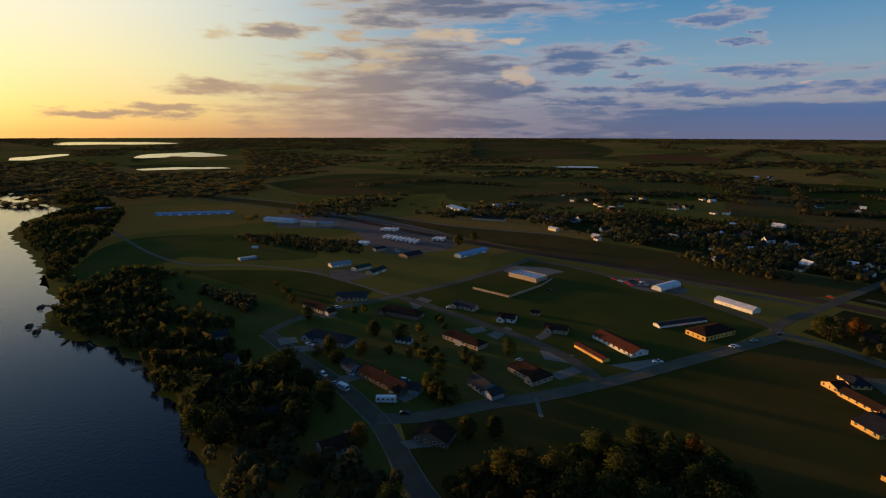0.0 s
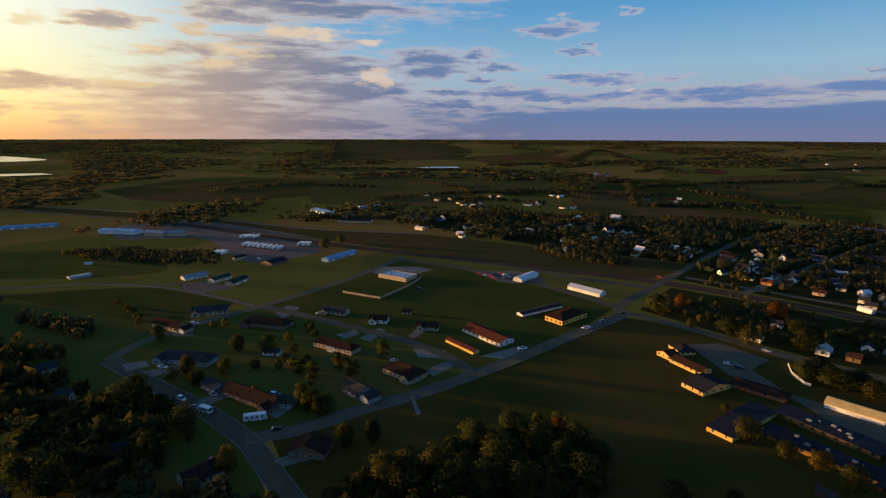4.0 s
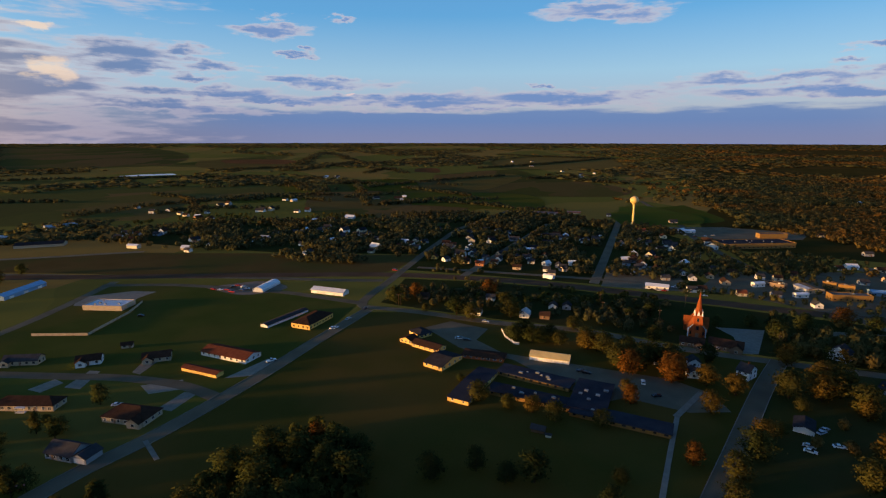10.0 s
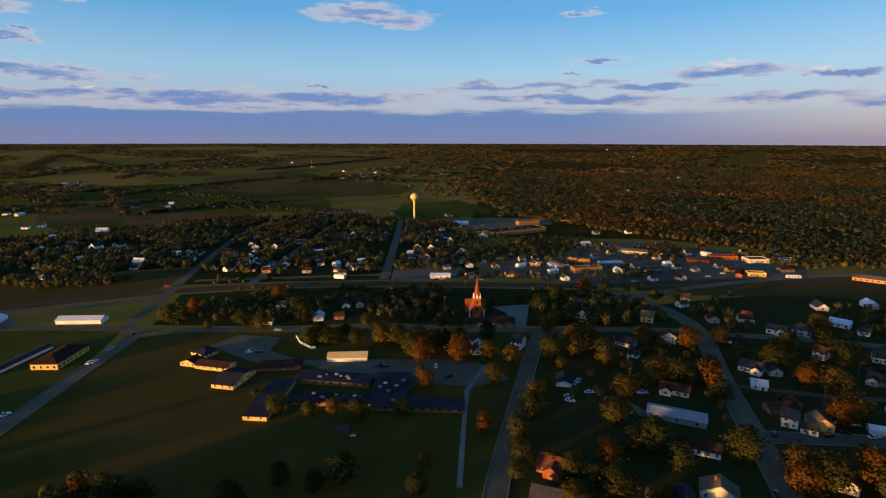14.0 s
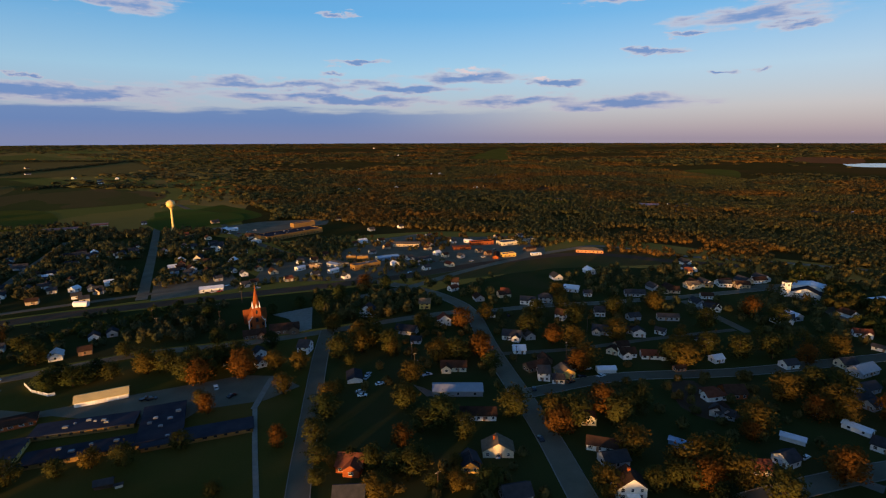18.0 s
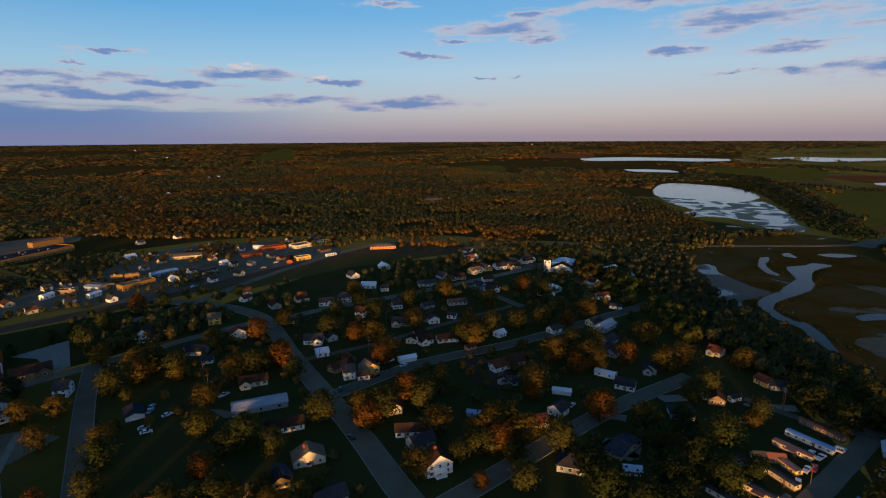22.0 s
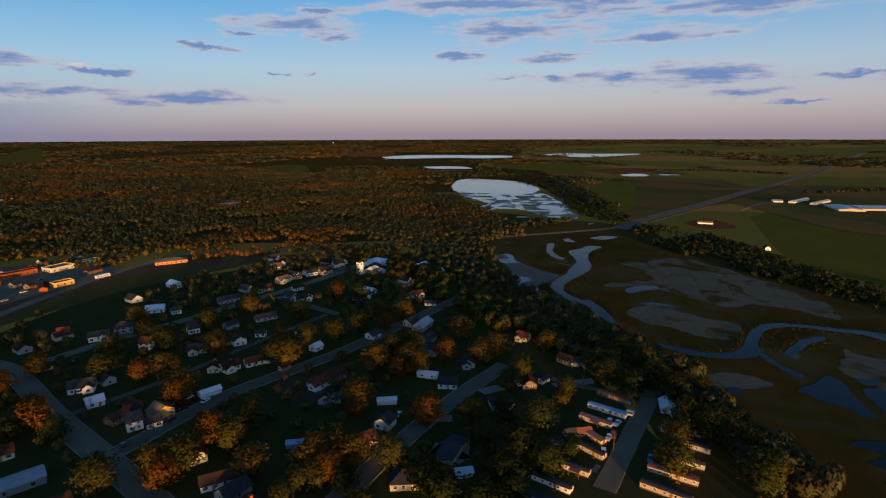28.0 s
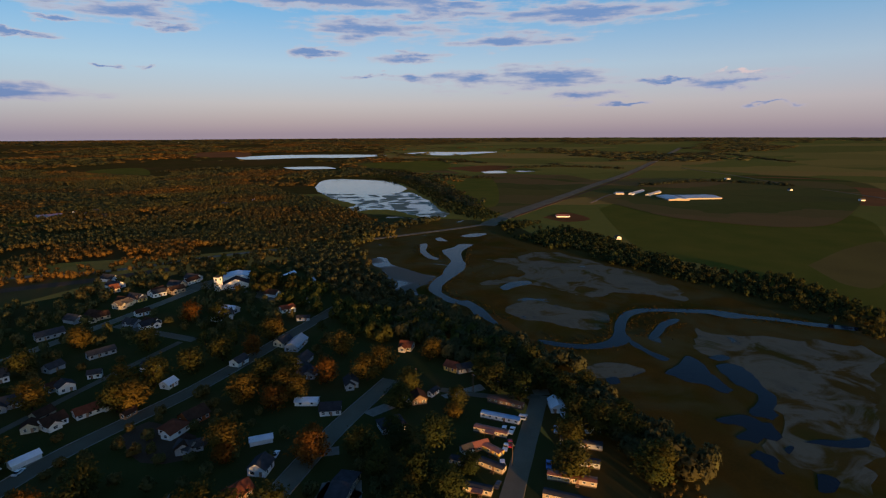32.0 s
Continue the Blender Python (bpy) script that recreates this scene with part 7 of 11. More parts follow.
house(-253.7, 688.9, 90, 7.3, 6.0, "white", "gray", fine=False, group="houses across the railway")
house(-284.4, 725.7, 90, 7.8, 6.0, "white", "gray", fine=False, group="houses across the railway")
house(-119.5, 662.3, 0, 6.5, 6.0, "white", "gray", fine=False, group="houses across the railway")
house(-105.3, 618.6, 0, 11.3, 8.5, "gray", "gray", fine=False, group="houses across the railway")
house(-72.4, 651.9, 0, 6.6, 6.0, "cream", "brown", fine=False, group="houses across the railway")
house(-60.8, 657.3, 0, 10.6, 7.9, "white", "gray", fine=False, group="houses across the railway")
house(-48.9, 652.3, 90, 7.9, 6.0, "gray", "gray", fine=False, group="houses across the railway")
house(-33.4, 647.1, 0, 7.8, 6.0, "white", "brown", fine=False, group="houses across the railway")
house(-787.2, 714.1, 0, 8.4, 6.3, "white", "gray", fine=False, group="houses across the railway")
house(-632.5, 661.7, 0, 9.1, 6.8, "cream", "brown", fine=False, group="houses across the railway")
house(-595.1, 645.5, 90, 14.0, 8.5, "orange", "brown", fine=False, group="houses across the railway")
house(-624.2, 698.0, 90, 7.4, 6.0, "white", "gray", fine=False, group="houses across the railway")
house(-555.2, 743.3, 0, 16.0, 8.5, "white", "gray", fine=False, group="houses across the railway")
house(-492.5, 755.0, 0, 9.0, 6.7, "white", "gray", fine=False, group="houses across the railway")
house(-409.1, 674.3, 0, 9.4, 7.1, "white", "metal_white", fine=False, group="houses across the railway")
house(-377.4, 721.5, 0, 14.6, 8.5, "white", "metal_white", fine=False, group="houses across the railway")
house(-540.6, 515.4, 0, 9.0, 6.7, "blue", "gray", fine=False, group="houses across the railway")
house(-566.1, 482.5, 0, 11.9, 8.5, "white", "gray", fine=False, group="houses across the railway")
house(-541.3, 478.0, 0, 7.2, 6.0, "orange", "red", fine=False, group="houses across the railway")
house(-429.8, 447.6, 0, 6.5, 6.0, "white", "gray", fine=False, group="houses across the railway")
house(-448.5, 480.6, 0, 6.5, 6.0, "white", "gray", fine=False, group="houses across the railway")
house(-453.6, 518.9, 0, 6.5, 6.0, "white", "gray", fine=False, group="houses across the railway")
house(-429.5, 480.7, 90, 6.5, 6.0, "white", "gray", fine=False, group="houses across the railway")
house(-394.6, 533.5, 0, 10.6, 8.0, "white", "metal_silver", fine=False, group="houses across the railway")
house(-331.8, 516.1, 0, 7.4, 6.0, "white", "gray", fine=False, group="houses across the railway")
house(-301.6, 478.7, 90, 10.3, 7.7, "white", "gray", fine=False, group="houses across the railway")
house(-385.2, 584.5, 0, 7.0, 6.0, "gray", "gray", fine=False, group="houses across the railway")
house(-361.3, 603.4, 90, 12.7, 8.5, "white", "gray", fine=False, group="houses across the railway")
house(-188.5, 660.5, 90, 6.9, 6.0, "blue", "gray", fine=False, group="houses across the railway")
house(-171.1, 648.8, 0, 9.4, 7.1, "white", "dark", fine=False, group="houses across the railway")
house(-160.2, 619.1, 90, 7.7, 6.0, "gray", "gray", fine=False, group="houses across the railway")
house(-153.4, 677.4, 0, 8.3, 6.3, "gray", "gray", fine=False, group="houses across the railway")
house(-89.9, 550.0, 0, 6.5, 6.0, "white", "gray", fine=False, group="houses across the railway")
house(-87.4, 523.1, 90, 8.6, 6.4, "gray", "gray", fine=False, group="houses across the railway")
house(-67.5, 657.9, 0, 6.5, 6.0, "white", "gray", fine=False, group="houses across the railway")
house(-57.9, 646.2, 0, 11.7, 8.5, "white", "gray", fine=False, group="houses across the railway")
house(-47.3, 646.3, 0, 6.5, 6.0, "white", "gray", fine=False, group="houses across the railway")
house(-25.6, 631.5, 0, 6.5, 6.0, "white", "gray", fine=False, group="houses across the railway")
house(-11.3, 642.9, 0, 7.7, 6.0, "gray", "gray", fine=False, group="houses across the railway")
house(42.6, 729.8, 0, 10.2, 7.7, "orange", "red", fine=False, group="houses across the railway")
house(46.4, 647.4, 0, 6.5, 6.0, "gray", "gray", fine=False, group="houses across the railway")
house(69.6, 640.0, 0, 14.2, 8.5, "white", "gray", fine=False, group="houses across the railway")
house(28.0, 556.9, 90, 6.5, 6.0, "orange", "red", fine=False, group="houses across the railway")
house(19.7, 529.3, 0, 7.5, 6.0, "blue", "gray", fine=False, group="houses across the railway")
house(29.3, 514.0, 0, 6.5, 6.0, "gray", "gray", fine=False, group="houses across the railway")
house(45.8, 509.3, 90, 12.4, 8.5, "brown", "brown", fine=False, group="houses across the railway")
house(61.5, 519.3, 0, 6.5, 6.0, "brown", "dark", fine=False, group="houses across the railway")
house(51.1, 715.5, 0, 7.2, 6.0, "white", "gray", fine=False, group="houses across the railway")
house(0.7, 867.4, 0, 6.9, 6.0, "white", "gray", fine=False, group="houses across the railway")
house(57.5, 614.5, 0, 6.5, 6.0, "white", "gray", fine=False, group="houses across the railway")
house(-69.4, 508.2, 0, 6.5, 6.0, "cream", "gray", fine=False, group="houses across the railway")
house(-102.9, 493.7, 0, 6.5, 6.0, "tan", "brown", fine=False, group="houses across the railway")
house(-51.0, 480.7, 0, 6.5, 6.0, "white", "gray", fine=False, group="houses across the railway")
house(-37.6, 494.3, 0, 6.5, 6.0, "gray", "gray", fine=False, group="houses across the railway")
house(-838.7, 1444.0, 20, 13.2, 8.5, "white", "gray", fine=False, group="houses across the railway")
house(-805.5, 1453.6, 20, 13.1, 8.5, "white", "gray", fine=False, group="houses across the railway")
house(-395.1, 976.1, 110, 10.4, 7.8, "white", "gray", fine=False, group="houses across the railway")
house(-409.7, 993.5, 20, 16.0, 8.5, "brown", "brown", fine=False, group="houses across the railway")
house(-308.5, 2166.1, 20, 16.0, 8.5, "white", "gray", fine=False, group="houses across the railway")
house(-90.6, 1725.9, 20, 16.0, 8.5, "white", "gray", fine=False, group="houses across the railway")
house(706.9, 779.4, 110, 14.6, 8.5, "cream", "gray", fine=False)
house(724.8, 767.3, 20, 10.5, 7.9, "cream", "gray", fine=False)
house(962.7, 955.9, 110, 10.7, 8.1, "white", "gray", fine=False)
house(700.0, 969.1, 20, 9.5, 7.1, "white", "gray", fine=False)
house(827.5, 621.5, 20, 8.1, 6.1, "white", "gray", fine=False)
house(811.0, 591.7, 20, 7.9, 6.0, "white", "gray", fine=False)
house(850.1, 601.5, 110, 8.2, 6.1, "cream", "gray", fine=False)
house(797.9, 553.8, 110, 7.6, 6.0, "white", "gray", fine=False)
house(765.3, 564.5, 20, 7.4, 6.0, "white", "gray", fine=False)
house(650.8, 248.6, 20, 9.6, 7.2, "tan", "red", fine=False)
house(1437.5, -676.9, 100, 12.4, 8.5, "white", "gray", fine=False)
house(1161.5, -672.7, 10, 7.9, 6.0, "white", "gray", fine=False)
house(991.0, -696.3, 100, 8.3, 6.2, "white", "gray", fine=False)
house(635.8, -164.3, 10, 6.5, 6.0, "white", "gray", fine=False)
house(834.1, 1160.6, 20, 11.3, 8.5, "cream", "gray", fine=False, group="houses across the railway")
house(896.5, 1186.1, 20, 11.8, 8.5, "white", "gray", fine=False, group="houses across the railway")
house(866.7, 1517.7, 20, 16.0, 8.5, "cream", "gray", fine=False, group="houses across the railway")

# ---- trailer park ----
mobile_home(267.7, -7.7, -114, 16.3, 3.3, "gray", "silver")
mobile_home(250.5, -3.5, -115, 16.8, 3.3, "brown", "rust")
mobile_home(237.3, -0.2, -110, 17.0, 3.3, "white", "blue")
mobile_home(226.6, 4.5, -111, 14.0, 3.3, "tan", "rust", porch=True)
mobile_home(203.3, 5.3, -122, 10.0, 3.3, "tan", "silver")
mobile_home(205.3, 16.0, -109, 10.0, 3.3, "gray", "silver")
mobile_home(190.3, 10.9, -107, 10.0, 3.3, "tan", "silver", porch=True)
mobile_home(196.7, -22.5, -105, 17.0, 3.3, "tan", "rust")
mobile_home(218.7, -30.5, -105, 16.3, 3.3, "gray", "silver")
mobile_home(186.0, -19.1, -109, 16.6, 3.3, "tan", "silver")
mobile_home(206.3, -29.6, -104, 10.0, 3.3, "gray", "silver")
mobile_home(179.9, 18.7, -109, 14.5, 3.3, "white", "silver")
mobile_home(170.1, 22.4, -101, 13.7, 3.3, "white", "silver")
mobile_home(213.6, 5.1, -132, 10.0, 3.3, "yellow", "rust")
house(231.1, -37.4, -88, 6.0, 7.0, "white", "gray", h=2.8)
house(247.8, -25.9, -88, 6.0, 8.8, "white", "metal_white", name="garage", h=2.6)
house(214.2, 13.9, -58, 6.0, 3.5, "white", "gray", name="shed", h=2.2)
house(216.2, 9.3, -63, 6.0, 3.5, "orange", "metal_rust", name="shed", h=2.2)

# ---- vehicles ----
car(-244.0, 68.7, 10, "white", "van")
car(-231.6, 70.6, 10, "silver", "sedan")
car(-238.2, 80.9, 20, "silver", "sedan")
car(-286.4, 73.2, 30, "white", "pickup")
car(-342.5, 108.9, 70, "white", "van")
car(-190.1, 88.4, 70, "black", "sedan")
car(-185.6, 61.7, 30, "red", "pickup")
car(-185.2, 64.4, 30, "black", "sedan")
car(-304.6, 177.9, 70, "white", "sedan")
car(-82.4, 293.3, 10, "white", "sedan")
car(-80.6, 294.1, 10, "black", "sedan")
car(-76.8, 292.4, 10, "black", "sedan")
car(-8.0, 268.1, 0, "black", "pickup")
car(-5.5, 266.7, 0, "black", "sedan")
car(22.1, 263.9, 90, "white", "van")
car(27.5, 251.0, 30, "black", "sedan")
car(-164.9, 286.0, 80, "white", "sedan")
car(-163.2, 286.8, 80, "white", "sedan")
car(-163.6, 304.8, 80, "silver", "sedan")
car(-162.3, 328.9, 80, "black", "sedan")
car(81.3, 220.0, -20, "white", "sedan")
car(82.1, 224.1, -20, "silver", "sedan")
car(93.5, 227.2, 0, "white", "sedan")
car(92.5, 240.2, 40, "silver", "sedan")
car(90.5, 237.0, 40, "silver", "sedan")
car(118.5, 224.2, 0, "silver", "pickup")
car(130.4, 148.8, 73, "black", "sedan")
car(195.6, 178.2, 0, "white", "sedan")
car(177.2, 180.9, 0, "black", "sedan")
car(228.0, -4.2, -20, "white", "pickup")
car(205.9, 1.3, 0, "white", "sedan")
car(193.4, 3.9, -20, "black", "sedan")
car(239.1, -9.2, -20, "white", "sedan")
car(238.8, -10.7, -20, "white", "sedan")
car(240.6, -27.8, 10, "white", "van")
car(229.3, -22.6, -10, "silver", "pickup")
car(205.2, -15.7, -10, "blue", "pickup")
car(209.2, 87.9, 0, "white", "sedan")
car(218.6, -2.7, 0, "red", "pickup")
car(206.2, 421.1, 20, "white", "sedan")
car(225.9, 442.6, 20, "silver", "sedan")
car(231.4, 439.0, 0, "white", "sedan")
car(246.1, 448.4, 0, "red", "sedan")
car(254.0, 444.7, 0, "silver", "sedan")
car(212.0, 444.4, 40, "white", "sedan")
car(279.7, 430.3, 0, "silver", "sedan")
car(299.9, 439.5, 0, "white", "sedan")
car(330.3, 462.9, 0, "black", "sedan")
car(94.5, 720.8, 0, "white", "sedan")
car(105.5, 716.2, 0, "red", "sedan")
car(118.0, 721.1, 0, "silver", "sedan")
car(128.2, 730.8, 0, "white", "sedan")
car(38.2, 443.0, 0, "black", "sedan")
car(42.1, 443.0, 0, "silver", "sedan")
car(47.0, 443.1, 0, "red", "sedan")
car(56.0, 456.6, 0, "white", "pickup")
car(75.6, 437.7, 0, "white", "sedan")
car(-300.8, 336.0, 0, "red", "sedan")
car(-294.3, 336.2, 20, "white", "sedan")
car(-289.2, 337.8, 0, "red", "pickup")
car(-290.3, 346.7, 40, "black", "sedan")
car(-290.0, 351.9, 10, "red", "sedan")
car(-281.7, 334.2, 0, "red", "pickup")
car(-283.1, 349.8, 80, "white", "sedan")
car(-276.4, 345.4, 20, "silver", "van")
car(-277.9, 341.8, 0, "blue", "sedan")
car(-487.1, 220.7, 20, "white", "van")
car(-185.5, 439.4, 0, "red", "van")
car(-73.6, 327.9, 0, "silver", "sedan")
car(215.9, -0.7, -15, "white", "pickup")
car(229.6, -1.1, -15, "white", "sedan")
MOTORHOME = (-203.3, 85.5)
CAMPER = (-224.4, 72.4)
COACH = (352.2, 418.9)
house(96.5, 530.0, 9, 6.5, 6.0, "tan", "gray", fine=False, name="shop", group="shops of the town centre")
house(127.5, 538.3, 9, 6.5, 6.0, "brown", "brown", fine=False, name="shop", group="shops of the town centre")
house(130.0, 510.0, 9, 6.5, 6.0, "white", "gray", fine=False, name="shop", group="shops of the town centre")
house(143.5, 510.2, 9, 6.5, 6.0, "cream", "brown", fine=False, name="shop", group="shops of the town centre")
house(208.5, 515.7, 9, 6.7, 6.0, "gray", "gray", fine=False, name="shop", group="shops of the town centre")
house(232.0, 531.3, 9, 6.5, 6.0, "tan", "brown", fine=False, name="shop", group="shops of the town centre")
house(265.0, 474.8, 9, 6.6, 6.0, "white", "metal_white", fine=False, name="shop", group="shops of the town centre")
house(267.6, 462.3, 9, 6.5, 6.0, "cream", "brown", fine=False, name="shop", group="shops of the town centre")
house(279.6, 450.6, 99, 6.5, 6.0, "gray", "gray", fine=False, name="shop", group="shops of the town centre")
house(309.8, 462.7, 9, 6.5, 6.0, "tan", "gray", fine=False, name="shop", group="shops of the town centre")
house(310.7, 447.0, 9, 6.5, 6.0, "brown", "brown", fine=False, name="shop", group="shops of the town centre")
house(230.4, 470.3, 9, 6.5, 6.0, "white", "gray", fine=False, name="shop", group="shops of the town centre")
house(278.6, 516.3, 99, 6.5, 6.0, "cream", "red", fine=False, name="shop", group="shops of the town centre")
house(403.4, 512.5, 9, 7.8, 6.0, "white", "gray", fine=False, name="shop", group="shops of the town centre")
house(376.3, 522.2, 9, 6.5, 6.0, "tan", "brown", fine=False, name="shop", group="shops of the town centre")
house(128.3, 453.3, 9, 6.5, 6.0, "gray", "gray", fine=False, name="shop", group="shops of the town centre")
house(149.2, 432.9, 99, 6.5, 6.0, "white", "gray", fine=False, name="shop", group="shops of the town centre")
house(160.7, 530.6, 9, 6.5, 6.0, "brown", "brown", fine=False, name="shop", group="shops of the town centre")
house(312.8, 521.7, 9, 6.5, 6.0, "white", "gray", fine=False, name="shop", group="shops of the town centre")
house(208.6, 567.5, 9, 6.5, 6.0, "tan", "brown", fine=False, name="shop", group="shops of the town centre")
house(67.1, 504.6, 99, 6.5, 6.0, "white", "gray", fine=False, name="shop", group="shops of the town centre")
house(88.5, 500.1, 99, 6.5, 6.0, "tan", "brown", fine=False, name="shop", group="shops of the town centre")
house(50.9, 481.6, 9, 6.5, 6.0, "gray", "gray", fine=False, name="shop", group="shops of the town centre")
house(206.3, 453.9, 99, 6.5, 6.0, "white", "metal_white", fine=False, name="shop", group="shops of the town centre")
house(225.3, 424.7, 9, 6.5, 6.0, "white", "gray", fine=False, name="shop", group="shops of the town centre")
DOCKS, BOATS = [], []
DOCKS.append((-299.3, -4.7, -83, 12.5))
DOCKS.append((-177.1, 21.8, -55, 13.3))
DOCKS.append((-191.5, 10.9, -90, 3.5))
DOCKS.append((-436.7, -59.3, -135, 22.1))
DOCKS.append((-391.3, -57.1, -119, 15.6))
DOCKS.append((-365.1, -48.6, -21, 10.4))
BOATS.append((-388.5, -67.9))
BOATS.append((-402.8, -73.6))
BOATS.append((-444.4, -73.1))

# ---- trees that stand alone or in rows ----
tree(-192.9, 108.4, 11.5, "leaf_olive", "tall", 1500)
tree(-201.9, 107.2, 10.8, "leaf_green", "round", 1500)
tree(-217.4, 165.0, 4.2, "leaf_green", "round", 1500)
tree(-280.5, 111.4, 11.5, "leaf_green", "round", 1500)
tree(-266.4, 122.4, 9.0, "leaf_green", "round", 1500)
tree(-159.2, 101.7, 11.2, "leaf_olive", "round", 1500)
tree(-155.2, 111.6, 7.6, "leaf_green", "tall", 1500)
tree(-84.9, 132.2, 11.5, "leaf_olive", "round", 1500)
tree(-92.5, 126.3, 11.5, "leaf_green", "round", 1500)
tree(-90.6, 148.2, 11.5, "leaf_green", "round", 1500)
tree(-103.3, 151.9, 11.5, "leaf_green", "round", 1500)
tree(-92.9, 160.0, 11.5, "leaf_green", "round", 1500)
tree(-108.7, 134.2, 11.5, "leaf_green", "round", 1500)
tree(-114.1, 121.7, 11.5, "leaf_olive", "round", 1500)
tree(-119.8, 113.4, 11.5, "leaf_olive", "round", 1500)
tree(-123.2, 103.3, 11.5, "leaf_olive", "round", 1500)
tree(-128.8, 98.3, 11.5, "leaf_olive", "round", 1500)
tree(-122.3, 137.1, 11.0, "leaf_green", "round", 1500)
tree(-116.7, 151.3, 11.5, "leaf_green", "round", 1500)
tree(-104.5, 165.9, 11.5, "leaf_orange", "round", 1500)
tree(-80.7, 147.6, 11.5, "leaf_green", "round", 1500)
tree(-84.1, 162.1, 9.1, "leaf_green", "round", 1500)
tree(-101.6, 119.3, 11.5, "leaf_green", "round", 1500)
tree(-109.1, 110.7, 11.5, "leaf_green", "round", 1500)
tree(-269.2, 80.8, 7.6, "leaf_olive", "round", 1500)
tree(-259.4, 95.6, 6.4, "leaf_olive", "round", 1500)
tree(-254.3, 79.0, 6.2, "leaf_olive", "round", 1500)
tree(-327.6, 83.8, 6.4, "leaf_dark", "round", 1500)
tree(-218.6, 49.1, 8.5, "leaf_olive", "round", 1500)
tree(-215.0, 60.7, 9.5, "leaf_olive", "round", 1500)
tree(-251.0, 47.2, 11.5, "leaf_green", "round", 1500)
tree(-255.7, 54.1, 11.5, "leaf_dark", "round", 1500)
tree(-232.1, 56.8, 9.5, "leaf_dark", "round", 1500)
tree(-175.5, 62.1, 9.3, "leaf_gold", "round", 1500)
tree(-482.9, 293.1, 10.6, "leaf_olive", "round", 1500)
tree(-498.6, 323.3, 8.6, "leaf_green", "round", 1500)
tree(-52.6, 221.1, 8.6, "leaf_olive", "round", 1500)
tree(-66.0, 238.8, 3.5, "leaf_green", "round", 1500)
tree(-37.6, 218.1, 6.3, "leaf_olive", "round", 1500)
tree(-27.0, 218.2, 7.1, "leaf_gold", "round", 1500)
tree(-15.9, 213.3, 8.2, "leaf_olive", "round", 1500)
tree(3.3, 214.8, 7.0, "leaf_olive", "round", 1500)
tree(36.3, 196.8, 8.8, "leaf_orange", "round", 1500)
tree(10.4, 177.5, 5.4, "leaf_olive", "round", 1500)
tree(-40.4, 169.0, 9.7, "leaf_dark", "round", 1500)
tree(-19.0, 169.1, 10.4, "leaf_dark", "round", 1500)
tree(7.0, 160.0, 8.3, "leaf_dark", "round", 1500)
tree(-54.9, 159.8, 8.6, "leaf_dark", "round", 1500)
tree(-28.7, 165.9, 6.9, "leaf_dark", "round", 1500)
tree(15.5, 239.2, 6.6, "leaf_orange", "round", 1500)
tree(2.0, 297.2, 11.3, "leaf_olive", "round", 1500)
tree(15.9, 272.7, 11.5, "leaf_orange", "round", 1500)
tree(9.9, 280.5, 11.5, "leaf_olive", "round", 1500)
tree(35.8, 269.1, 11.5, "leaf_orange", "round", 1500)
tree(-8.3, 306.3, 10.5, "leaf_olive", "round", 1500)
tree(28.3, 288.7, 11.1, "leaf_olive", "round", 1500)
tree(-49.3, 301.4, 9.3, "leaf_green", "round", 1500)
tree(-44.8, 306.1, 10.5, "leaf_dark", "round", 1500)
tree(-39.0, 301.5, 9.2, "leaf_green", "round", 1500)
tree(-33.9, 301.5, 9.2, "leaf_green", "round", 1500)
tree(-29.2, 306.2, 9.3, "leaf_dark", "round", 1500)
tree(-66.3, 360.5, 10.9, "leaf_olive", "round", 1500)
tree(-59.3, 342.4, 11.5, "leaf_olive", "round", 1500)
tree(-146.1, 347.7, 11.5, "leaf_green", "round", 1500)
tree(-137.1, 366.5, 10.1, "leaf_orange", "round", 1500)
tree(-118.9, 336.3, 5.3, "leaf_olive", "round", 1500)
tree(-96.2, 336.5, 11.5, "leaf_dark", "round", 1500)
tree(-83.6, 331.0, 10.2, "leaf_olive", "round", 1500)
tree(-83.9, 387.6, 11.5, "leaf_orange", "round", 1500)
tree(102.4, 349.3, 11.5, "leaf_green", "round", 1500)
tree(122.0, 368.2, 11.5, "leaf_green", "round", 1500)
tree(150.2, 389.2, 11.5, "leaf_orange", "round", 1500)
tree(161.9, 375.2, 11.5, "leaf_green", "round", 1500)
tree(21.9, 286.6, 11, "leaf_olive", "round", 1500)
tree(16.8, 291.2, 11, "leaf_gold", "round", 1500)
tree(15.0, 299.4, 10, "leaf_green", "round", 1500)
tree(31.0, 324.0, 9, "leaf_olive", "round", 1500)
tree(32.2, 373.9, 9, "leaf_dark", "round", 1500)
tree(18.4, 363.0, 7, "leaf_green", "round", 1500)
tree(71.0, 363.4, 7, "leaf_green", "round", 1500)
tree(92.6, 371.0, 7, "leaf_green", "round", 1500)
tree(104.6, 368.9, 8, "leaf_dark", "round", 1500)
tree(13.9, 247.9, 7, "leaf_gold", "round", 1500)
tree(-6.6, 299.4, 10, "leaf_gold", "round", 1500)
tree(15.3, 286.1, 10, "leaf_gold", "round", 1500)
tree(19.8, 277.5, 11, "leaf_olive", "round", 1500)
tree(-23.0, 302.2, 8, "leaf_olive", "round", 1500)
tree(-16.5, 331.2, 8, "leaf_olive", "round", 1500)
tree(214.6, 365.3, 8, "leaf_green", "round", 1500)
tree(37.1, 274.5, 12.2, "leaf_orange", "round", 1500)
tree(36.5, 288.5, 11.8, "leaf_olive", "round", 1500)
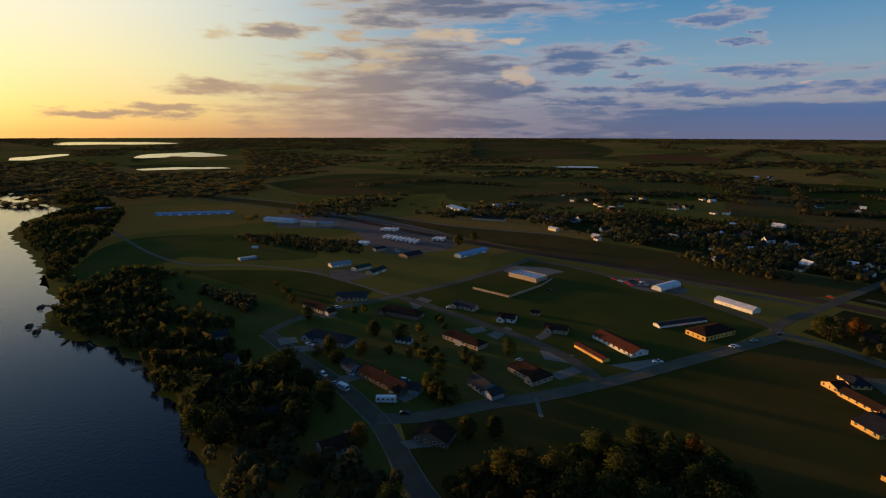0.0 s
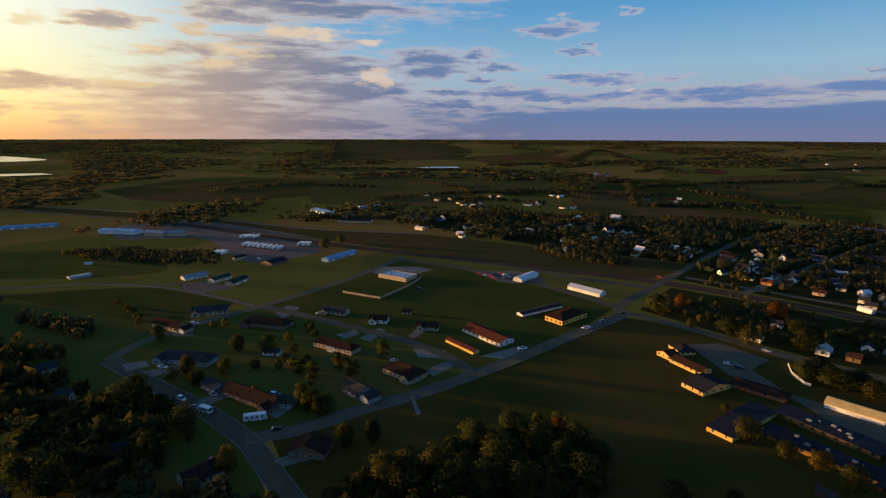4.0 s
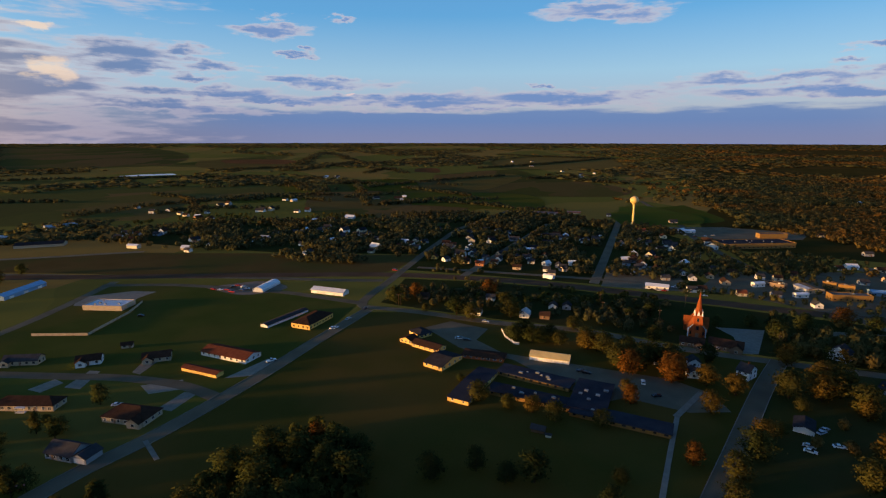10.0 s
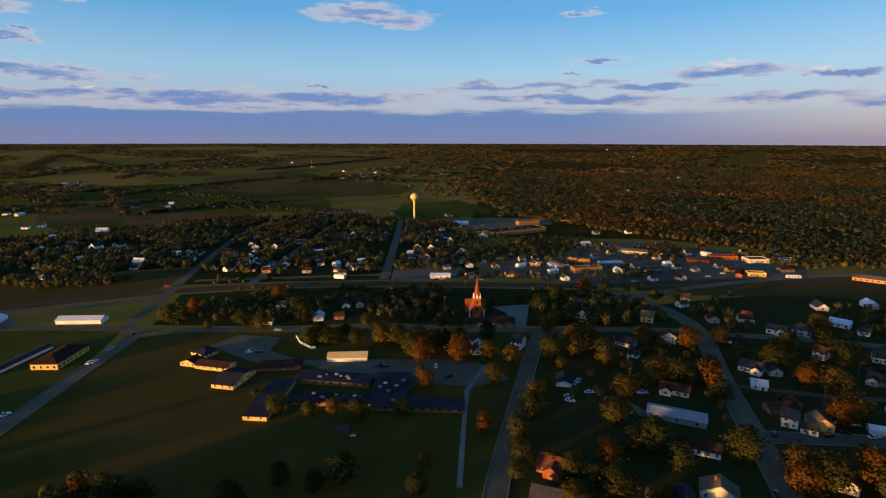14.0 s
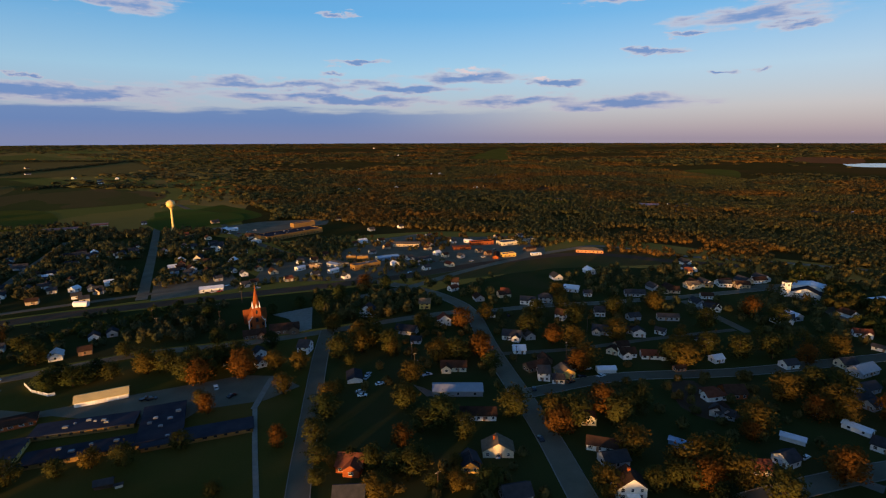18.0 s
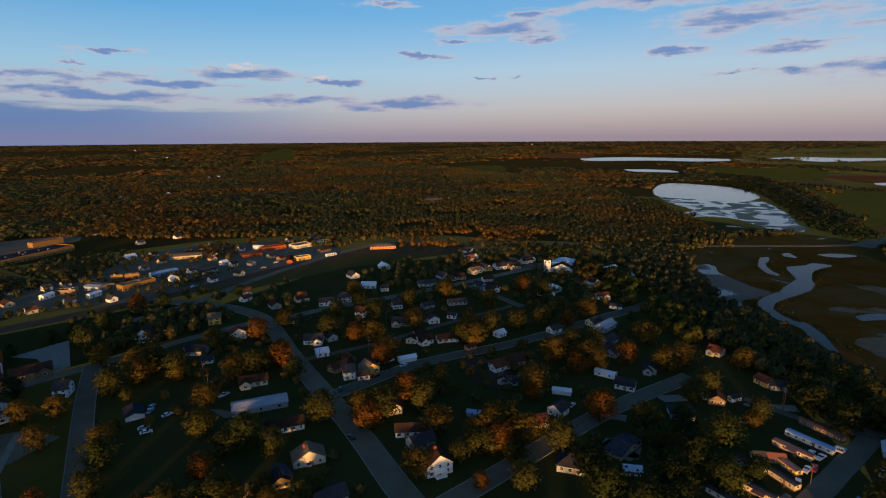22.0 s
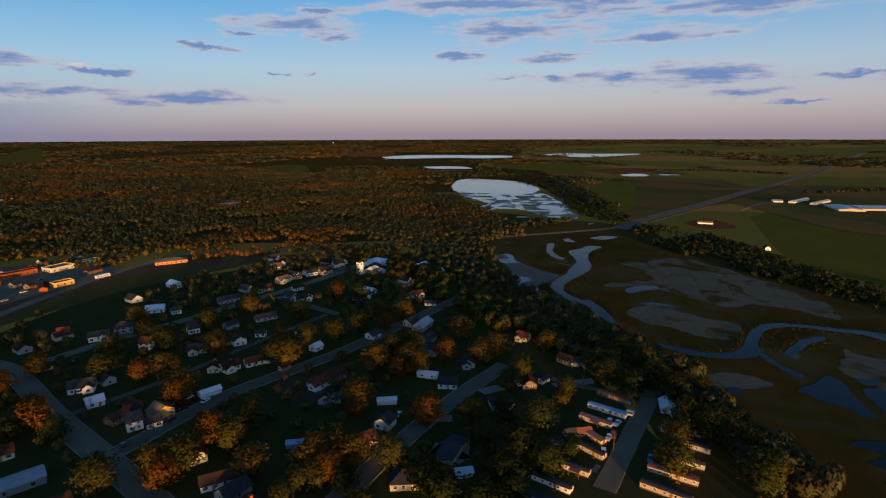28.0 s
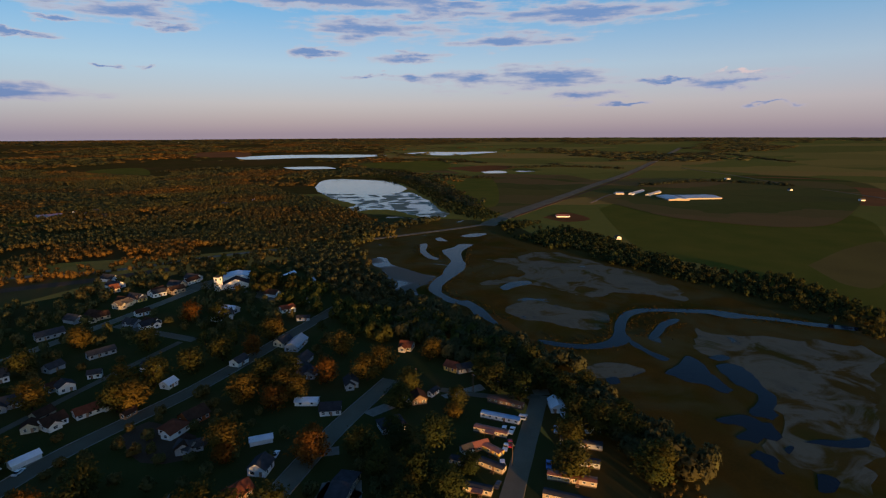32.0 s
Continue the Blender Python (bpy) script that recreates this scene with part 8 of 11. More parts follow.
tree(353.4, 193.7, 12.2, "leaf_orange", "round", 1500)
tree(351.5, 174.2, 12.2, "leaf_olive", "round", 1500)
tree(223.4, -46.0, 10.8, "leaf_olive", "round", 1500)
tree(237.3, -52.0, 8.9, "leaf_green", "round", 1500)
tree(201.6, -55.1, 11.2, "leaf_olive", "round", 1500)
tree(110.1, 275.2, 12.2, "leaf_olive", "round", 1500)
tree(113.2, 254.5, 12.2, "leaf_gold", "round", 1500)
tree(105.1, 284.6, 12.2, "leaf_gold", "round", 1500)
tree(147.4, 282.5, 11.2, "leaf_olive", "round", 1500)
tree(170.5, 274.0, 12.2, "leaf_orange", "round", 1500)
tree(131.4, 234.9, 12.2, "leaf_gold", "round", 1500)
tree(140.9, 230.7, 12.2, "leaf_olive", "round", 1500)
tree(107.7, 221.0, 10.3, "leaf_gold", "round", 1500)
tree(154.9, 229.4, 12.2, "leaf_orange", "round", 1500)
tree(94.2, 199.4, 10.6, "leaf_olive", "round", 1500)
tree(79.2, 172.3, 8.4, "leaf_orange", "round", 1500)
tree(100.7, 177.7, 12.2, "leaf_green", "round", 1500)
tree(92.0, 178.4, 8.8, "leaf_olive", "round", 1500)
tree(131.9, 168.8, 12.2, "leaf_olive", "round", 1500)
tree(151.4, 212.3, 9.5, "leaf_green", "round", 1500)
tree(199.4, 242.7, 12.2, "leaf_olive", "round", 1500)
tree(209.9, 214.8, 12.2, "leaf_gold", "round", 1500)
tree(203.1, 223.8, 10.7, "leaf_orange", "round", 1500)
tree(238.3, 242.9, 12.2, "leaf_olive", "round", 1500)
tree(244.0, 262.8, 12.2, "leaf_olive", "round", 1500)
tree(194.7, 188.9, 12.2, "leaf_gold", "round", 1500)
tree(144.4, 155.9, 11.4, "leaf_gold", "round", 1500)
tree(149.7, 149.6, 12.2, "leaf_olive", "round", 1500)
tree(167.3, 151.2, 12.2, "leaf_orange", "round", 1500)
tree(74.1, 153.0, 9.7, "leaf_olive", "round", 1500)
tree(63.7, 165.3, 8.0, "leaf_olive", "round", 1500)
tree(58.6, 150.6, 7.5, "leaf_gold", "round", 1500)
tree(193.6, 280.0, 10.2, "leaf_gold", "round", 1500)
tree(265.2, 289.6, 12.2, "leaf_gold", "round", 1500)
tree(90.9, 149.9, 5.0, "leaf_gold", "round", 1500)
tree(51.8, 270.1, 9.9, "leaf_gold", "round", 1500)
tree(63.4, 263.6, 9.8, "leaf_gold", "round", 1500)
tree(57.0, 300.8, 9.3, "leaf_dark", "round", 1500)
tree(86.6, 267.8, 12.2, "leaf_olive", "round", 1500)
tree(100.6, 269.5, 12.2, "leaf_gold", "round", 1500)
tree(114.5, 261.3, 12.2, "leaf_olive", "round", 1500)
tree(113.3, 283.3, 12.2, "leaf_olive", "round", 1500)
tree(97.2, 309.7, 9.8, "leaf_gold", "round", 1500)
tree(88.8, 256.4, 5.6, "leaf_olive", "round", 1500)
tree(49.5, 242.2, 9.1, "leaf_gold", "round", 1500)
tree(65.8, 223.3, 8.6, "leaf_gold", "round", 1500)
tree(73.8, 231.1, 5.1, "leaf_olive", "round", 1500)
tree(59.8, 208.6, 10.5, "leaf_green", "round", 1500)
tree(49.8, 191.7, 9.8, "leaf_olive", "round", 1500)
tree(46.9, 178.5, 7.2, "leaf_olive", "round", 1500)
tree(160.8, 238.1, 10.3, "leaf_orange", "round", 1500)
tree(103.7, 165.4, 9.7, "leaf_olive", "round", 1500)
tree(77.4, 156.7, 8.9, "leaf_olive", "round", 1500)
tree(70.1, 158.1, 7.9, "leaf_green", "round", 1500)
tree(65.7, 169.0, 6.1, "leaf_gold", "round", 1500)
tree(51.4, 172.4, 5.1, "leaf_gold", "round", 1500)
tree(57.7, 171.5, 6.1, "leaf_olive", "round", 1500)
tree(77.6, 142.0, 6.6, "leaf_olive", "round", 1500)
tree(85.2, 139.4, 6.7, "leaf_gold", "round", 1500)
tree(94.3, 132.0, 8.5, "leaf_green", "round", 1500)
tree(58.7, 147.0, 7.4, "leaf_gold", "round", 1500)
tree(43.2, 166.4, 5.9, "leaf_olive", "round", 1500)
tree(223.2, 262.9, 12.2, "leaf_olive", "round", 1500)
tree(189.1, 187.9, 11.0, "leaf_orange", "round", 1500)
tree(273.8, 240.4, 12.2, "leaf_olive", "round", 1500)
tree(239.7, 209.3, 12.2, "leaf_gold", "round", 1500)
tree(238.9, 169.6, 12.2, "leaf_olive", "round", 1500)
tree(257.2, 177.8, 12.2, "leaf_gold", "round", 1500)
tree(242.1, 163.3, 12.2, "leaf_gold", "round", 1500)
tree(278.0, 156.0, 12.2, "leaf_olive", "round", 1500)
tree(294.1, 146.6, 12.2, "leaf_olive", "round", 1500)
tree(265.7, 167.9, 12.2, "leaf_olive", "round", 1500)
tree(323.5, 129.4, 12.2, "leaf_gold", "round", 1500)
tree(301.6, 132.8, 10.0, "leaf_orange", "round", 1500)
tree(167.4, 140.6, 12.2, "leaf_olive", "round", 1500)
tree(183.1, 144.8, 11.1, "leaf_olive", "round", 1500)
tree(139.3, 147.9, 11.0, "leaf_orange", "round", 1500)
tree(153.8, 122.8, 10.8, "leaf_gold", "round", 1500)
tree(249.4, 117.2, 12.2, "leaf_gold", "round", 1500)
tree(267.6, 113.9, 11.9, "leaf_olive", "round", 1500)
tree(271.9, 104.1, 12.2, "leaf_olive", "round", 1500)
tree(251.8, 93.1, 11.1, "leaf_gold", "round", 1500)
tree(243.6, 100.1, 9.6, "leaf_orange", "round", 1500)
tree(210.0, 107.7, 12.2, "leaf_gold", "round", 1500)
tree(203.3, 105.7, 7.3, "leaf_orange", "round", 1500)
tree(166.3, 103.0, 12.2, "leaf_gold", "round", 1500)
tree(174.7, 99.7, 11.0, "leaf_olive", "round", 1500)
tree(159.8, 107.3, 8.5, "leaf_gold", "round", 1500)
tree(160.0, 95.4, 10.4, "leaf_orange", "round", 1500)
tree(169.5, 90.2, 11.6, "leaf_gold", "round", 1500)
tree(154.6, 98.0, 9.2, "leaf_olive", "round", 1500)
tree(143.4, 104.0, 8.0, "leaf_olive", "round", 1500)
tree(127.8, 111.2, 9.7, "leaf_gold", "round", 1500)
tree(205.2, 73.2, 11.7, "leaf_orange", "round", 1500)
tree(172.9, 77.1, 12.2, "leaf_olive", "round", 1500)
tree(305.4, 194.7, 12.2, "leaf_olive", "round", 1500)
tree(307.9, 235.4, 12.2, "leaf_gold", "round", 1500)
tree(256.0, 100.0, 12.2, "leaf_gold", "round", 1500)
tree(269.6, 83.4, 11.5, "leaf_orange", "round", 1500)
tree(303.3, 83.3, 12.2, "leaf_gold", "round", 1500)
tree(272.9, 63.6, 12.2, "leaf_gold", "round", 1500)
tree(152.5, 102.7, 8.2, "leaf_olive", "round", 1500)
tree(215.0, 75.4, 8.4, "leaf_orange", "round", 1500)
tree(209.9, 55.4, 10.4, "leaf_olive", "round", 1500)
tree(198.3, 46.3, 8.8, "leaf_olive", "round", 1500)
tree(186.4, 34.6, 8.3, "leaf_olive", "round", 1500)
tree(164.1, 60.5, 11.7, "leaf_dark", "round", 1500)
tree(156.8, 51.6, 12.2, "leaf_dark", "round", 1500)
tree(144.9, 76.0, 9.4, "leaf_olive", "round", 1500)
tree(136.1, 88.8, 5.6, "leaf_orange", "round", 1500)
tree(224.9, 45.2, 7.3, "leaf_olive", "round", 1500)
tree(246.0, 44.4, 10.4, "leaf_green", "round", 1500)
tree(155.8, 39.5, 12.2, "leaf_dark", "round", 1500)
tree(166.2, 30.4, 9.6, "leaf_dark", "round", 1500)
tree(156.2, 86.5, 8.0, "leaf_dark", "round", 1500)
tree(185.2, 21.1, 11.3, "leaf_green", "round", 1500)
tree(299.2, 33.0, 10.6, "leaf_gold", "round", 1500)
tree(284.4, 58.4, 12.2, "leaf_gold", "round", 1500)
tree(247.0, 18.5, 9.0, "leaf_olive", "round", 1500)
tree(238.2, 19.9, 6.3, "leaf_gold", "round", 1500)
tree(215.5, 26.7, 12.2, "leaf_green", "round", 1500)
tree(193.7, 31.9, 12.2, "leaf_dark", "round", 1500)
tree(213.2, 40.2, 9.2, "leaf_dark", "round", 1500)
tree(172.9, 33.9, 11.8, "leaf_dark", "round", 1500)
tree(158.9, 32.6, 9.3, "leaf_dark", "round", 1500)
tree(263.9, -0.1, 12.2, "leaf_olive", "round", 1500)
tree(275.6, 5.4, 12.2, "leaf_olive", "round", 1500)
tree(297.3, -7.3, 12.2, "leaf_olive", "round", 1500)
tree(267.3, -21.8, 12.2, "leaf_olive", "round", 1500)
tree(252.9, -29.8, 12.2, "leaf_olive", "round", 1500)
tree(298.1, 9.3, 12.2, "leaf_dark", "round", 1500)
tree(255.4, -9.8, 12.2, "leaf_dark", "round", 1500)
tree(233.1, -32.2, 12.2, "leaf_olive", "round", 1500)
tree(199.1, -22.2, 11.9, "leaf_olive", "round", 1500)
tree(218.8, -26.3, 10.5, "leaf_olive", "round", 1500)
tree(227.2, -39.2, 12.1, "leaf_olive", "round", 1500)
tree(260.2, -41.3, 10.8, "leaf_olive", "round", 1500)
tree(199.3, 13.6, 7.6, "leaf_dark", "round", 1500)
tree(260.9, 41.8, 10.8, "leaf_olive", "round", 1500)
tree(219.9, -52.4, 9.6, "leaf_olive", "round", 1500)
tree(286.3, -17.6, 12.2, "leaf_olive", "round", 1500)
pole(57.5, 403.7, 10)
pole(116.3, 233.8, 10)
pole(113.9, 225.5, 10)
pole(-141.9, 341.9, 10)
pole(36.8, 361.2, 10)
pole(98.8, 332.1, 10)
pole(-87.0, 342.2, 10)
pole(121.1, 246.7, 10)
pole(196.5, 205.4, 10)
pole(262.4, 11.5, 30)
pole(267.7, 38.7, 30)
pole(261.7, 10.8, 30)
pole(236.1, 229.1, 10)
pole(462.7, 217.1, 10)
pole(193.7, 202.2, 10)
pole(169.3, 215.3, 10)
pole(38.2, 378.7, 10)
pole(-1.7, 387.1, 10)
pole(415.3, 145.7, 10)
pole(205.0, -2.2, 30)
pole(77.5, 139.8, 10)
pole(648.7, -106.3, 10)
pole(-141.5, 345.1, 10)
pole(0.4, 367.4, 10)

# trees in front of the white church
for x, y, high, leaf in ((414, 214, 6, "olive"), (412, 205, 7, "green"), (415, 196, 6, "olive"), (411, 187, 7, "gold"), (407, 178, 7, "green")):
    tree(x, y, high, "leaf_" + leaf, "round", 700, "trees by the church")
# tall trees among the western houses
tree(-188.1, 106.8, 13, "leaf_green", "tall", 1000, "garden trees")
tree(-193.4, 104.7, 10, "leaf_olive", "tall", 1000, "garden trees")
tree(-186.2, 110.5, 9, "leaf_green", "round", 1000, "garden trees")
tree(-280.5, 110.8, 8, "leaf_olive", "round", 1000, "garden trees")
tree(-160.1, 101.7, 11, "leaf_olive", "tall", 1000, "garden trees")
tree(-270.6, 79.4, 6, "leaf_olive", "round", 1000, "garden trees")
tree(-256.3, 78.5, 6, "leaf_green", "round", 1000, "garden trees")
tree(-267.5, 72.1, 6, "leaf_olive", "round", 1000, "garden trees")
tree(-206.1, 59.4, 6, "leaf_olive", "round", 1000, "garden trees")
tree(-256.2, 92.7, 5, "leaf_olive", "round", 1000, "garden trees")
tree(-251.2, 107.6, 4, "leaf_green", "round", 1000, "garden trees")
tree(-155.5, 112.4, 8, "leaf_green", "tall", 1000, "garden trees")

# ---- stretches of planting ----
SHORE = [(-173.9, 12.0), (-208.0, 6.0), (-234.2, 2.2), (-262.4, -1.5), (-297.3, -6.9), (-331.2, -18.9), (-354.1, -32.3), (-377.0, -51.1), (-404.5, -59.7), (-435.2, -56.5), (-489.7, -70.7), (-591.3, -87.5), (-687.6, -109.8), (-816.1, -138.5), (-901.1, -132.4), (-988.2, -101.1), (-1171.1, -142.4), (-1454.6, -120.1), (-917.1, -31.7), (-723.1, -45.1), (-557.0, -67.9), (-499.7, -39.6), (-518.3, 2.0), (-400.6, 5.7), (-358.1, 23.5), (-311.9, 47.0), (-271.2, 54.3), (-214.9, 56.4), (-186.8, 43.7), (-153.6, 42.4)]
SHORE_NORTH = [(-514.6, -11.1), (-485.3, 22.5), (-409.3, 44.1), (-375.2, 64.1), (-361.1, 52.1), (-408.0, 32.2), (-463.6, 8.5)]
NORTH_TOWN = [(-567.7, 457.0), (-619.6, 591.4), (-521.9, 644.9), (-402.1, 687.1), (-308.0, 784.4), (-247.2, 810.5), (-146.6, 855.4), (-43.6, 873.3), (-20.3, 525.4), (-64.1, 480.2), (-109.5, 466.9), (-161.6, 490.3), (-204.0, 457.0), (-282.9, 440.7), (-373.6, 461.6), (-473.4, 450.8)]
NORTH_TOWN_EAST = [(-198.5, 819.3), (-132.7, 852.0), (-3.8, 822.1), (132.5, 693.8), (185.3, 615.8), (146.5, 500.6), (96.8, 500.1), (50.5, 477.2), (-49.5, 476.4), (-122.9, 498.2)]
RAIL_HEDGE = [(-158.2, 465.7), (-82.6, 465.7), (-16.5, 468.3), (-19.5, 417.3), (-70.9, 408.5), (-137.9, 422.3)]
MIDDLE = [(-164.4, 373.0), (-127.3, 402.4), (-36.4, 387.9), (32.9, 388.4), (29.8, 348.8), (-32.4, 342.6), (-73.1, 354.2), (-150.0, 347.7)]
EAST_TOWN = [(203.5, 346.4), (254.4, 373.2), (307.6, 358.7), (382.5, 329.9), (470.7, 309.6), (513.2, 261.5), (529.9, 191.8), (423.1, 115.7), (340.0, 95.0), (300.0, 180.0), (262.0, 262.0), (215.0, 300.0)]
RIVERSIDE = [(524.8, 254.1), (466.6, 179.9), (421.9, 123.0), (382.9, 90.0), (372.4, 54.7), (351.6, 22.1), (318.9, -2.4), (285.3, -21.6), (243.3, -36.8), (214.0, -51.8), (197.0, -63.2), (192.2, -46.7), (216.5, -34.8), (239.8, -25.0), (263.2, -12.2), (276.3, 9.2), (311.5, 23.1), (314.7, 43.3), (324.9, 77.0), (364.1, 106.8), (395.7, 153.5), (454.8, 221.1)]
FAR_WOOD = [(234.0, 736.9), (349.9, 590.8), (430.9, 503.0), (495.6, 429.2), (572.1, 326.2), (601.1, 264.1), (655.1, 187.3), (721.9, 172.8), (908.1, 221.4), (1408.9, 595.6), (1739.0, 1521.4), (1189.9, 1992.5), (349.3, 1443.0), (175.2, 1012.6)]
TREE_LINE = [(749.0, -32.8), (749.5, -94.7), (632.3, -154.9), (559.8, -174.9), (492.8, -206.5), (465.8, -259.4), (375.2, -267.4), (325.9, -229.7), (368.6, -219.6), (424.6, -192.4), (491.6, -141.5), (546.1, -97.9), (647.9, -39.5)]
POINT = [(1546.8, 310.9), (1823.3, 304.8), (1749.7, 193.1), (1486.1, 95.8), (1220.2, 34.7), (1035.5, 1.7), (901.8, -22.1), (801.1, -41.5), (735.9, -20.2), (803.9, 12.3), (836.7, 34.8), (903.5, 52.7), (1033.0, 77.3), (1158.2, 114.0), (1321.4, 161.9), (1473.6, 244.7)]
CHURCH_YARD = [(-37.7, 403.0), (43.1, 403.6), (52.7, 374.5), (40.2, 337.3), (-9.1, 337.0), (-33.4, 354.5)]
CHURCH_EAST = [(108.9, 389.0), (200.9, 404.8), (198.8, 349.9), (177.8, 317.0), (131.1, 316.7), (93.0, 321.6)]
CLEARINGS = []
CLEARINGS.append([(691.0, 985.3), (862.2, 1215.0), (1047.8, 1278.8), (1074.3, 1094.6), (821.8, 881.8)])
CLEARINGS.append([(1141.3, 917.8), (1503.0, 1162.9), (1995.5, 1315.2), (1667.5, 912.9), (1177.6, 741.3)])
CLEARINGS.append([(1168.6, 338.9), (1502.3, 425.7), (1607.5, 176.3), (1079.8, 31.8), (769.9, 7.9), (761.5, 92.8), (838.8, 173.9), (1010.2, 287.8)])
CLEARINGS.append([(2167.9, 1053.8), (2663.1, 1258.8), (2859.6, 492.2), (2349.3, 354.9)])
CLEARINGS.append([(1703.3, 610.6), (2213.8, 778.7), (2094.6, 474.6), (1730.4, 411.9)])
CLEARINGS.append([(2869.4, 312.8), (3097.4, 322.8), (3045.7, -201.3), (2533.4, -144.5)])
CLEARINGS.append([(-1436.7, 854.2), (-1747.9, 1064.1), (-1516.1, 1588.1), (-1200.7, 1235.8)])
CLEARINGS.append([(-2357.2, -443.4), (-4193.2, -751.5), (-3053.3, -275.7), (-2545.8, -236.0)])
CLEARINGS.append([(-1795.1, -48.7), (-2400.0, -114.5), (-3003.5, -45.1), (-2959.8, 467.5), (-1725.0, 283.8)])
CLEARINGS.append([(-3603.7, -423.6), (-4680.1, -511.1), (-11960.6, 829.9), (-3494.1, 208.5)])
CLEARINGS.append([(38.8, 1010.2), (138.1, 1112.7), (188.1, 891.2), (146.0, 766.8), (62.8, 765.7)])
CLEARINGS.append([(-471.2, 1036.1), (-644.0, 1410.4), (-383.1, 1941.3), (-196.8, 1753.1), (-218.2, 1240.8)])
CLEARINGS.append([(-349.0, 694.2), (-484.2, 958.6), (-237.1, 1225.5), (-159.1, 880.8)])
CLEARINGS.append([(-721.8, 766.8), (-930.4, 1010.6), (-676.3, 1334.4), (-484.2, 958.6)])
CLEARINGS.append([(-1041.0, 188.1), (-1447.1, 279.2), (-1695.1, 602.4), (-1144.6, 847.4), (-853.9, 633.5)])
CLEARINGS.append([(-1561.1, 1497.0), (-2730.3, 2621.7), (-1580.0, 2438.9), (-1148.6, 1734.5)])
CLEARINGS.append([(-442.0, 1820.7), (-576.3, 2356.5), (-19.5, 2879.2), (-9.2, 2173.8)])
CLEARINGS.append([(1143.4, -11.4), (1826.5, -28.3), (2158.3, -1053.8), (1533.5, -1152.7), (334.7, -236.4), (457.2, -254.2), (586.7, -172.3), (773.3, -50.4)])
CLEARINGS.append([(1609.5, 246.8), (2035.3, 307.7), (2071.2, -291.9), (1641.3, -211.0)])
NEAR_WOOD = [(-142.4, 81.4), (-137.7, 95.8), (-135.0, 113.8), (-131.3, 124.6), (-127.5, 143.0), (-120.2, 163.7), (-109.4, 177.8), (-94.5, 173.7), (-82.4, 158.9), (-69.5, 141.3), (-63.9, 115.2), (-115.6, 75.2)]
SHORE_SOUTH = [(-167.4, 12.0), (-184.3, 9.0), (-205.9, 5.8), (-234.0, 2.6), (-229.8, 29.8), (-210.2, 45.1), (-186.3, 44.7), (-166.5, 50.7), (-166.9, 64.1), (-144.0, 65.3), (-120.6, 59.9), (-131.9, 22.4), (-157.2, 14.0)]
WEST_GARDENS = [(-443.3, 86.5), (-320.4, 89.5), (-328.3, 124.5), (-285.5, 157.9), (-226.3, 162.6), (-184.8, 177.2), (-169.4, 158.3), (-205.2, 130.5), (-192.6, 103.0), (-216.4, 69.1), (-278.4, 60.3), (-310.8, 55.7)]
MARSH_EDGE = [(266.1, -49.5), (231.6, -61.9), (195.7, -67.0), (160.9, -61.4), (160.4, -45.3), (183.7, -45.3), (215.2, -43.2), (249.7, -40.4)]
SCHOOL_WOOD = [(116.7, 608.2), (201.0, 623.1), (199.4, 558.6), (169.1, 520.3), (124.5, 525.0), (100.4, 535.3)]
DOWNTOWN = [(50.8, 614.4), (111.9, 581.9), (232.5, 616.3), (329.4, 584.1), (307.1, 502.0), (251.0, 439.1), (167.8, 412.5), (104.8, 438.0), (56.2, 437.6)]
RAIL_TREES = [(110.6, 404.1), (160.4, 417.4), (172.0, 389.4), (206.1, 397.1), (213.0, 368.8), (155.4, 349.6), (113.7, 368.2)]
NORTH_EDGE = [(-663.2, 582.1), (-573.6, 708.9), (-443.8, 757.7), (-254.2, 756.3), (-150.6, 800.4), (-136.8, 732.6), (-291.8, 647.3), (-428.7, 579.5), (-555.6, 529.8)]
TRACKSIDE = [(-112.7, 415.4), (-39.5, 422.7), (44.7, 419.9), (49.4, 381.4), (-9.9, 367.3), (-93.6, 373.5)]

GARDEN_SHRUBS = [(60.0, 140.0), (150.0, 95.0), (180.0, 40.0), (262.0, 40.0), (330.0, 100.0), (300.0, 185.0), (262.0, 265.0), (205.0, 295.0), (165.0, 300.0), (95.0, 290.0)]
# outline below the view, holding trees added only to shade the near town
UNSEEN_SHADE_TREES = [(8.0, 60.0), (40.0, 125.0), (88.0, 118.0), (140.0, 60.0), (165.0, 10.0), (110.0, -20.0), (40.0, 0.0)]
# ---- far land: belts, fields, farms ----
BELTS, FARMS = [], []
BELTS.append((14.0, (-1100.2, 1312.6), (-1086.9, 1405.9), (-901.4, 1268.6), (-769.9, 1189.6), (-633.4, 1076.5)))
BELTS.append((16.0, (-1324.1, 1585.8), (-1270.6, 1721.1), (-1154.2, 1788.2)))
BELTS.append((14.0, (-1239.2, 1922.4), (-1586.2, 2752.4), (-1137.2, 2244.8)))
BELTS.append((7.0, (-520.2, 982.6), (-484.5, 1038.7), (-436.2, 1080.2)))
BELTS.append((9.0, (-796.9, 1658.8), (-821.7, 1865.6), (-677.1, 1713.8)))
BELTS.append((5.0, (-452.5, 1356.2), (-381.6, 1325.7)))
BELTS.append((10.0, (-238.9, 1609.8), (-148.7, 1656.4), (-0.5, 1533.7)))
BELTS.append((8.0, (-912.1, 2432.7), (-774.4, 2575.4), (-541.2, 2566.9)))
BELTS.append((4.0, (-704.2, 2219.9), (-540.3, 2273.0)))
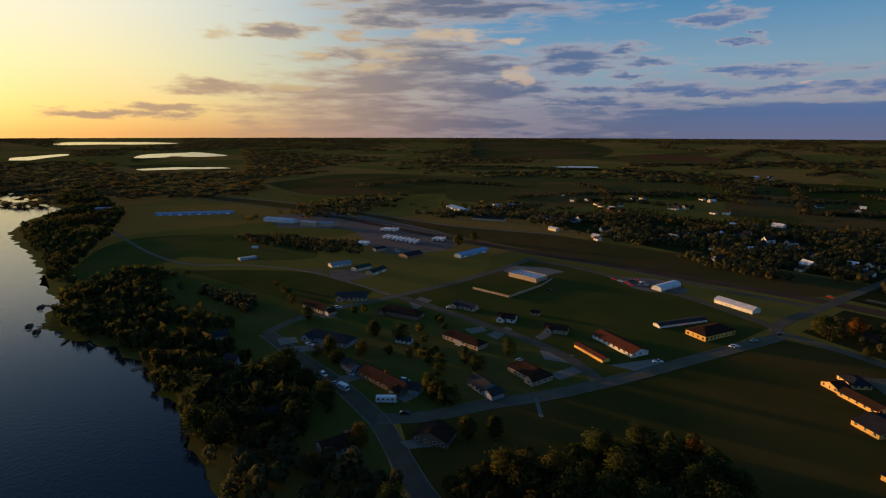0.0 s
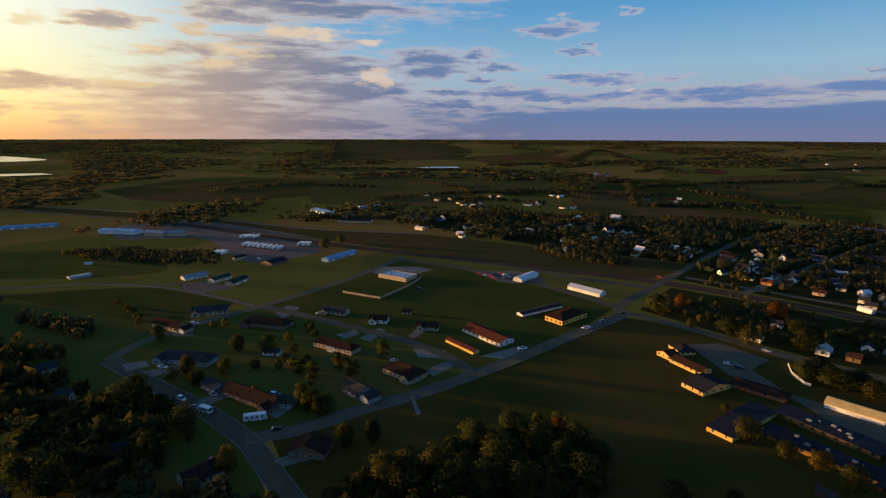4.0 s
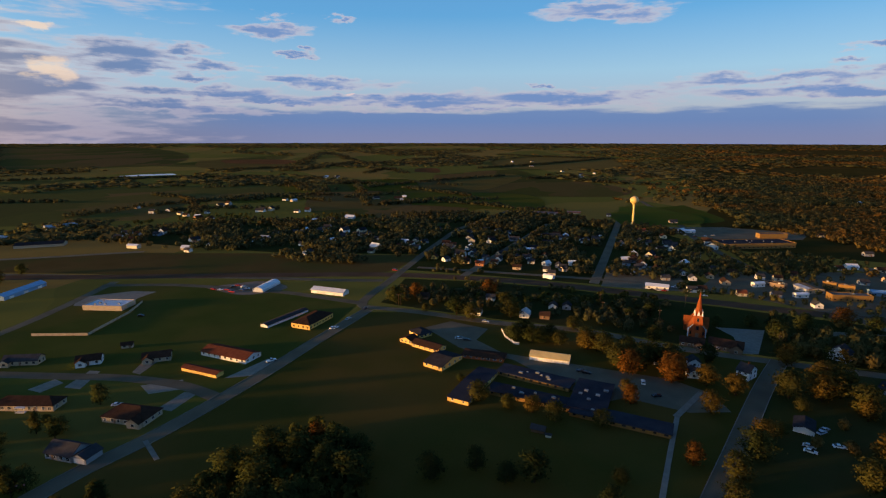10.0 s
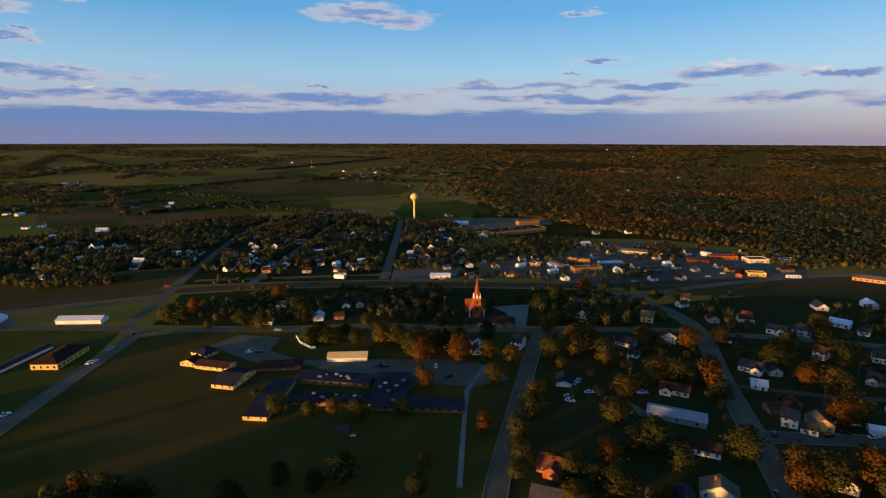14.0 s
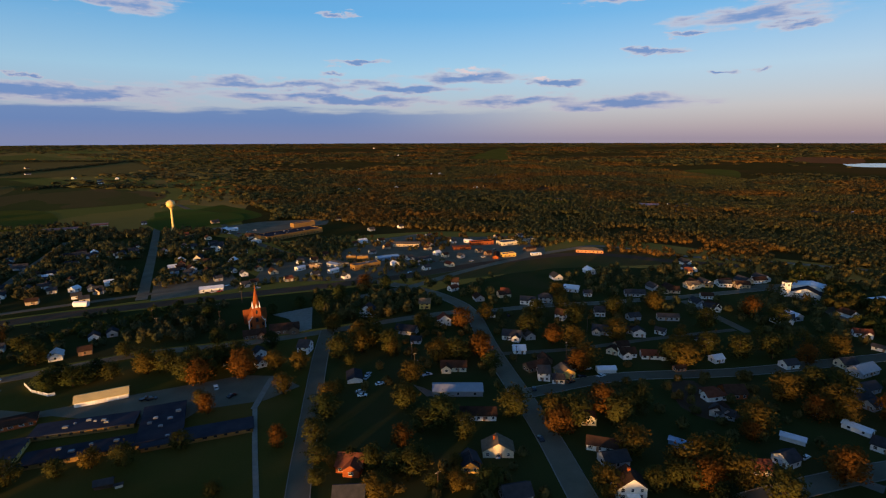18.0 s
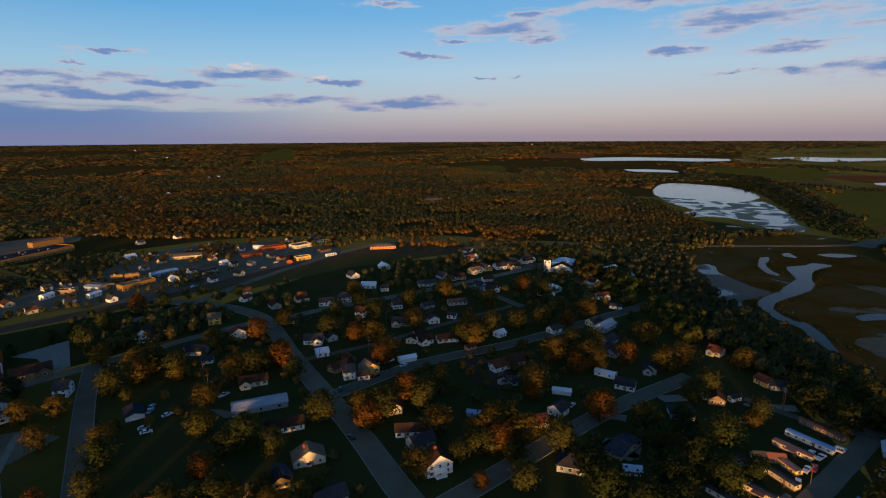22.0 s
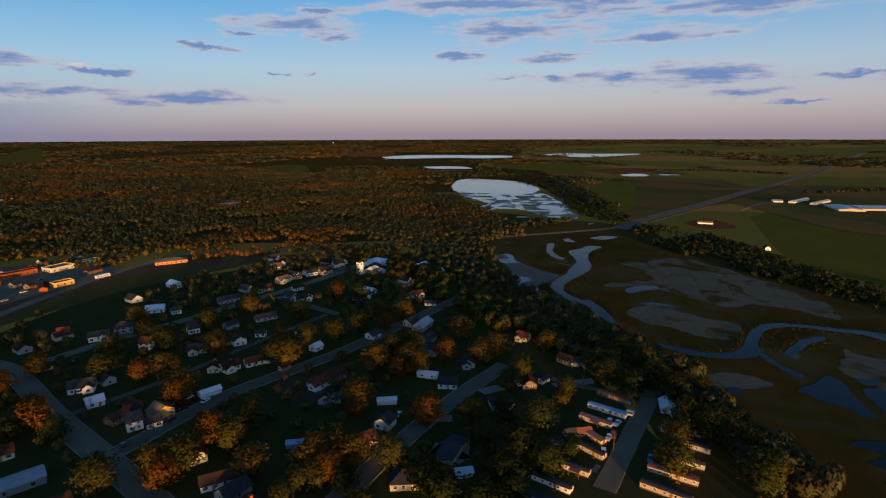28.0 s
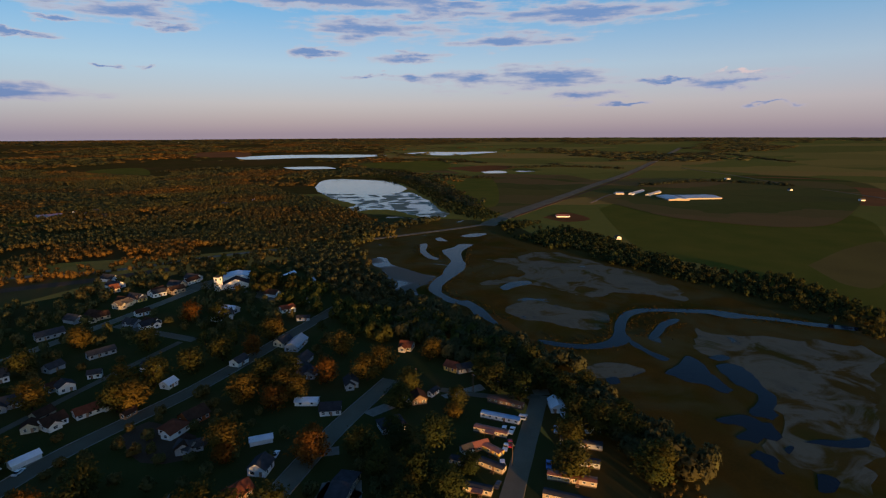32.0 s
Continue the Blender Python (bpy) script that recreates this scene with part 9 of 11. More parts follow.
BELTS.append((5.0, (-476.5, 1222.0), (-390.7, 1160.1), (-283.9, 1083.1)))
BELTS.append((4.0, (-724.5, 1244.0), (-647.3, 1304.1), (-551.9, 1276.4)))
BELTS.append((8.0, (-600.4, 2925.5), (-309.8, 2809.2), (-1.1, 2735.6)))
BELTS.append((5.0, (-230.2, 953.6), (-160.7, 907.7), (-80.6, 887.1)))
BELTS.append((6.0, (-748.1, 812.1), (-705.1, 952.1), (-552.8, 1013.5)))
BELTS.append((5.0, (-942.2, 1068.1), (-831.5, 1257.0), (-676.3, 1334.4)))
BELTS.append((8.0, (-1316.3, 1068.9), (-1310.2, 1255.8), (-1105.9, 1366.9)))
BELTS.append((6.0, (-576.0, 1198.4), (-491.6, 1437.8), (-333.6, 1699.6)))
BELTS.append((5.0, (-402.2, 886.5), (-333.7, 984.4), (-209.1, 1041.5)))
BELTS.append((10.0, (-490.0, 2012.5), (-267.7, 2332.7), (-14.5, 2756.1)))
BELTS.append((8.0, (-1070.5, 1654.6), (-1063.1, 2090.9), (-737.4, 2143.4)))
BELTS.append((5.0, (-941.0, 900.5), (-796.4, 846.4), (-624.7, 677.7)))
BELTS.append((4.0, (-694.3, 1369.6), (-525.4, 1066.2), (-418.2, 873.6)))
BELTS.append((6.0, (-1155.9, 436.6), (-1184.8, 629.6), (-994.7, 737.1)))
BELTS.append((6.0, (-1627.6, 736.6), (-1577.1, 1042.3), (-1355.0, 1236.5)))
BELTS.append((5.0, (-800.8, 594.3), (-772.7, 783.9), (-659.2, 893.2)))
BELTS.append((10.0, (1790.8, 326.1), (1612.1, 208.1), (1302.1, 94.0), (1057.4, 34.7), (890.7, -4.4)))
BELTS.append((5.0, (851.9, 327.3), (859.5, 246.8), (856.6, 187.4)))
BELTS.append((6.0, (2135.2, 403.0), (2293.7, 177.4), (2252.0, 13.4)))
BELTS.append((5.0, (1537.1, 90.5), (1494.7, 2.9), (1479.0, -63.3)))
patch("field", [(-382.4, 1280.2), (-428.6, 1520.7), (-368.6, 1783.4), (-271.4, 1696.0), (-271.1, 1377.2), (-294.3, 1225.9)], "field_gold", "dry golden meadow on a low rise", z=0.48)
CLEARINGS.append([(-382.4, 1280.2), (-428.6, 1520.7), (-368.6, 1783.4), (-271.4, 1696.0), (-271.1, 1377.2), (-294.3, 1225.9)])
patch("field", [(-671.5, 1781.5), (-713.1, 1927.7), (-646.4, 1961.9), (-576.1, 1768.3)], "field_red", "bare red-brown field", z=0.51)
CLEARINGS.append([(-671.5, 1781.5), (-713.1, 1927.7), (-646.4, 1961.9), (-576.1, 1768.3)])
patch("field", [(-1560.5, 1874.8), (-1694.3, 2038.5), (-1457.4, 2169.2), (-1300.8, 1963.7)], "field_red", "bare red-brown field", z=0.54)
CLEARINGS.append([(-1560.5, 1874.8), (-1694.3, 2038.5), (-1457.4, 2169.2), (-1300.8, 1963.7)])
patch("field", [(-399.2, 2040.9), (-512.3, 2491.1), (-250.8, 2813.9), (-1.0, 2607.5), (-0.8, 2062.3)], "field_gold", "dry golden meadow", z=0.57)
CLEARINGS.append([(-399.2, 2040.9), (-512.3, 2491.1), (-250.8, 2813.9), (-1.0, 2607.5), (-0.8, 2062.3)])
patch("field", [(-582.2, 1121.1), (-706.8, 1366.4), (-574.7, 1478.8), (-440.0, 1159.1)], "field_green", "green meadow among the fields", z=0.60)
CLEARINGS.append([(-582.2, 1121.1), (-706.8, 1366.4), (-574.7, 1478.8), (-440.0, 1159.1)])
patch("field", [(-345.4, 904.7), (-430.5, 1101.8), (-178.2, 1152.4), (-121.6, 908.3)], "field_green", "green meadow at the edge of the town", z=0.63)
CLEARINGS.append([(-345.4, 904.7), (-430.5, 1101.8), (-178.2, 1152.4), (-121.6, 908.3)])
patch("field", [(13.7, 804.3), (5.6, 910.3), (125.6, 927.5), (123.5, 817.8)], "mown_green", "mown green meadow beside the water tower", z=0.66)
CLEARINGS.append([(13.7, 804.3), (5.6, 910.3), (125.6, 927.5), (123.5, 817.8)])
patch("field", [(1431.6, 2235.6), (1478.9, 2323.2), (2274.5, 3091.5), (1493.5, 1973.4)], "field_green", "dry meadow in the woods", z=0.69)
CLEARINGS.append([(1431.6, 2235.6), (1478.9, 2323.2), (2274.5, 3091.5), (1493.5, 1973.4)])
patch("field", [(1651.8, 297.0), (2056.6, 387.6), (2213.4, 105.4), (1813.1, 70.1)], "field_green", "olive field beyond the lake", z=0.72)
CLEARINGS.append([(1651.8, 297.0), (2056.6, 387.6), (2213.4, 105.4), (1813.1, 70.1)])
patch("field", [(912.6, 14.9), (1350.7, 42.5), (1449.9, -62.4), (944.0, -46.3)], "field_green", "olive green meadow", z=0.75)
CLEARINGS.append([(912.6, 14.9), (1350.7, 42.5), (1449.9, -62.4), (944.0, -46.3)])
patch("field", [(1418.9, 1008.4), (1687.9, 1210.3), (1817.7, 1112.7), (1528.6, 924.3)], "field_green", "olive clearing in the woods", z=0.78)
CLEARINGS.append([(1418.9, 1008.4), (1687.9, 1210.3), (1817.7, 1112.7), (1528.6, 924.3)])
patch("field", [(2330.5, 1189.5), (2660.7, 1341.9), (2756.8, 1139.6), (2431.8, 990.1)], "field_red", "bare red-brown field", z=0.81)
CLEARINGS.append([(2330.5, 1189.5), (2660.7, 1341.9), (2756.8, 1139.6), (2431.8, 990.1)])
patch("field", [(599.7, 686.4), (639.7, 794.9), (781.0, 722.4), (724.2, 614.8)], "field_green", "dull clearing in the woods", z=0.84)
CLEARINGS.append([(599.7, 686.4), (639.7, 794.9), (781.0, 722.4), (724.2, 614.8)])
patch("field", [(-1239.1, 722.9), (-1229.9, 928.6), (-1061.0, 1064.5), (-872.3, 1196.7), (-678.7, 988.0), (-742.3, 886.0), (-747.6, 785.4), (-648.4, 644.3), (-696.1, 586.8), (-774.6, 528.4), (-865.3, 499.0)], "pasture", "olive and golden meadow beyond the railway", z=0.12)
CLEARINGS.append([(-1239.1, 722.9), (-1229.9, 928.6), (-1061.0, 1064.5), (-872.3, 1196.7), (-678.7, 988.0), (-742.3, 886.0), (-747.6, 785.4), (-648.4, 644.3), (-696.1, 586.8), (-774.6, 528.4), (-865.3, 499.0)])
patch("field", [(-714.5, 1230.8), (-597.1, 1429.5), (-388.0, 1303.7), (-220.3, 741.5), (-326.0, 674.1), (-419.7, 718.7), (-548.4, 869.0)], "pasture", "olive green meadow with farm tracks", z=0.15)
CLEARINGS.append([(-714.5, 1230.8), (-597.1, 1429.5), (-388.0, 1303.7), (-220.3, 741.5), (-326.0, 674.1), (-419.7, 718.7), (-548.4, 869.0)])
patch("field", [(-3473.8, 2247.4), (-3493.8, 2604.0), (-2905.8, 2718.7), (-2141.7, 2283.5), (-1702.2, 1719.5), (-1828.9, 1455.4), (-1946.0, 1247.1)], "pasture", "dry olive farm land", z=0.18)
CLEARINGS.append([(-3473.8, 2247.4), (-3493.8, 2604.0), (-2905.8, 2718.7), (-2141.7, 2283.5), (-1702.2, 1719.5), (-1828.9, 1455.4), (-1946.0, 1247.1)])
patch("field", [(-1770.1, 1950.5), (-1580.7, 2181.6), (-1248.7, 2086.4), (-1125.1, 1795.5), (-1321.8, 1650.8), (-1525.1, 1677.5)], "field_gold", "dry golden field", z=0.21)
CLEARINGS.append([(-1770.1, 1950.5), (-1580.7, 2181.6), (-1248.7, 2086.4), (-1125.1, 1795.5), (-1321.8, 1650.8), (-1525.1, 1677.5)])
patch("field", [(-561.2, 1674.3), (-367.6, 1976.7), (-211.6, 1737.0), (27.3, 1407.5), (12.8, 1179.3), (-200.4, 1086.1), (-276.9, 826.0)], "pasture", "dry golden-red meadow on a low rise", z=0.24)
CLEARINGS.append([(-561.2, 1674.3), (-367.6, 1976.7), (-211.6, 1737.0), (27.3, 1407.5), (12.8, 1179.3), (-200.4, 1086.1), (-276.9, 826.0)])
patch("field", [(-547.9, 2500.5), (-365.9, 2966.1), (-8.5, 2716.2), (80.4, 2237.8), (-253.0, 2067.4), (-443.5, 2133.4)], "field_gold", "dry golden field", z=0.27)
CLEARINGS.append([(-547.9, 2500.5), (-365.9, 2966.1), (-8.5, 2716.2), (80.4, 2237.8), (-253.0, 2067.4), (-443.5, 2133.4)])
patch("field", [(17.0, 1000.4), (70.6, 1018.0), (121.9, 888.7), (80.5, 806.1), (18.9, 786.1)], "mown_green", "mown green slope round the water tower", z=0.30)
CLEARINGS.append([(17.0, 1000.4), (70.6, 1018.0), (121.9, 888.7), (80.5, 806.1), (18.9, 786.1)])
patch("field", [(266.1, 1081.9), (356.1, 1146.7), (336.6, 1026.1), (266.4, 948.4), (233.7, 978.2)], "field_red", "reddish clearing in the woods", z=0.33)
CLEARINGS.append([(266.1, 1081.9), (356.1, 1146.7), (336.6, 1026.1), (266.4, 948.4), (233.7, 978.2)])
patch("field", [(1237.0, 24.9), (1605.3, -42.8), (1601.1, -232.4), (1569.4, -299.9), (1347.9, -321.7), (1123.3, -270.9), (957.0, -131.4), (851.6, -81.2), (849.6, -35.2), (991.5, -7.0)], "pasture", "wide olive and brown pasture", z=0.36)
CLEARINGS.append([(1237.0, 24.9), (1605.3, -42.8), (1601.1, -232.4), (1569.4, -299.9), (1347.9, -321.7), (1123.3, -270.9), (957.0, -131.4), (851.6, -81.2), (849.6, -35.2), (991.5, -7.0)])
patch("field", [(1856.4, 90.3), (1930.8, 13.5), (1983.3, -80.6), (1949.0, -175.2), (1863.1, -168.2), (1779.5, -101.4), (1711.9, -31.2), (1776.3, 11.3)], "field_red", "bare reddish field beside ponds", z=0.39)
CLEARINGS.append([(1856.4, 90.3), (1930.8, 13.5), (1983.3, -80.6), (1949.0, -175.2), (1863.1, -168.2), (1779.5, -101.4), (1711.9, -31.2), (1776.3, 11.3)])
patch("field", [(1946.7, 463.0), (2144.1, 402.2), (2099.7, 272.7), (1936.6, 128.3), (1651.8, 23.2), (1731.5, 128.6), (1925.1, 303.8)], "pasture", "green meadow behind the lake wood", z=0.42)
CLEARINGS.append([(1946.7, 463.0), (2144.1, 402.2), (2099.7, 272.7), (1936.6, 128.3), (1651.8, 23.2), (1731.5, 128.6), (1925.1, 303.8)])
patch("field", [(1277.7, -164.4), (1477.8, -470.7), (1313.3, -871.6), (761.1, -499.8), (770.8, -313.7), (939.5, -248.6)], "pasture", "wide olive pasture", z=0.45)
FARMS.append((-851.9, 1478.3))
house(-851.9, 1478.3, 88, 16.0, 8.5, "white", "metal_white", fine=False, name="farmhouse", group="farms in the far land")
FARMS.append((-825.0, 1498.5))
house(-825.0, 1498.5, 76, 16.0, 8.5, "white", "gray", fine=False, name="farmhouse", group="farms in the far land")
FARMS.append((-450.3, 975.1))
house(-450.3, 975.1, 55, 12.8, 8.5, "tan", "gray", fine=False, name="farmhouse", group="farms in the far land")
FARMS.append((-407.3, 1020.9))
house(-407.3, 1020.9, 11, 8.7, 6.5, "white", "metal_white", fine=False, name="farmhouse", group="farms in the far land")
FARMS.append((-429.9, 2394.5))
house(-429.9, 2394.5, 75, 14.4, 8.5, "white", "metal_white", fine=False, name="farmhouse", group="farms in the far land")
FARMS.append((-348.8, 2449.5))
house(-348.8, 2449.5, 50, 16.0, 8.5, "cream", "red", fine=False, name="farmhouse", group="farms in the far land")
FARMS.append((-168.1, 1945.5))
house(-168.1, 1945.5, 61, 11.6, 8.5, "white", "gray", fine=False, name="farmhouse", group="farms in the far land")
FARMS.append((-95.5, 1820.8))
house(-95.5, 1820.8, 15, 14.4, 8.5, "white", "gray", fine=False, name="farmhouse", group="farms in the far land")
FARMS.append((-54.4, 1872.1))
house(-54.4, 1872.1, 79, 11.1, 8.3, "white", "metal_white", fine=False, name="farmhouse", group="farms in the far land")
FARMS.append((721.0, 1091.4))
house(721.0, 1091.4, 80, 12.9, 8.5, "white", "gray", fine=False, name="farmhouse", group="farms in the far land")
FARMS.append((745.9, 1091.8))
house(745.9, 1091.8, 47, 11.8, 8.5, "white", "brown", fine=False, name="farmhouse", group="farms in the far land")
FARMS.append((642.2, 1181.0))
house(642.2, 1181.0, 44, 10.6, 8.0, "white", "gray", fine=False, name="farmhouse", group="farms in the far land")
FARMS.append((341.8, 923.2))
house(341.8, 923.2, 66, 6.8, 6.0, "orange", "brown", fine=False, name="farmhouse", group="farms in the far land")
FARMS.append((447.2, 1177.0))
house(447.2, 1177.0, 53, 10.0, 7.5, "white", "metal_white", fine=False, name="farmhouse", group="farms in the far land")
FARMS.append((558.0, 1204.4))
house(558.0, 1204.4, 59, 11.8, 8.5, "white", "gray", fine=False, name="farmhouse", group="farms in the far land")
FARMS.append((839.9, 1537.0))
house(839.9, 1537.0, 79, 13.8, 8.5, "white", "metal_white", fine=False, name="farmhouse", group="farms in the far land")
FARMS.append((880.4, 1553.9))
house(880.4, 1553.9, 32, 14.1, 8.5, "white", "metal_white", fine=False, name="farmhouse", group="farms in the far land")
FARMS.append((1003.5, 1410.2))
house(1003.5, 1410.2, 77, 12.0, 8.5, "white", "brown", fine=False, name="farmhouse", group="farms in the far land")
FARMS.append((1428.5, 3436.3))
house(1428.5, 3436.3, 63, 16.0, 8.5, "white", "gray", fine=False, name="farmhouse", group="farms in the far land")
FARMS.append((1245.6, 2661.3))
house(1245.6, 2661.3, 85, 16.0, 8.5, "white", "gray", fine=False, name="farmhouse", group="farms in the far land")
FARMS.append((962.7, 1233.0))
house(962.7, 1233.0, 21, 16.0, 8.5, "red", "red", fine=False, name="farmhouse", group="farms in the far land")
FARMS.append((672.5, 660.9))
house(672.5, 660.9, 24, 8.4, 6.3, "cream", "gray", fine=False, name="farmhouse", group="farms in the far land")
FARMS.append((929.0, 425.0))
house(929.0, 425.0, 63, 16.0, 8.5, "cream", "gray", fine=False, name="farmhouse", group="farms in the far land")
FARMS.append((972.2, 394.8))
house(972.2, 394.8, 4, 12.5, 8.5, "white", "metal_white", fine=False, name="farmhouse", group="farms in the far land")
FARMS.append((940.7, 362.2))
house(940.7, 362.2, 40, 8.0, 6.0, "white", "gray", fine=False, name="farmhouse", group="farms in the far land")
FARMS.append((3677.8, 1967.0))
house(3677.8, 1967.0, 24, 16.0, 8.5, "white", "gray", fine=False, name="farmhouse", group="farms in the far land")
road([(303.8, 938.2), (384.4, 1035.1), (491.8, 1153.8), (560.0, 1217.3), (633.1, 1168.6), (656.2, 1100.8)], 6.0, "gravel", "pale gravel country road", step=20.0)
TRAILER_EDGE = [(407.7, 56.1), (374.5, 25.4), (335.1, -0.2), (305.3, -30.1), (287.7, -48.6), (245.3, -50.5), (220.2, -66.6), (202.0, -78.1), (192.4, -65.0), (207.2, -46.6), (241.7, -31.6), (255.8, -16.9), (279.7, 9.6), (307.8, 35.8), (334.0, 64.0)]
YARD_HEDGE = [(-643.5, 83.4), (-635.7, 131.2), (-572.4, 172.3), (-546.1, 205.1), (-490.6, 183.5), (-521.2, 145.4), (-581.8, 108.7)]
SOUTH_WOOD = [(617.6, 403.9), (682.9, 304.3), (733.8, 148.4), (709.2, 113.5), (620.4, 127.5), (566.1, 154.3), (562.5, 202.8), (541.1, 268.3), (545.3, 358.1)]
SOUTH_WOOD_WEST = [(379.9, 613.8), (494.9, 460.8), (632.1, 292.4), (653.7, 160.7), (611.6, 136.8), (539.1, 181.6), (473.6, 285.4), (386.6, 438.5), (333.9, 542.4)]
house(432.3, 297.0, 73, 12.4, 8.5, "white", "gray", fine=False)
house(390.4, 262.4, 73, 11.2, 8.4, "cream", "brown", fine=False)
house(399.1, 259.0, 73, 11.3, 8.5, "white", "gray", fine=False)
house(414.5, 252.0, -17, 11.5, 8.5, "white", "brown", fine=False)
house(434.4, 247.4, 73, 11.8, 8.5, "tan", "gray", fine=False)
house(455.3, 244.2, 73, 12.2, 8.5, "white", "gray", fine=False)
house(359.1, 177.4, -17, 9.6, 7.2, "white", "gray", fine=False)
house(347.5, 217.5, 73, 9.8, 7.3, "white", "brown", fine=False)
house(373.6, 176.8, 73, 9.9, 7.4, "gray", "metal_white", fine=False)
house(346.2, 229.1, 73, 9.9, 7.4, "gray", "gray", fine=False)
house(361.4, 264.0, 73, 10.6, 8.0, "cream", "brown", fine=False)
house(352.4, 272.4, 73, 10.6, 7.9, "gray", "gray", fine=False)
house(451.7, 314.3, 73, 13.0, 8.5, "white", "gray", fine=False)
house(347.2, 337.1, 73, 11.5, 8.5, "white", "metal_white", fine=False)
house(307.1, 337.3, 73, 10.8, 8.1, "white", "gray", fine=False)
house(236.4, 317.8, -17, 9.5, 7.1, "cream", "brown", fine=False)
house(214.5, 320.3, 73, 9.3, 6.9, "gray", "brown", fine=False)
house(233.6, 199.4, -17, 7.5, 6.0, "tan", "brown", fine=False)
house(197.5, 239.4, 73, 7.6, 6.0, "gray", "gray", fine=False)
house(182.2, 206.6, 73, 6.8, 6.0, "brown", "brown", fine=False)
house(211.3, 123.7, 73, 6.5, 6.0, "gray", "gray", fine=False)
house(-372.0, 575.1, 9, 8.9, 6.7, "white", "gray", fine=False)
house(-361.8, 603.1, 99, 9.1, 6.9, "white", "brown", fine=False)
house(-310.5, 548.3, 54, 8.2, 6.2, "cream", "metal_white", fine=False)
house(-313.9, 582.3, 9, 8.6, 6.5, "gray", "gray", fine=False)
house(-288.9, 599.6, 99, 8.7, 6.5, "tan", "gray", fine=False)
house(-257.7, 570.5, 54, 8.2, 6.1, "white", "brown", fine=False)
house(-225.5, 565.6, 9, 8.0, 6.0, "white", "metal_white", fine=False)
house(-216.6, 577.0, 99, 8.0, 6.0, "cream", "gray", fine=False)
house(-203.9, 572.7, 54, 7.9, 6.0, "gray", "gray", fine=False)
house(-166.7, 564.1, 9, 7.7, 6.0, "tan", "brown", fine=False)
house(-144.9, 560.9, 99, 7.6, 6.0, "white", "metal_white", fine=False)
house(-152.1, 491.9, 54, 6.8, 6.0, "white", "gray", fine=False)
house(-130.1, 519.9, 9, 7.0, 6.0, "cream", "gray", fine=False)
house(-131.9, 495.0, 99, 6.7, 6.0, "gray", "brown", fine=False)
house(-116.6, 488.4, 54, 6.6, 6.0, "tan", "metal_white", fine=False)
house(-103.0, 514.7, 9, 6.9, 6.0, "white", "gray", fine=False)
house(-119.7, 657.0, 99, 8.7, 6.5, "white", "gray", fine=False)
house(-89.6, 577.3, 54, 7.6, 6.0, "cream", "brown", fine=False)
house(-78.2, 561.1, 9, 7.4, 6.0, "gray", "metal_white", fine=False)
house(-74.9, 530.3, 99, 7.0, 6.0, "tan", "gray", fine=False)
house(-74.2, 656.6, 54, 8.6, 6.5, "white", "gray", fine=False)
house(-60.8, 670.9, 9, 8.8, 6.6, "white", "brown", fine=False)
house(-48.7, 661.6, 99, 8.6, 6.5, "cream", "metal_white", fine=False)
house(-24.4, 643.3, 54, 8.4, 6.3, "gray", "gray", fine=False)
house(-13.2, 655.5, 9, 8.5, 6.4, "tan", "gray", fine=False)
house(-8.7, 672.3, 99, 8.8, 6.6, "white", "brown", fine=False)
house(-54.1, 503.9, 54, 6.7, 6.0, "white", "metal_white", fine=False)
house(-45.3, 467.8, 9, 6.5, 6.0, "cream", "gray", fine=False)
house(-42.1, 500.2, 99, 6.6, 6.0, "gray", "gray", fine=False)
house(-36.6, 487.0, 54, 6.5, 6.0, "tan", "brown", fine=False)
house(-30.6, 512.4, 9, 6.8, 6.0, "white", "metal_white", fine=False)
house(38.3, 654.5, 99, 8.5, 6.4, "white", "gray", fine=False)
house(46.3, 630.9, 54, 8.3, 6.2, "cream", "gray", fine=False)
house(25.4, 543.2, 9, 7.1, 6.0, "gray", "brown", fine=False)
house(28.8, 575.9, 99, 7.5, 6.0, "tan", "metal_white", fine=False)
house(25.8, 497.1, 54, 6.6, 6.0, "white", "gray", fine=False)
house(31.2, 519.7, 9, 6.8, 6.0, "white", "gray", fine=False)
house(66.6, 694.7, 99, 9.1, 6.8, "cream", "brown", fine=False)
house(93.0, 746.7, 54, 9.8, 7.3, "gray", "metal_white", fine=False)
house(90.3, 824.1, 9, 10.7, 8.1, "tan", "gray", fine=False)
house(70.5, 632.9, 99, 8.3, 6.2, "white", "gray", fine=False)
house(55.0, 610.3, 54, 8.0, 6.0, "white", "brown", fine=False)
house(18.9, 546.0, 9, 7.2, 6.0, "cream", "metal_white", fine=False)
house(34.7, 515.6, 99, 6.8, 6.0, "gray", "gray", fine=False)
house(-106.0, 536.4, 54, 7.2, 6.0, "tan", "gray", fine=False)
house(-133.3, 616.1, 9, 8.2, 6.2, "white", "brown", fine=False)
house(-709.1, 670.9, 9, 9.0, 7.0, "white", "gray", fine=False, h=4.4)
house(-704.3, 701.3, 99, 10.0, 8.0, "white", "gray", fine=False, h=2.8)
house(-655.5, 674.7, -17, 11.0, 7.0, "cream", "dark", fine=False, h=2.8)
house(-606.1, 658.1, 9, 9.0, 7.0, "tan", "metal_white", fine=False, h=2.8)
house(-572.0, 644.6, 99, 10.0, 8.0, "white", "brown", fine=False, h=2.8)
house(-667.4, 802.7, -17, 11.0, 7.0, "gray", "brown", fine=False, h=4.4)
house(-670.7, 784.1, 73, 12.0, 8.0, "white", "gray", fine=False, h=2.8)
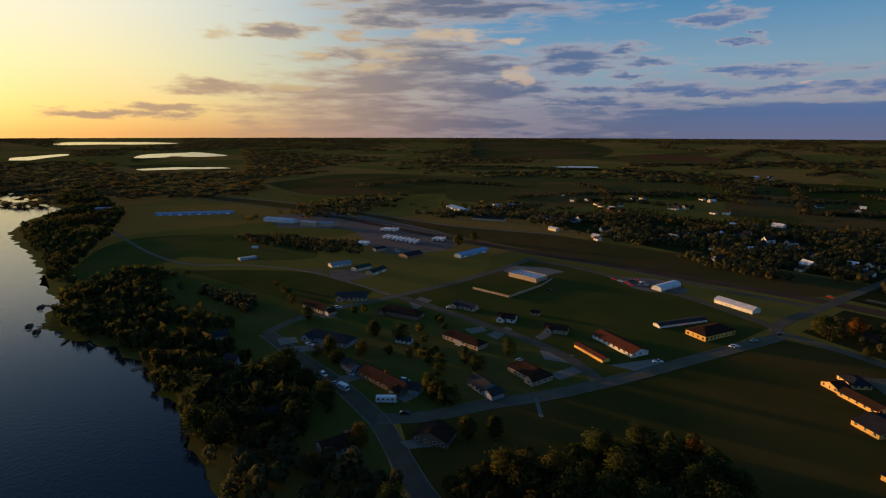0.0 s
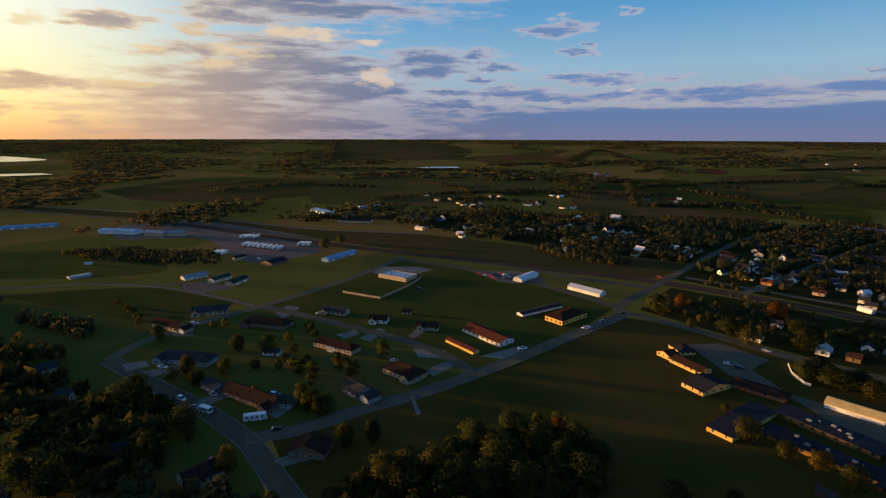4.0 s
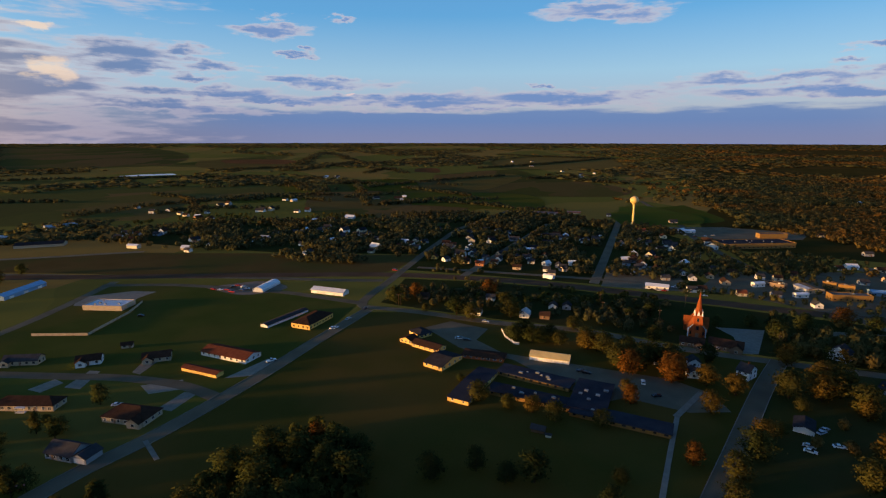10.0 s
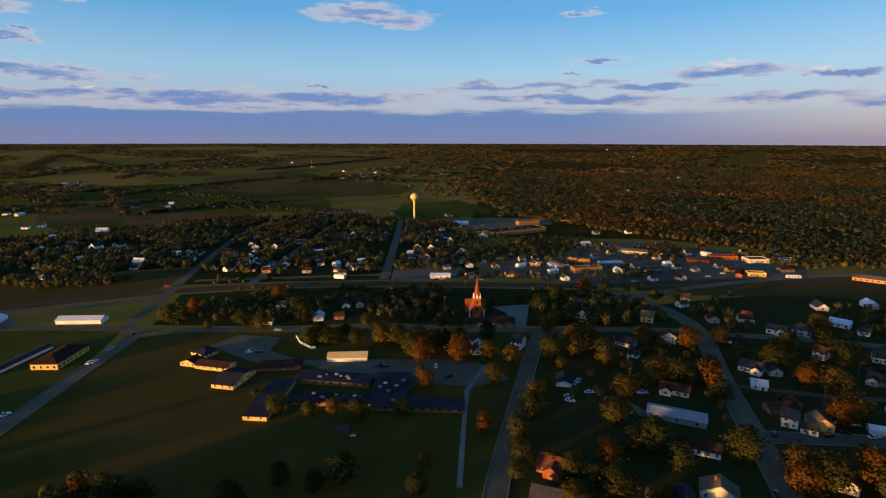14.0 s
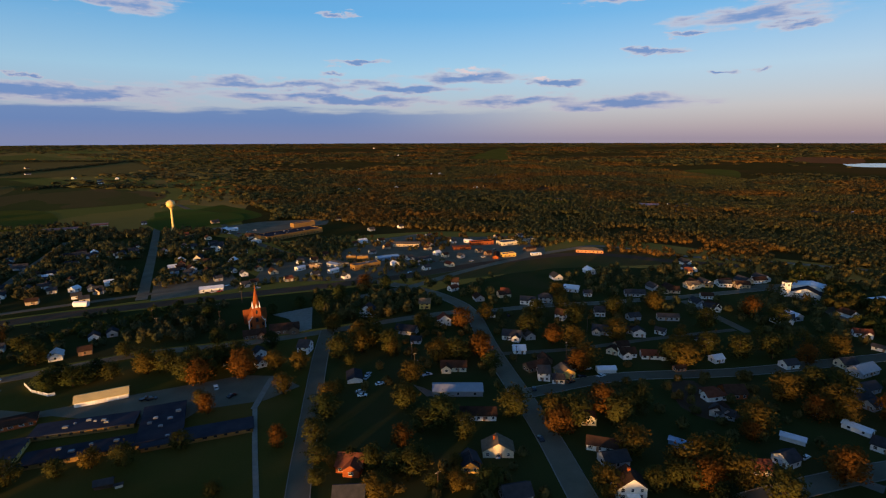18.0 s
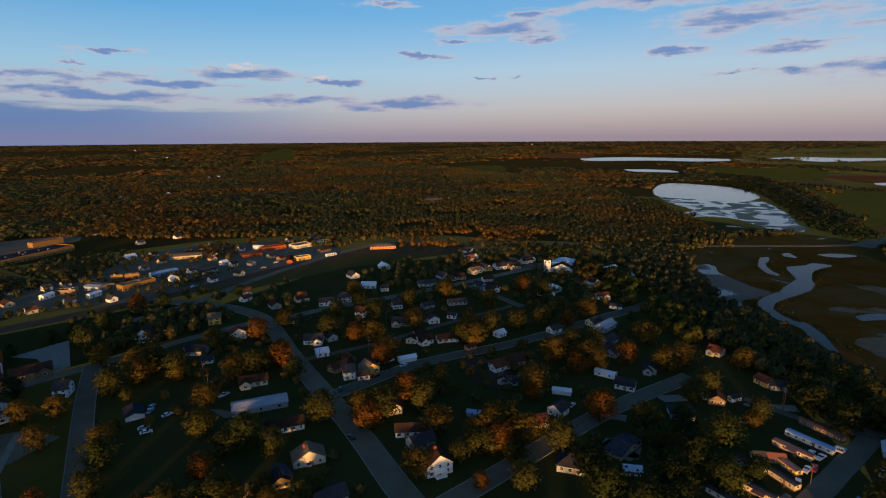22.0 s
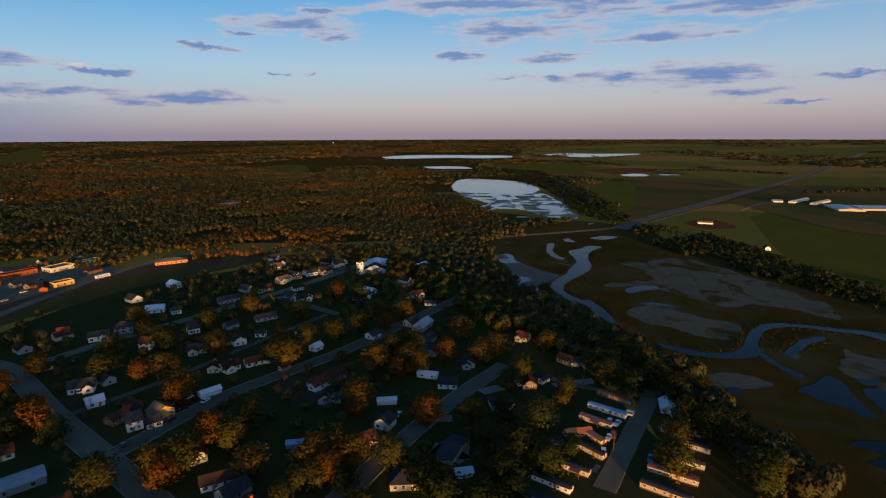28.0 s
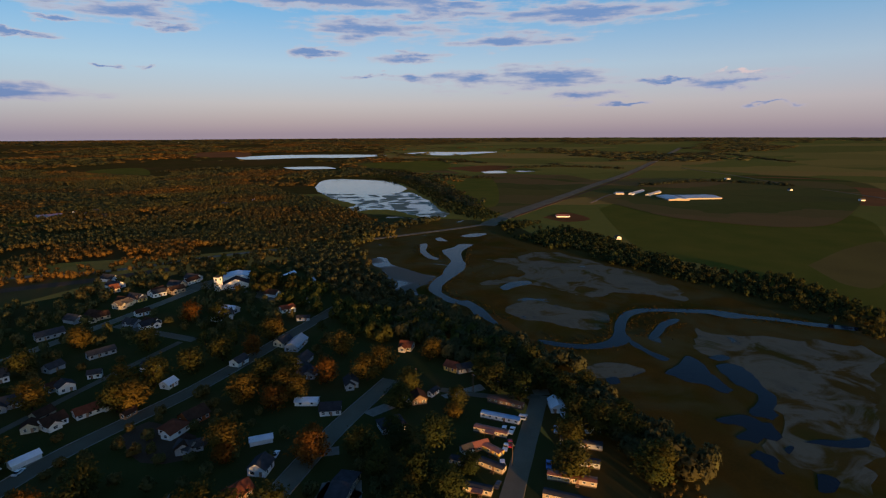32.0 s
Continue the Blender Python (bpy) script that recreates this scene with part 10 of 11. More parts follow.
house(-564.5, 762.0, 9, 9.0, 7.0, "white", "gray", fine=False, h=2.8)
house(-546.4, 760.3, 99, 10.0, 8.0, "cream", "dark", fine=False, h=4.4)
house(-610.8, 897.6, -17, 11.0, 7.0, "white", "dark", fine=False, h=2.8)
house(-584.1, 886.2, 73, 12.0, 8.0, "tan", "metal_white", fine=False, h=2.8)
house(-479.6, 767.2, 9, 9.0, 7.0, "white", "brown", fine=False, h=4.4)
house(-417.0, 689.1, 99, 10.0, 8.0, "gray", "brown", fine=False, h=2.8)
house(-396.9, 695.7, -17, 11.0, 7.0, "white", "gray", fine=False, h=2.8)
house(-326.0, 606.3, 73, 12.0, 8.0, "white", "gray", fine=False, h=4.4)
house(-302.6, 592.4, 9, 9.0, 7.0, "cream", "dark", fine=False, h=2.8)
house(-242.4, 520.7, -17, 11.0, 7.0, "tan", "metal_white", fine=False, h=4.4)
house(-308.8, 620.9, 73, 12.0, 8.0, "cream", "dark", fine=False, h=2.8)
house(-357.9, 618.8, 9, 9.0, 7.0, "white", "dark", fine=False, h=4.4)
house(-379.5, 597.9, 99, 10.0, 8.0, "tan", "metal_white", fine=False, h=2.8)
house(-404.9, 572.0, -17, 11.0, 7.0, "white", "brown", fine=False, h=2.8)
house(-397.8, 522.1, 9, 9.0, 7.0, "white", "gray", fine=False, h=2.8)
house(-468.2, 499.4, 73, 12.0, 8.0, "white", "dark", fine=False, h=2.8)
house(-440.8, 456.7, 9, 9.0, 7.0, "tan", "metal_white", fine=False, h=2.8)
house(-542.6, 527.4, 99, 10.0, 8.0, "white", "brown", fine=False, h=4.4)
house(-563.5, 507.9, -17, 11.0, 7.0, "gray", "brown", fine=False, h=2.8)
house(-583.8, 509.8, 73, 12.0, 8.0, "white", "gray", fine=False, h=2.8)
house(-152.9, 597.6, 99, 10.0, 8.0, "cream", "dark", fine=False, h=2.8)
house(-176.6, 572.0, 9, 9.0, 7.0, "white", "brown", fine=False, h=2.8)
house(-115.3, 632.7, 99, 10.0, 8.0, "gray", "brown", fine=False, h=2.8)
house(-136.7, 667.6, 73, 12.0, 8.0, "white", "gray", fine=False, h=2.8)
house(-75.9, 574.4, 9, 9.0, 7.0, "cream", "dark", fine=False, h=2.8)
house(16.8, 631.0, 99, 10.0, 8.0, "white", "gray", fine=False, h=2.8)
house(43.6, 568.5, 73, 12.0, 8.0, "cream", "dark", fine=False, h=4.4)
house(67.2, 654.3, 9, 9.0, 7.0, "white", "dark", fine=False, h=2.8)
house(111.3, 668.5, -17, 11.0, 7.0, "white", "brown", fine=False, h=4.4)
house(-64.8, 611.6, -17, 11.0, 7.0, "cream", "dark", fine=False, h=2.8)
house(-129.0, 598.0, 73, 12.0, 8.0, "white", "dark", fine=False, h=2.8)
house(33.7, 531.6, 99, 10.0, 8.0, "white", "brown", fine=False, h=2.8)
house(48.2, 556.6, -17, 11.0, 7.0, "gray", "brown", fine=False, h=2.8)
house(68.9, 608.7, 73, 12.0, 8.0, "white", "gray", fine=False, h=4.4)
house(88.7, 588.6, 9, 9.0, 7.0, "white", "gray", fine=False, h=2.8)
house(-143.3, 513.9, -17, 11.0, 7.0, "white", "dark", fine=False, h=4.4)
house(72.8, 544.2, 73, 12.0, 8.0, "tan", "metal_white", fine=False, h=2.8)
LAKE_WOOD = [(947.1, 462.7), (1030.1, 398.3), (1057.2, 333.5), (839.4, 189.3), (719.6, 116.3), (643.8, 90.3), (595.0, 132.9), (575.0, 193.9), (573.7, 265.4)]
house(144.0, 123.0, -17, 9.7, 7.3, "gray", "gray", fine=False)
# orange siding here is the evening sun on the wall, put into the colour
house(96.7, 148.9, 73, 7.2, 6.0, "orange", "gray", fine=False)
house(100.0, 125.9, -17, 9.9, 7.4, "gray", "gray", fine=False)
house(212.2, 124.9, 20, 8.1, 6.1, "gray", "brown", fine=False)
house(244.0, 176.9, -17, 8.3, 6.2, "white", "brown", fine=False)
house(281.9, 179.7, 73, 8.4, 6.3, "white", "gray", fine=False)
house(189.0, 193.6, 73, 6.5, 6.0, "cream", "brown", fine=False)
house(280.3, 230.8, -17, 8.3, 6.2, "gray", "gray", fine=False)
house(290.3, 136.1, -17, 8.1, 6.1, "white", "gray", fine=False)
house(411.7, 160.5, 73, 9.9, 7.5, "white", "brown", fine=False)
car(107.9, 152.0, 60, "white", "pickup")
car(108.5, 148.2, 60, "silver", "sedan")
car(186.4, 182.6, -17, "black", "sedan")
car(224.6, 137.8, -17, "white", "sedan")
car(205.9, 106.6, 20, "red", "pickup")
car(247.4, 103.2, 20, "silver", "sedan")
car(316.9, 278.8, 60, "white", "sedan")
car(211.2, 278.1, 60, "black", "pickup")
car(156.3, 184.3, 60, "black", "sedan")
car(195.3, 188.0, -17, "white", "van")
car(259.8, 47.0, 20, "black", "sedan")
car(253.1, 41.8, 20, "white", "pickup")
car(147.5, 246.3, 60, "silver", "sedan")
car(185.4, 243.2, 60, "white", "sedan")
car(-171.5, 229.9, 60, "white", "pickup")
car(-302.3, 267.1, 20, "black", "sedan")
car(-266.0, 199.7, 30, "silver", "sedan")
car(-209.0, 166.4, 30, "white", "sedan")
car(-190.1, 110.2, 60, "red", "sedan")
car(-217.7, 101.8, 30, "white", "van")
SLOUGH_WOOD = [(541.6, 194.8), (602.7, 153.0), (569.6, 118.0), (490.7, 95.7), (414.3, 60.6), (375.8, 43.1), (369.1, 66.3), (416.2, 111.7), (463.6, 151.0)]
BELTS.append((7.0, (655.6, 187.4), (690.0, 138.3), (726.3, 95.4), (766.8, 54.8)))
BELTS.append((5.0, (1854.2, -144.6), (1908.8, -346.4), (1800.7, -510.5)))
BELTS.append((6.0, (2159.7, -571.2), (2525.7, -1108.9), (2004.2, -1176.9)))
BELTS.append((4.0, (1261.1, -390.9), (1374.3, -595.0), (1257.7, -732.5)))
BELTS.append((5.0, (2216.5, 287.1), (2206.0, 54.4), (2083.7, -77.9)))
BELTS.append((6.0, (1675.3, 968.6), (1815.6, 861.1), (1764.7, 663.9)))
BELTS.append((5.0, (-699.7, 668.5), (-658.3, 745.8), (-545.6, 771.3)))
BELTS.append((5.0, (-701.9, 899.1), (-636.3, 946.8), (-509.8, 902.1)))
BELTS.append((4.0, (-393.9, 904.0), (-311.8, 952.2), (-186.1, 938.1)))

# ---- landmarks ----
def water_tower(x, y):
    ob = thing("water_tower", x, y, 0, "pale yellow single-pedestal water tower with a round tank", "water tower")
    blocked.append((x, y, 14))
    bm = bmesh.new()
    lathe(bm, [(3.6, 0), (2.7, 2.0), (1.8, 4.5), (1.4, 8), (1.3, 26), (1.9, 29), (3.0, 31)], 20)
    part("pedestal", bm, "tower_paint", ob)
    bm = bmesh.new()
    n = 14
    lathe(bm, [(max(0.05, 5.9 * math.sin(math.pi * (0.12 + 0.88 * i / n))), 35.6 - 5.4 * math.cos(math.pi * (0.12 + 0.88 * i / n))) for i in range(n + 1)], 24)
    part("tank", bm, "tower_paint", ob)
    bm = bmesh.new()
    lathe(bm, [(0.5, 40.9), (0.5, 41.6), (0.2, 41.9)], 8)
    part("vent", bm, "steel", ob)


def steeple(bm, x, y, z0, r, h, n=8):
    lathe(bm, [(r, z0), (r * 0.86, z0 + 0.4), (0.06, z0 + h)], n, x, y)


def brick_church(x, y, rot):
    """Gothic brick church: steep nave and transepts, and a front tower with a tall spire and pale pinnacles."""
    blocked.append((x, y + 8, 12))
    ob = thing("church", x, y, rot, "red-brick gothic church with a tall pointed spire", "church")
    ext = (-5.0, 5.0, 0, 20)
    bm = bmesh.new()
    gable_walls(bm, *ext, 4.2, 6.6, False)
    part("nave_wall", bm, "brick", ob)
    bm = bmesh.new()
    gable_walls(bm, -7.0, 7.0, 11, 17, 4.2, 4.6, True)
    part("transept_wall", bm, "brick", ob)
    bm = bmesh.new()
    gable_roof(bm, *ext, 4.2, 6.6, False, 0.4)
    part("nave_roof", bm, "church_tile", ob, "steep orange-red tiled roof")
    bm = bmesh.new()
    gable_roof(bm, -7.0, 7.0, 11, 17, 4.2, 4.6, True, 0.4)
    part("transept_roof", bm, "church_tile", ob)
    t = part("tower", boxes((-2.3, 2.3, -1.8, 2.8, 0, 14.2), (-2.5, 2.5, -2.0, 3.0, 9.0, 9.35), (-2.55, 2.55, -2.05, 3.05, 13.9, 14.3)), "brick", ob, "square red-brick tower")
    for sx in (-1, 1):
        part("buttress", boxes((sx * 2.3 - 0.35, sx * 2.3 + 0.35, -2.3, -1.8, 0, 9), (sx * 2.3 - 0.28, sx * 2.3 + 0.28, -2.1, -1.8, 9.002, 12)), "brick", t)
        part("coping", boxes((sx * 5.0 - 0.3, sx * 5.0 + 0.3, -0.35, 0.35, 0, 5.6)), "trim_white", ob, "pale stone corner pier")
        bm = bmesh.new()
        solid(bm, [(sx * 5.2, -0.3, 4.2), (sx * 5.2, -0.3, 4.65), (0, -0.3, 11.5), (0, -0.3, 11.05)], [(sx * 5.2, 0.3, 4.2), (sx * 5.2, 0.3, 4.65), (0, 0.3, 11.5), (0, 0.3, 11.05)])
        part("gable_coping", bm, "trim_white", ob, "pale stone gable coping")
    bm = bmesh.new()
    steeple(bm, 0, 0.5, 14.3, 2.5, 14.5)
    part("spire", bm, "church_tile", ob, "tall copper-red tapered spire")
    for sx in (-2.1, 2.1):
        for sy in (-1.6, 2.6):
            bm = bmesh.new()
            steeple(bm, sx, sy, 14.2, 0.55, 3.4, 6)
            part("pinnacle", bm, "trim_white", t, "pale pinnacle")
    bm = bmesh.new()
    solid(bm, [(-0.9, -2.02, 14.3), (0.9, -2.02, 14.3), (0, -2.02, 17.0)], [(-0.9, -0.6, 14.3), (0.9, -0.6, 14.3), (0, -0.6, 17.0)])
    part("spire_dormer", bm, "trim_white", t, "pale gabled dormer at the foot of the spire")
    tw = (-2.3, 2.3, -1.8, 2.8)
    for side in "sew":
        window(ob, side, 0.5 if side in "ew" else 0, 10.2, 1.2, 2.4, tw)
    window(ob, "s", 0, 5.0, 1.6, 2.6, tw)
    for sx in (-3.6, 3.6):
        window(ob, "s", sx, 1.4, 1.0, 2.4, ext)
    for k in range(5):
        for side in "ew":
            if k not in (2, 3):
                window(ob, side, 2.5 + k * 3.6, 1.2, 1.0, 2.6, ext)
    window(ob, "w", 14, 1.2, 2.0, 2.8, (-7.0, 7.0, 11, 17))
    window(ob, "e", 14, 1.2, 2.0, 2.8, (-7.0, 7.0, 11, 17))
    part("door", boxes((-1.0, 1.0, -1.88, -1.75, 0.2, 3.0)), "door_paint", ob, "double timber door")
    bm = bmesh.new()
    tube(bm, (0, 0.5, 28.6), (0, 0.5, 30.2), 0.06, 0.06, 6)
    box(bm, -0.45, 0.45, 0.44, 0.56, 29.5, 29.62)
    part("cross", bm, "steel", ob)


def belfry(x, y):
    ob = thing("bell_tower", x, y, -17, "white free-standing church bell tower", "tower")
    part("shaft", boxes((-2.2, 2.2, -2.2, 2.2, 0, 11)), "siding_white", ob)
    bm = bmesh.new()
    hip_roof(bm, -2.2, 2.2, -2.2, 2.2, 11, 1.6, 0.3)
    part("cap", bm, "roof_dark", ob)
    for s in "sewn":
        window(ob, s, 0, 8.2, 1.2, 1.8, (-2.2, 2.2, -2.2, 2.2))


def motorhome(x, y, rot, length=9.5, words="white motorhome parked on a drive", name="motorhome"):
    ob = thing(name, x, y, rot, words, "vehicle")
    prof = [(-.5, .5), (-.5, 3.0), (-.48, 3.15), (.40, 3.15), (.47, 2.9), (.5, 1.4), (.5, .5)]
    bm = bmesh.new()
    solid(bm, [(a * length, -1.2, z) for a, z in prof], [(a * length, 1.2, z) for a, z in prof])
    part("body", bm, "paint_white", ob)
    ext = (-length / 2, length / 2, -1.2, 1.2)
    for s in "sn":
        for k in range(4):
            window(ob, s, -length * 0.36 + k * length * 0.22, 1.7, 1.2, 0.8, ext)
    part("stripe", boxes((-length * 0.49, length * 0.46, -1.215, 1.215, 1.2, 1.4)), "paint_blue", ob)
    part("windscreen", boxes((length * 0.478, length * 0.497, -1.0, 1.0, 1.6, 2.6)), "pane", ob)
    for sx in (-0.28, 0.32):
        for sy in (-1, 1):
            bm = bmesh.new()
            tube(bm, (sx * length, sy * 1.0, 0.42), (sx * length, sy * 1.24, 0.42), 0.42, 0.42, 12)
            part("wheel", bm, "rubber", ob)


def fence(pts, h, material, label, name="fence", step=3.0, z=0.0):
    """Posts with boards between them along a line."""
    ob = thing(name, pts[0][0], pts[0][1], 0, label, "fence")
    o = Vector((*pts[0], 0))
    P = [Vector((*p, 0)) - o for p in pts]
    for a, b in zip(P, P[1:]):
        d = b - a
        n = max(1, int(d.length / step))
        rot = math.degrees(math.atan2(d.y, d.x))
        for k in range(n):
            p = a + d * (k / n)
            m = pose(p.x, p.y, 0, 0, 0, rot)
            w = d.length / n
            q = new("board", shared(("board", name, round(w, 1), h, material), lambda: mesh_of("board", boxes((0.06, w - 0.06, -0.03, 0.03, 0.1, h)), material)))
            q.parent, q.matrix_basis = ob, m
            q = new("post", shared(("post", name, h), lambda: mesh_of("post", boxes((-0.06, 0.06, -0.06, 0.06, 0, h + 0.1)), "wood")))
            q.parent, q.matrix_basis = ob, m


def dock(x, y, rot, length, name="dock"):
    ob = thing(name, x, y, rot, "narrow grey timber boat dock on posts in the lake", "dock")
    n = int(length / 2)
    for k in range(n):
        q = new("plank_bay", shared("bay", lambda: mesh_of("plank_bay", boxes(*[(i * 0.4 + 0.02, i * 0.4 + 0.38, -0.7, 0.7, 0.5, 0.58) for i in range(5)]), "wood")))
        q.parent, q.matrix_basis = ob, pose(k * 2, 0, 0)
        q = new("post", shared("dock_post", lambda: mesh_of("post", boxes((-0.05, 0.05, -0.72, -0.62, -1, 0.9), (-0.05, 0.05, 0.62, 0.72, -1, 0.9)), "wood")))
        q.parent, q.matrix_basis = ob, pose(k * 2, 0, 0)


def boat(x, y, rot):
    ob = thing("pontoon_boat", x, y, rot, "dark pontoon boat moored at the lake shore", "boat", z=0.1)
    for sy in (-1, 1):
        bm = bmesh.new()
        tube(bm, (-3.5, sy, 0.2), (3.0, sy, 0.2), 0.32, 0.32, 10)
        tube(bm, (3.0, sy, 0.2), (3.9, sy, 0.4), 0.32, 0.05, 10)
        part("pontoon", bm, "steel", ob)
    part("deck", boxes((-3.5, 3.3, -1.25, 1.25, 0.52, 0.62)), "wood", ob)
    part("railing", boxes((-3.4, 3.2, -1.25, -1.2, 0.62, 1.3), (-3.4, 3.2, 1.2, 1.25, 0.62, 1.3)), "paint_black", ob)
    part("awning", boxes((-2.6, 0.6, -1.2, 1.2, 2.4, 2.5), (-2.5, -2.42, -1.1, -1.0, 0.62, 2.4), (-2.5, -2.42, 1.0, 1.1, 0.62, 2.4), (0.4, 0.48, -1.1, -1.0, 0.62, 2.4), (0.4, 0.48, 1.0, 1.1, 0.62, 2.4)), "paint_black", ob)


water_tower(*TOWER)
brick_church(*CHURCH)
belfry(*BELFRY)
motorhome(*MOTORHOME, 60)
motorhome(*CAMPER, 20, 6.0, "small white camping trailer on the street", "camping_trailer")
motorhome(*COACH, -10, 12.0, "white coach parked beside the highway", "coach")
fence(FENCE_WEST, 1.8, "siding_tan", "tan board fence round a lawn", step=4.0)
fence(RETAINING, 1.6, "trim_white", "white board fence by the car park", "screen_fence")
for d in DOCKS:
    dock(*d)
for b in BOATS:
    boat(*b, 170)

# ---- scattered trees ----
def plant(poly, spacing, seed, leaves, detail=260, low=6.0, high=10.0, thin=0.0, limit=90, name="woodland", label="mixed trees and shrubs", margin=1.5):
    """Single trees for the first of a stretch, the rest as one sheet of foliage."""
    x, y = scatter(poly, spacing, seed, margin, thin)
    rs = np.random.RandomState(seed)
    order = np.argsort(np.hypot(x, y))
    x, y = x[order], y[order]
    for a, b in zip(x[:limit], y[:limit]):
        tree(a, b, rs.uniform(low, high), leaves[rs.randint(len(leaves))], "tall" if rs.rand() < 0.25 else "round", detail, "trees of the stretch")
    x, y = x[limit:], y[limit:]
    if len(x):
        near = np.median(np.hypot(x, y))
        k = (230 if high > 9 else 130) if near < 320 else ((110 if high > 9 else 70) if near < 520 else 32)
        woods(name, x, y, rs.uniform(0.30, 0.46, len(x)) * high, rs.uniform(low, high, len(x)), "forest_deep" if leaves == ["leaf_dark"] else "forest_dark" if len(leaves) < 3 else ("forest_green" if leaves[0] == "leaf_green" else "forest"), label, k, seed, 0.4)


def mixed(*names):
    return ["leaf_" + n for n in names]


plant(SHORE, 8.0, 3, mixed("dark"), 1000, 7, 13, -0.9, 14, "shore_woodland", "dense dark green woodland along the lake shore", 0.5)
plant(SHORE_NORTH, 5.0, 4, mixed("dark", "green"), 260, 5, 8, -0.5, 0, "shelter_belt", "dark belt of trees behind the shore")
plant(NORTH_TOWN, 7.6, 5, mixed("green", "olive"), 260, 5, 9.5, -0.7, 0, "town_trees", "dark green garden trees among the houses", 3.5)
plant(NORTH_TOWN_EAST, 7.6, 6, mixed("green", "olive"), 260, 5, 9.5, -0.7, 0, "town_trees", "dark green garden trees among the houses", 3.5)
plant(RAIL_HEDGE, 6.0, 7, mixed("green", "olive"), 260, 3, 5.5, -0.2, 0, "hedge_trees", "scrub and small trees along the railway", 0.5)
plant(MIDDLE, 9.5, 8, mixed("olive", "green"), 700, 5, 8, 0.15, 0, "garden_trees", "garden trees with some autumn colour")
plant(CHURCH_YARD, 9.0, 9, mixed("green", "olive"), 700, 5, 8, 0.1, 0, "garden_trees", "garden trees with some autumn colour")
plant(CHURCH_EAST, 8.0, 10, mixed("olive", "green", "gold"), 700, 6.5, 10, -0.5, 4, "garden_trees", "garden trees with some autumn colour")
plant(EAST_TOWN, 10.5, 12, mixed("olive", "green", "gold", "orange", "olive"), 700, 5.5, 9, -0.5, 8, "garden_trees", "garden trees with autumn colour", 3.6)
plant(RIVERSIDE, 9.0, 14, mixed("green", "olive", "green", "dark"), 700, 8, 12, -0.8, 6, "riverside_woodland", "dense woodland between the town and the marsh", 0.8)
plant(TREE_LINE, 6.0, 15, mixed("dark"), 200, 3, 7.5, -0.9, 0, "tree_line", "dark belt of trees beyond the marsh", 0.0)
plant(POINT, 7.5, 16, mixed("dark"), 200, 4, 7, -2.5, 0, "lakeside_woodland", "dark woodland by the shallow lake", 0.0)
plant(FAR_WOOD, 7.0, 17, mixed("olive", "green", "gold"), 200, 4.5, 7.5, -1.0, 0, "far_woodland", "broad mixed woodland, autumn colour with sunlit gold painted in", 0.5)
plant(NEAR_WOOD, 5.5, 18, mixed("green", "olive", "green", "dark"), 1500, 6, 8.5, -2.5, 24, "near_woodland", "dense green copse beside the mown field", 0.5)
plant(SHORE_SOUTH, 7.5, 19, mixed("dark", "green"), 1500, 5, 9, -1.2, 14, "shore_woodland", "green and olive trees by the shore", 1.0)
plant(WEST_GARDENS, 11.0, 20, mixed("green", "dark", "olive"), 1000, 4, 7, 0.2, 6, "garden_trees", "dark green garden trees", 3.6)
plant(MARSH_EDGE, 4.0, 21, mixed("olive", "green", "olive"), 260, 1.2, 2.6, -0.6, 0, "marsh_scrub", "low olive scrub beside the marsh", 0.5)

plant(SCHOOL_WOOD, 6.0, 22, mixed("olive", "green", "green"), 260, 4, 7, -2.5, 0, "school_woodland", "belt of trees in front of the school", 1.0)
plant(DOWNTOWN, 8.0, 23, mixed("olive", "green", "gold"), 260, 4, 7, -0.2, 0, "street_trees", "small street and yard trees of the town centre", 2.5)
plant(RAIL_TREES, 6.5, 24, mixed("olive", "green", "green"), 260, 3.5, 6, -0.4, 0, "railway_trees", "trees and scrub beside the railway", 1.0)
plant(NORTH_EDGE, 10.0, 25, mixed("green", "green", "olive"), 260, 3.5, 6, 0.2, 0, "town_edge_trees", "scattered trees at the edge of the town", 2.0)
plant(TRACKSIDE, 7.0, 27, mixed("green", "olive", "green"), 260, 3.5, 6, -0.1, 0, "railway_trees", "trees and scrub beside the railway", 1.0)

plant(GARDEN_SHRUBS, 9.5, 51, mixed("olive", "green", "gold", "green"), 700, 3.0, 6.5, 0.1, 0, "garden_shrubs", "shrubs and small trees of the gardens", 1.5)
# out-of-view trees whose long shadows darken the houses and lawns beyond
plant(UNSEEN_SHADE_TREES, 13.0, 52, mixed("green", "olive", "green"), 700, 8, 12, -0.6, 0, "garden_trees", "unseen trees below the view, added to shade the town", 3.0)
plant(TRAILER_EDGE, 7.5, 44, mixed("olive", "green"), 700, 7.5, 12, -2.0, 0, "riverside_woodland", "belt of trees between the trailer park and the marsh", 2.0)
plant(SOUTH_WOOD, 7.0, 46, mixed("olive", "gold", "green"), 260, 5, 8.5, -1.0, 0, "roadside_woodland", "golden-brown woodland beside the highway", 2.0)
plant(SOUTH_WOOD_WEST, 7.5, 47, mixed("olive", "gold", "green"), 260, 4.5, 8, -0.4, 0, "roadside_woodland", "golden-brown woodland beside the highway", 2.0)
plant(LAKE_WOOD, 7.0, 48, mixed("olive", "gold", "green"), 260, 5, 8.5, -1.2, 0, "lakeside_woodland", "golden-brown woodland by the shallow lake", 1.0)
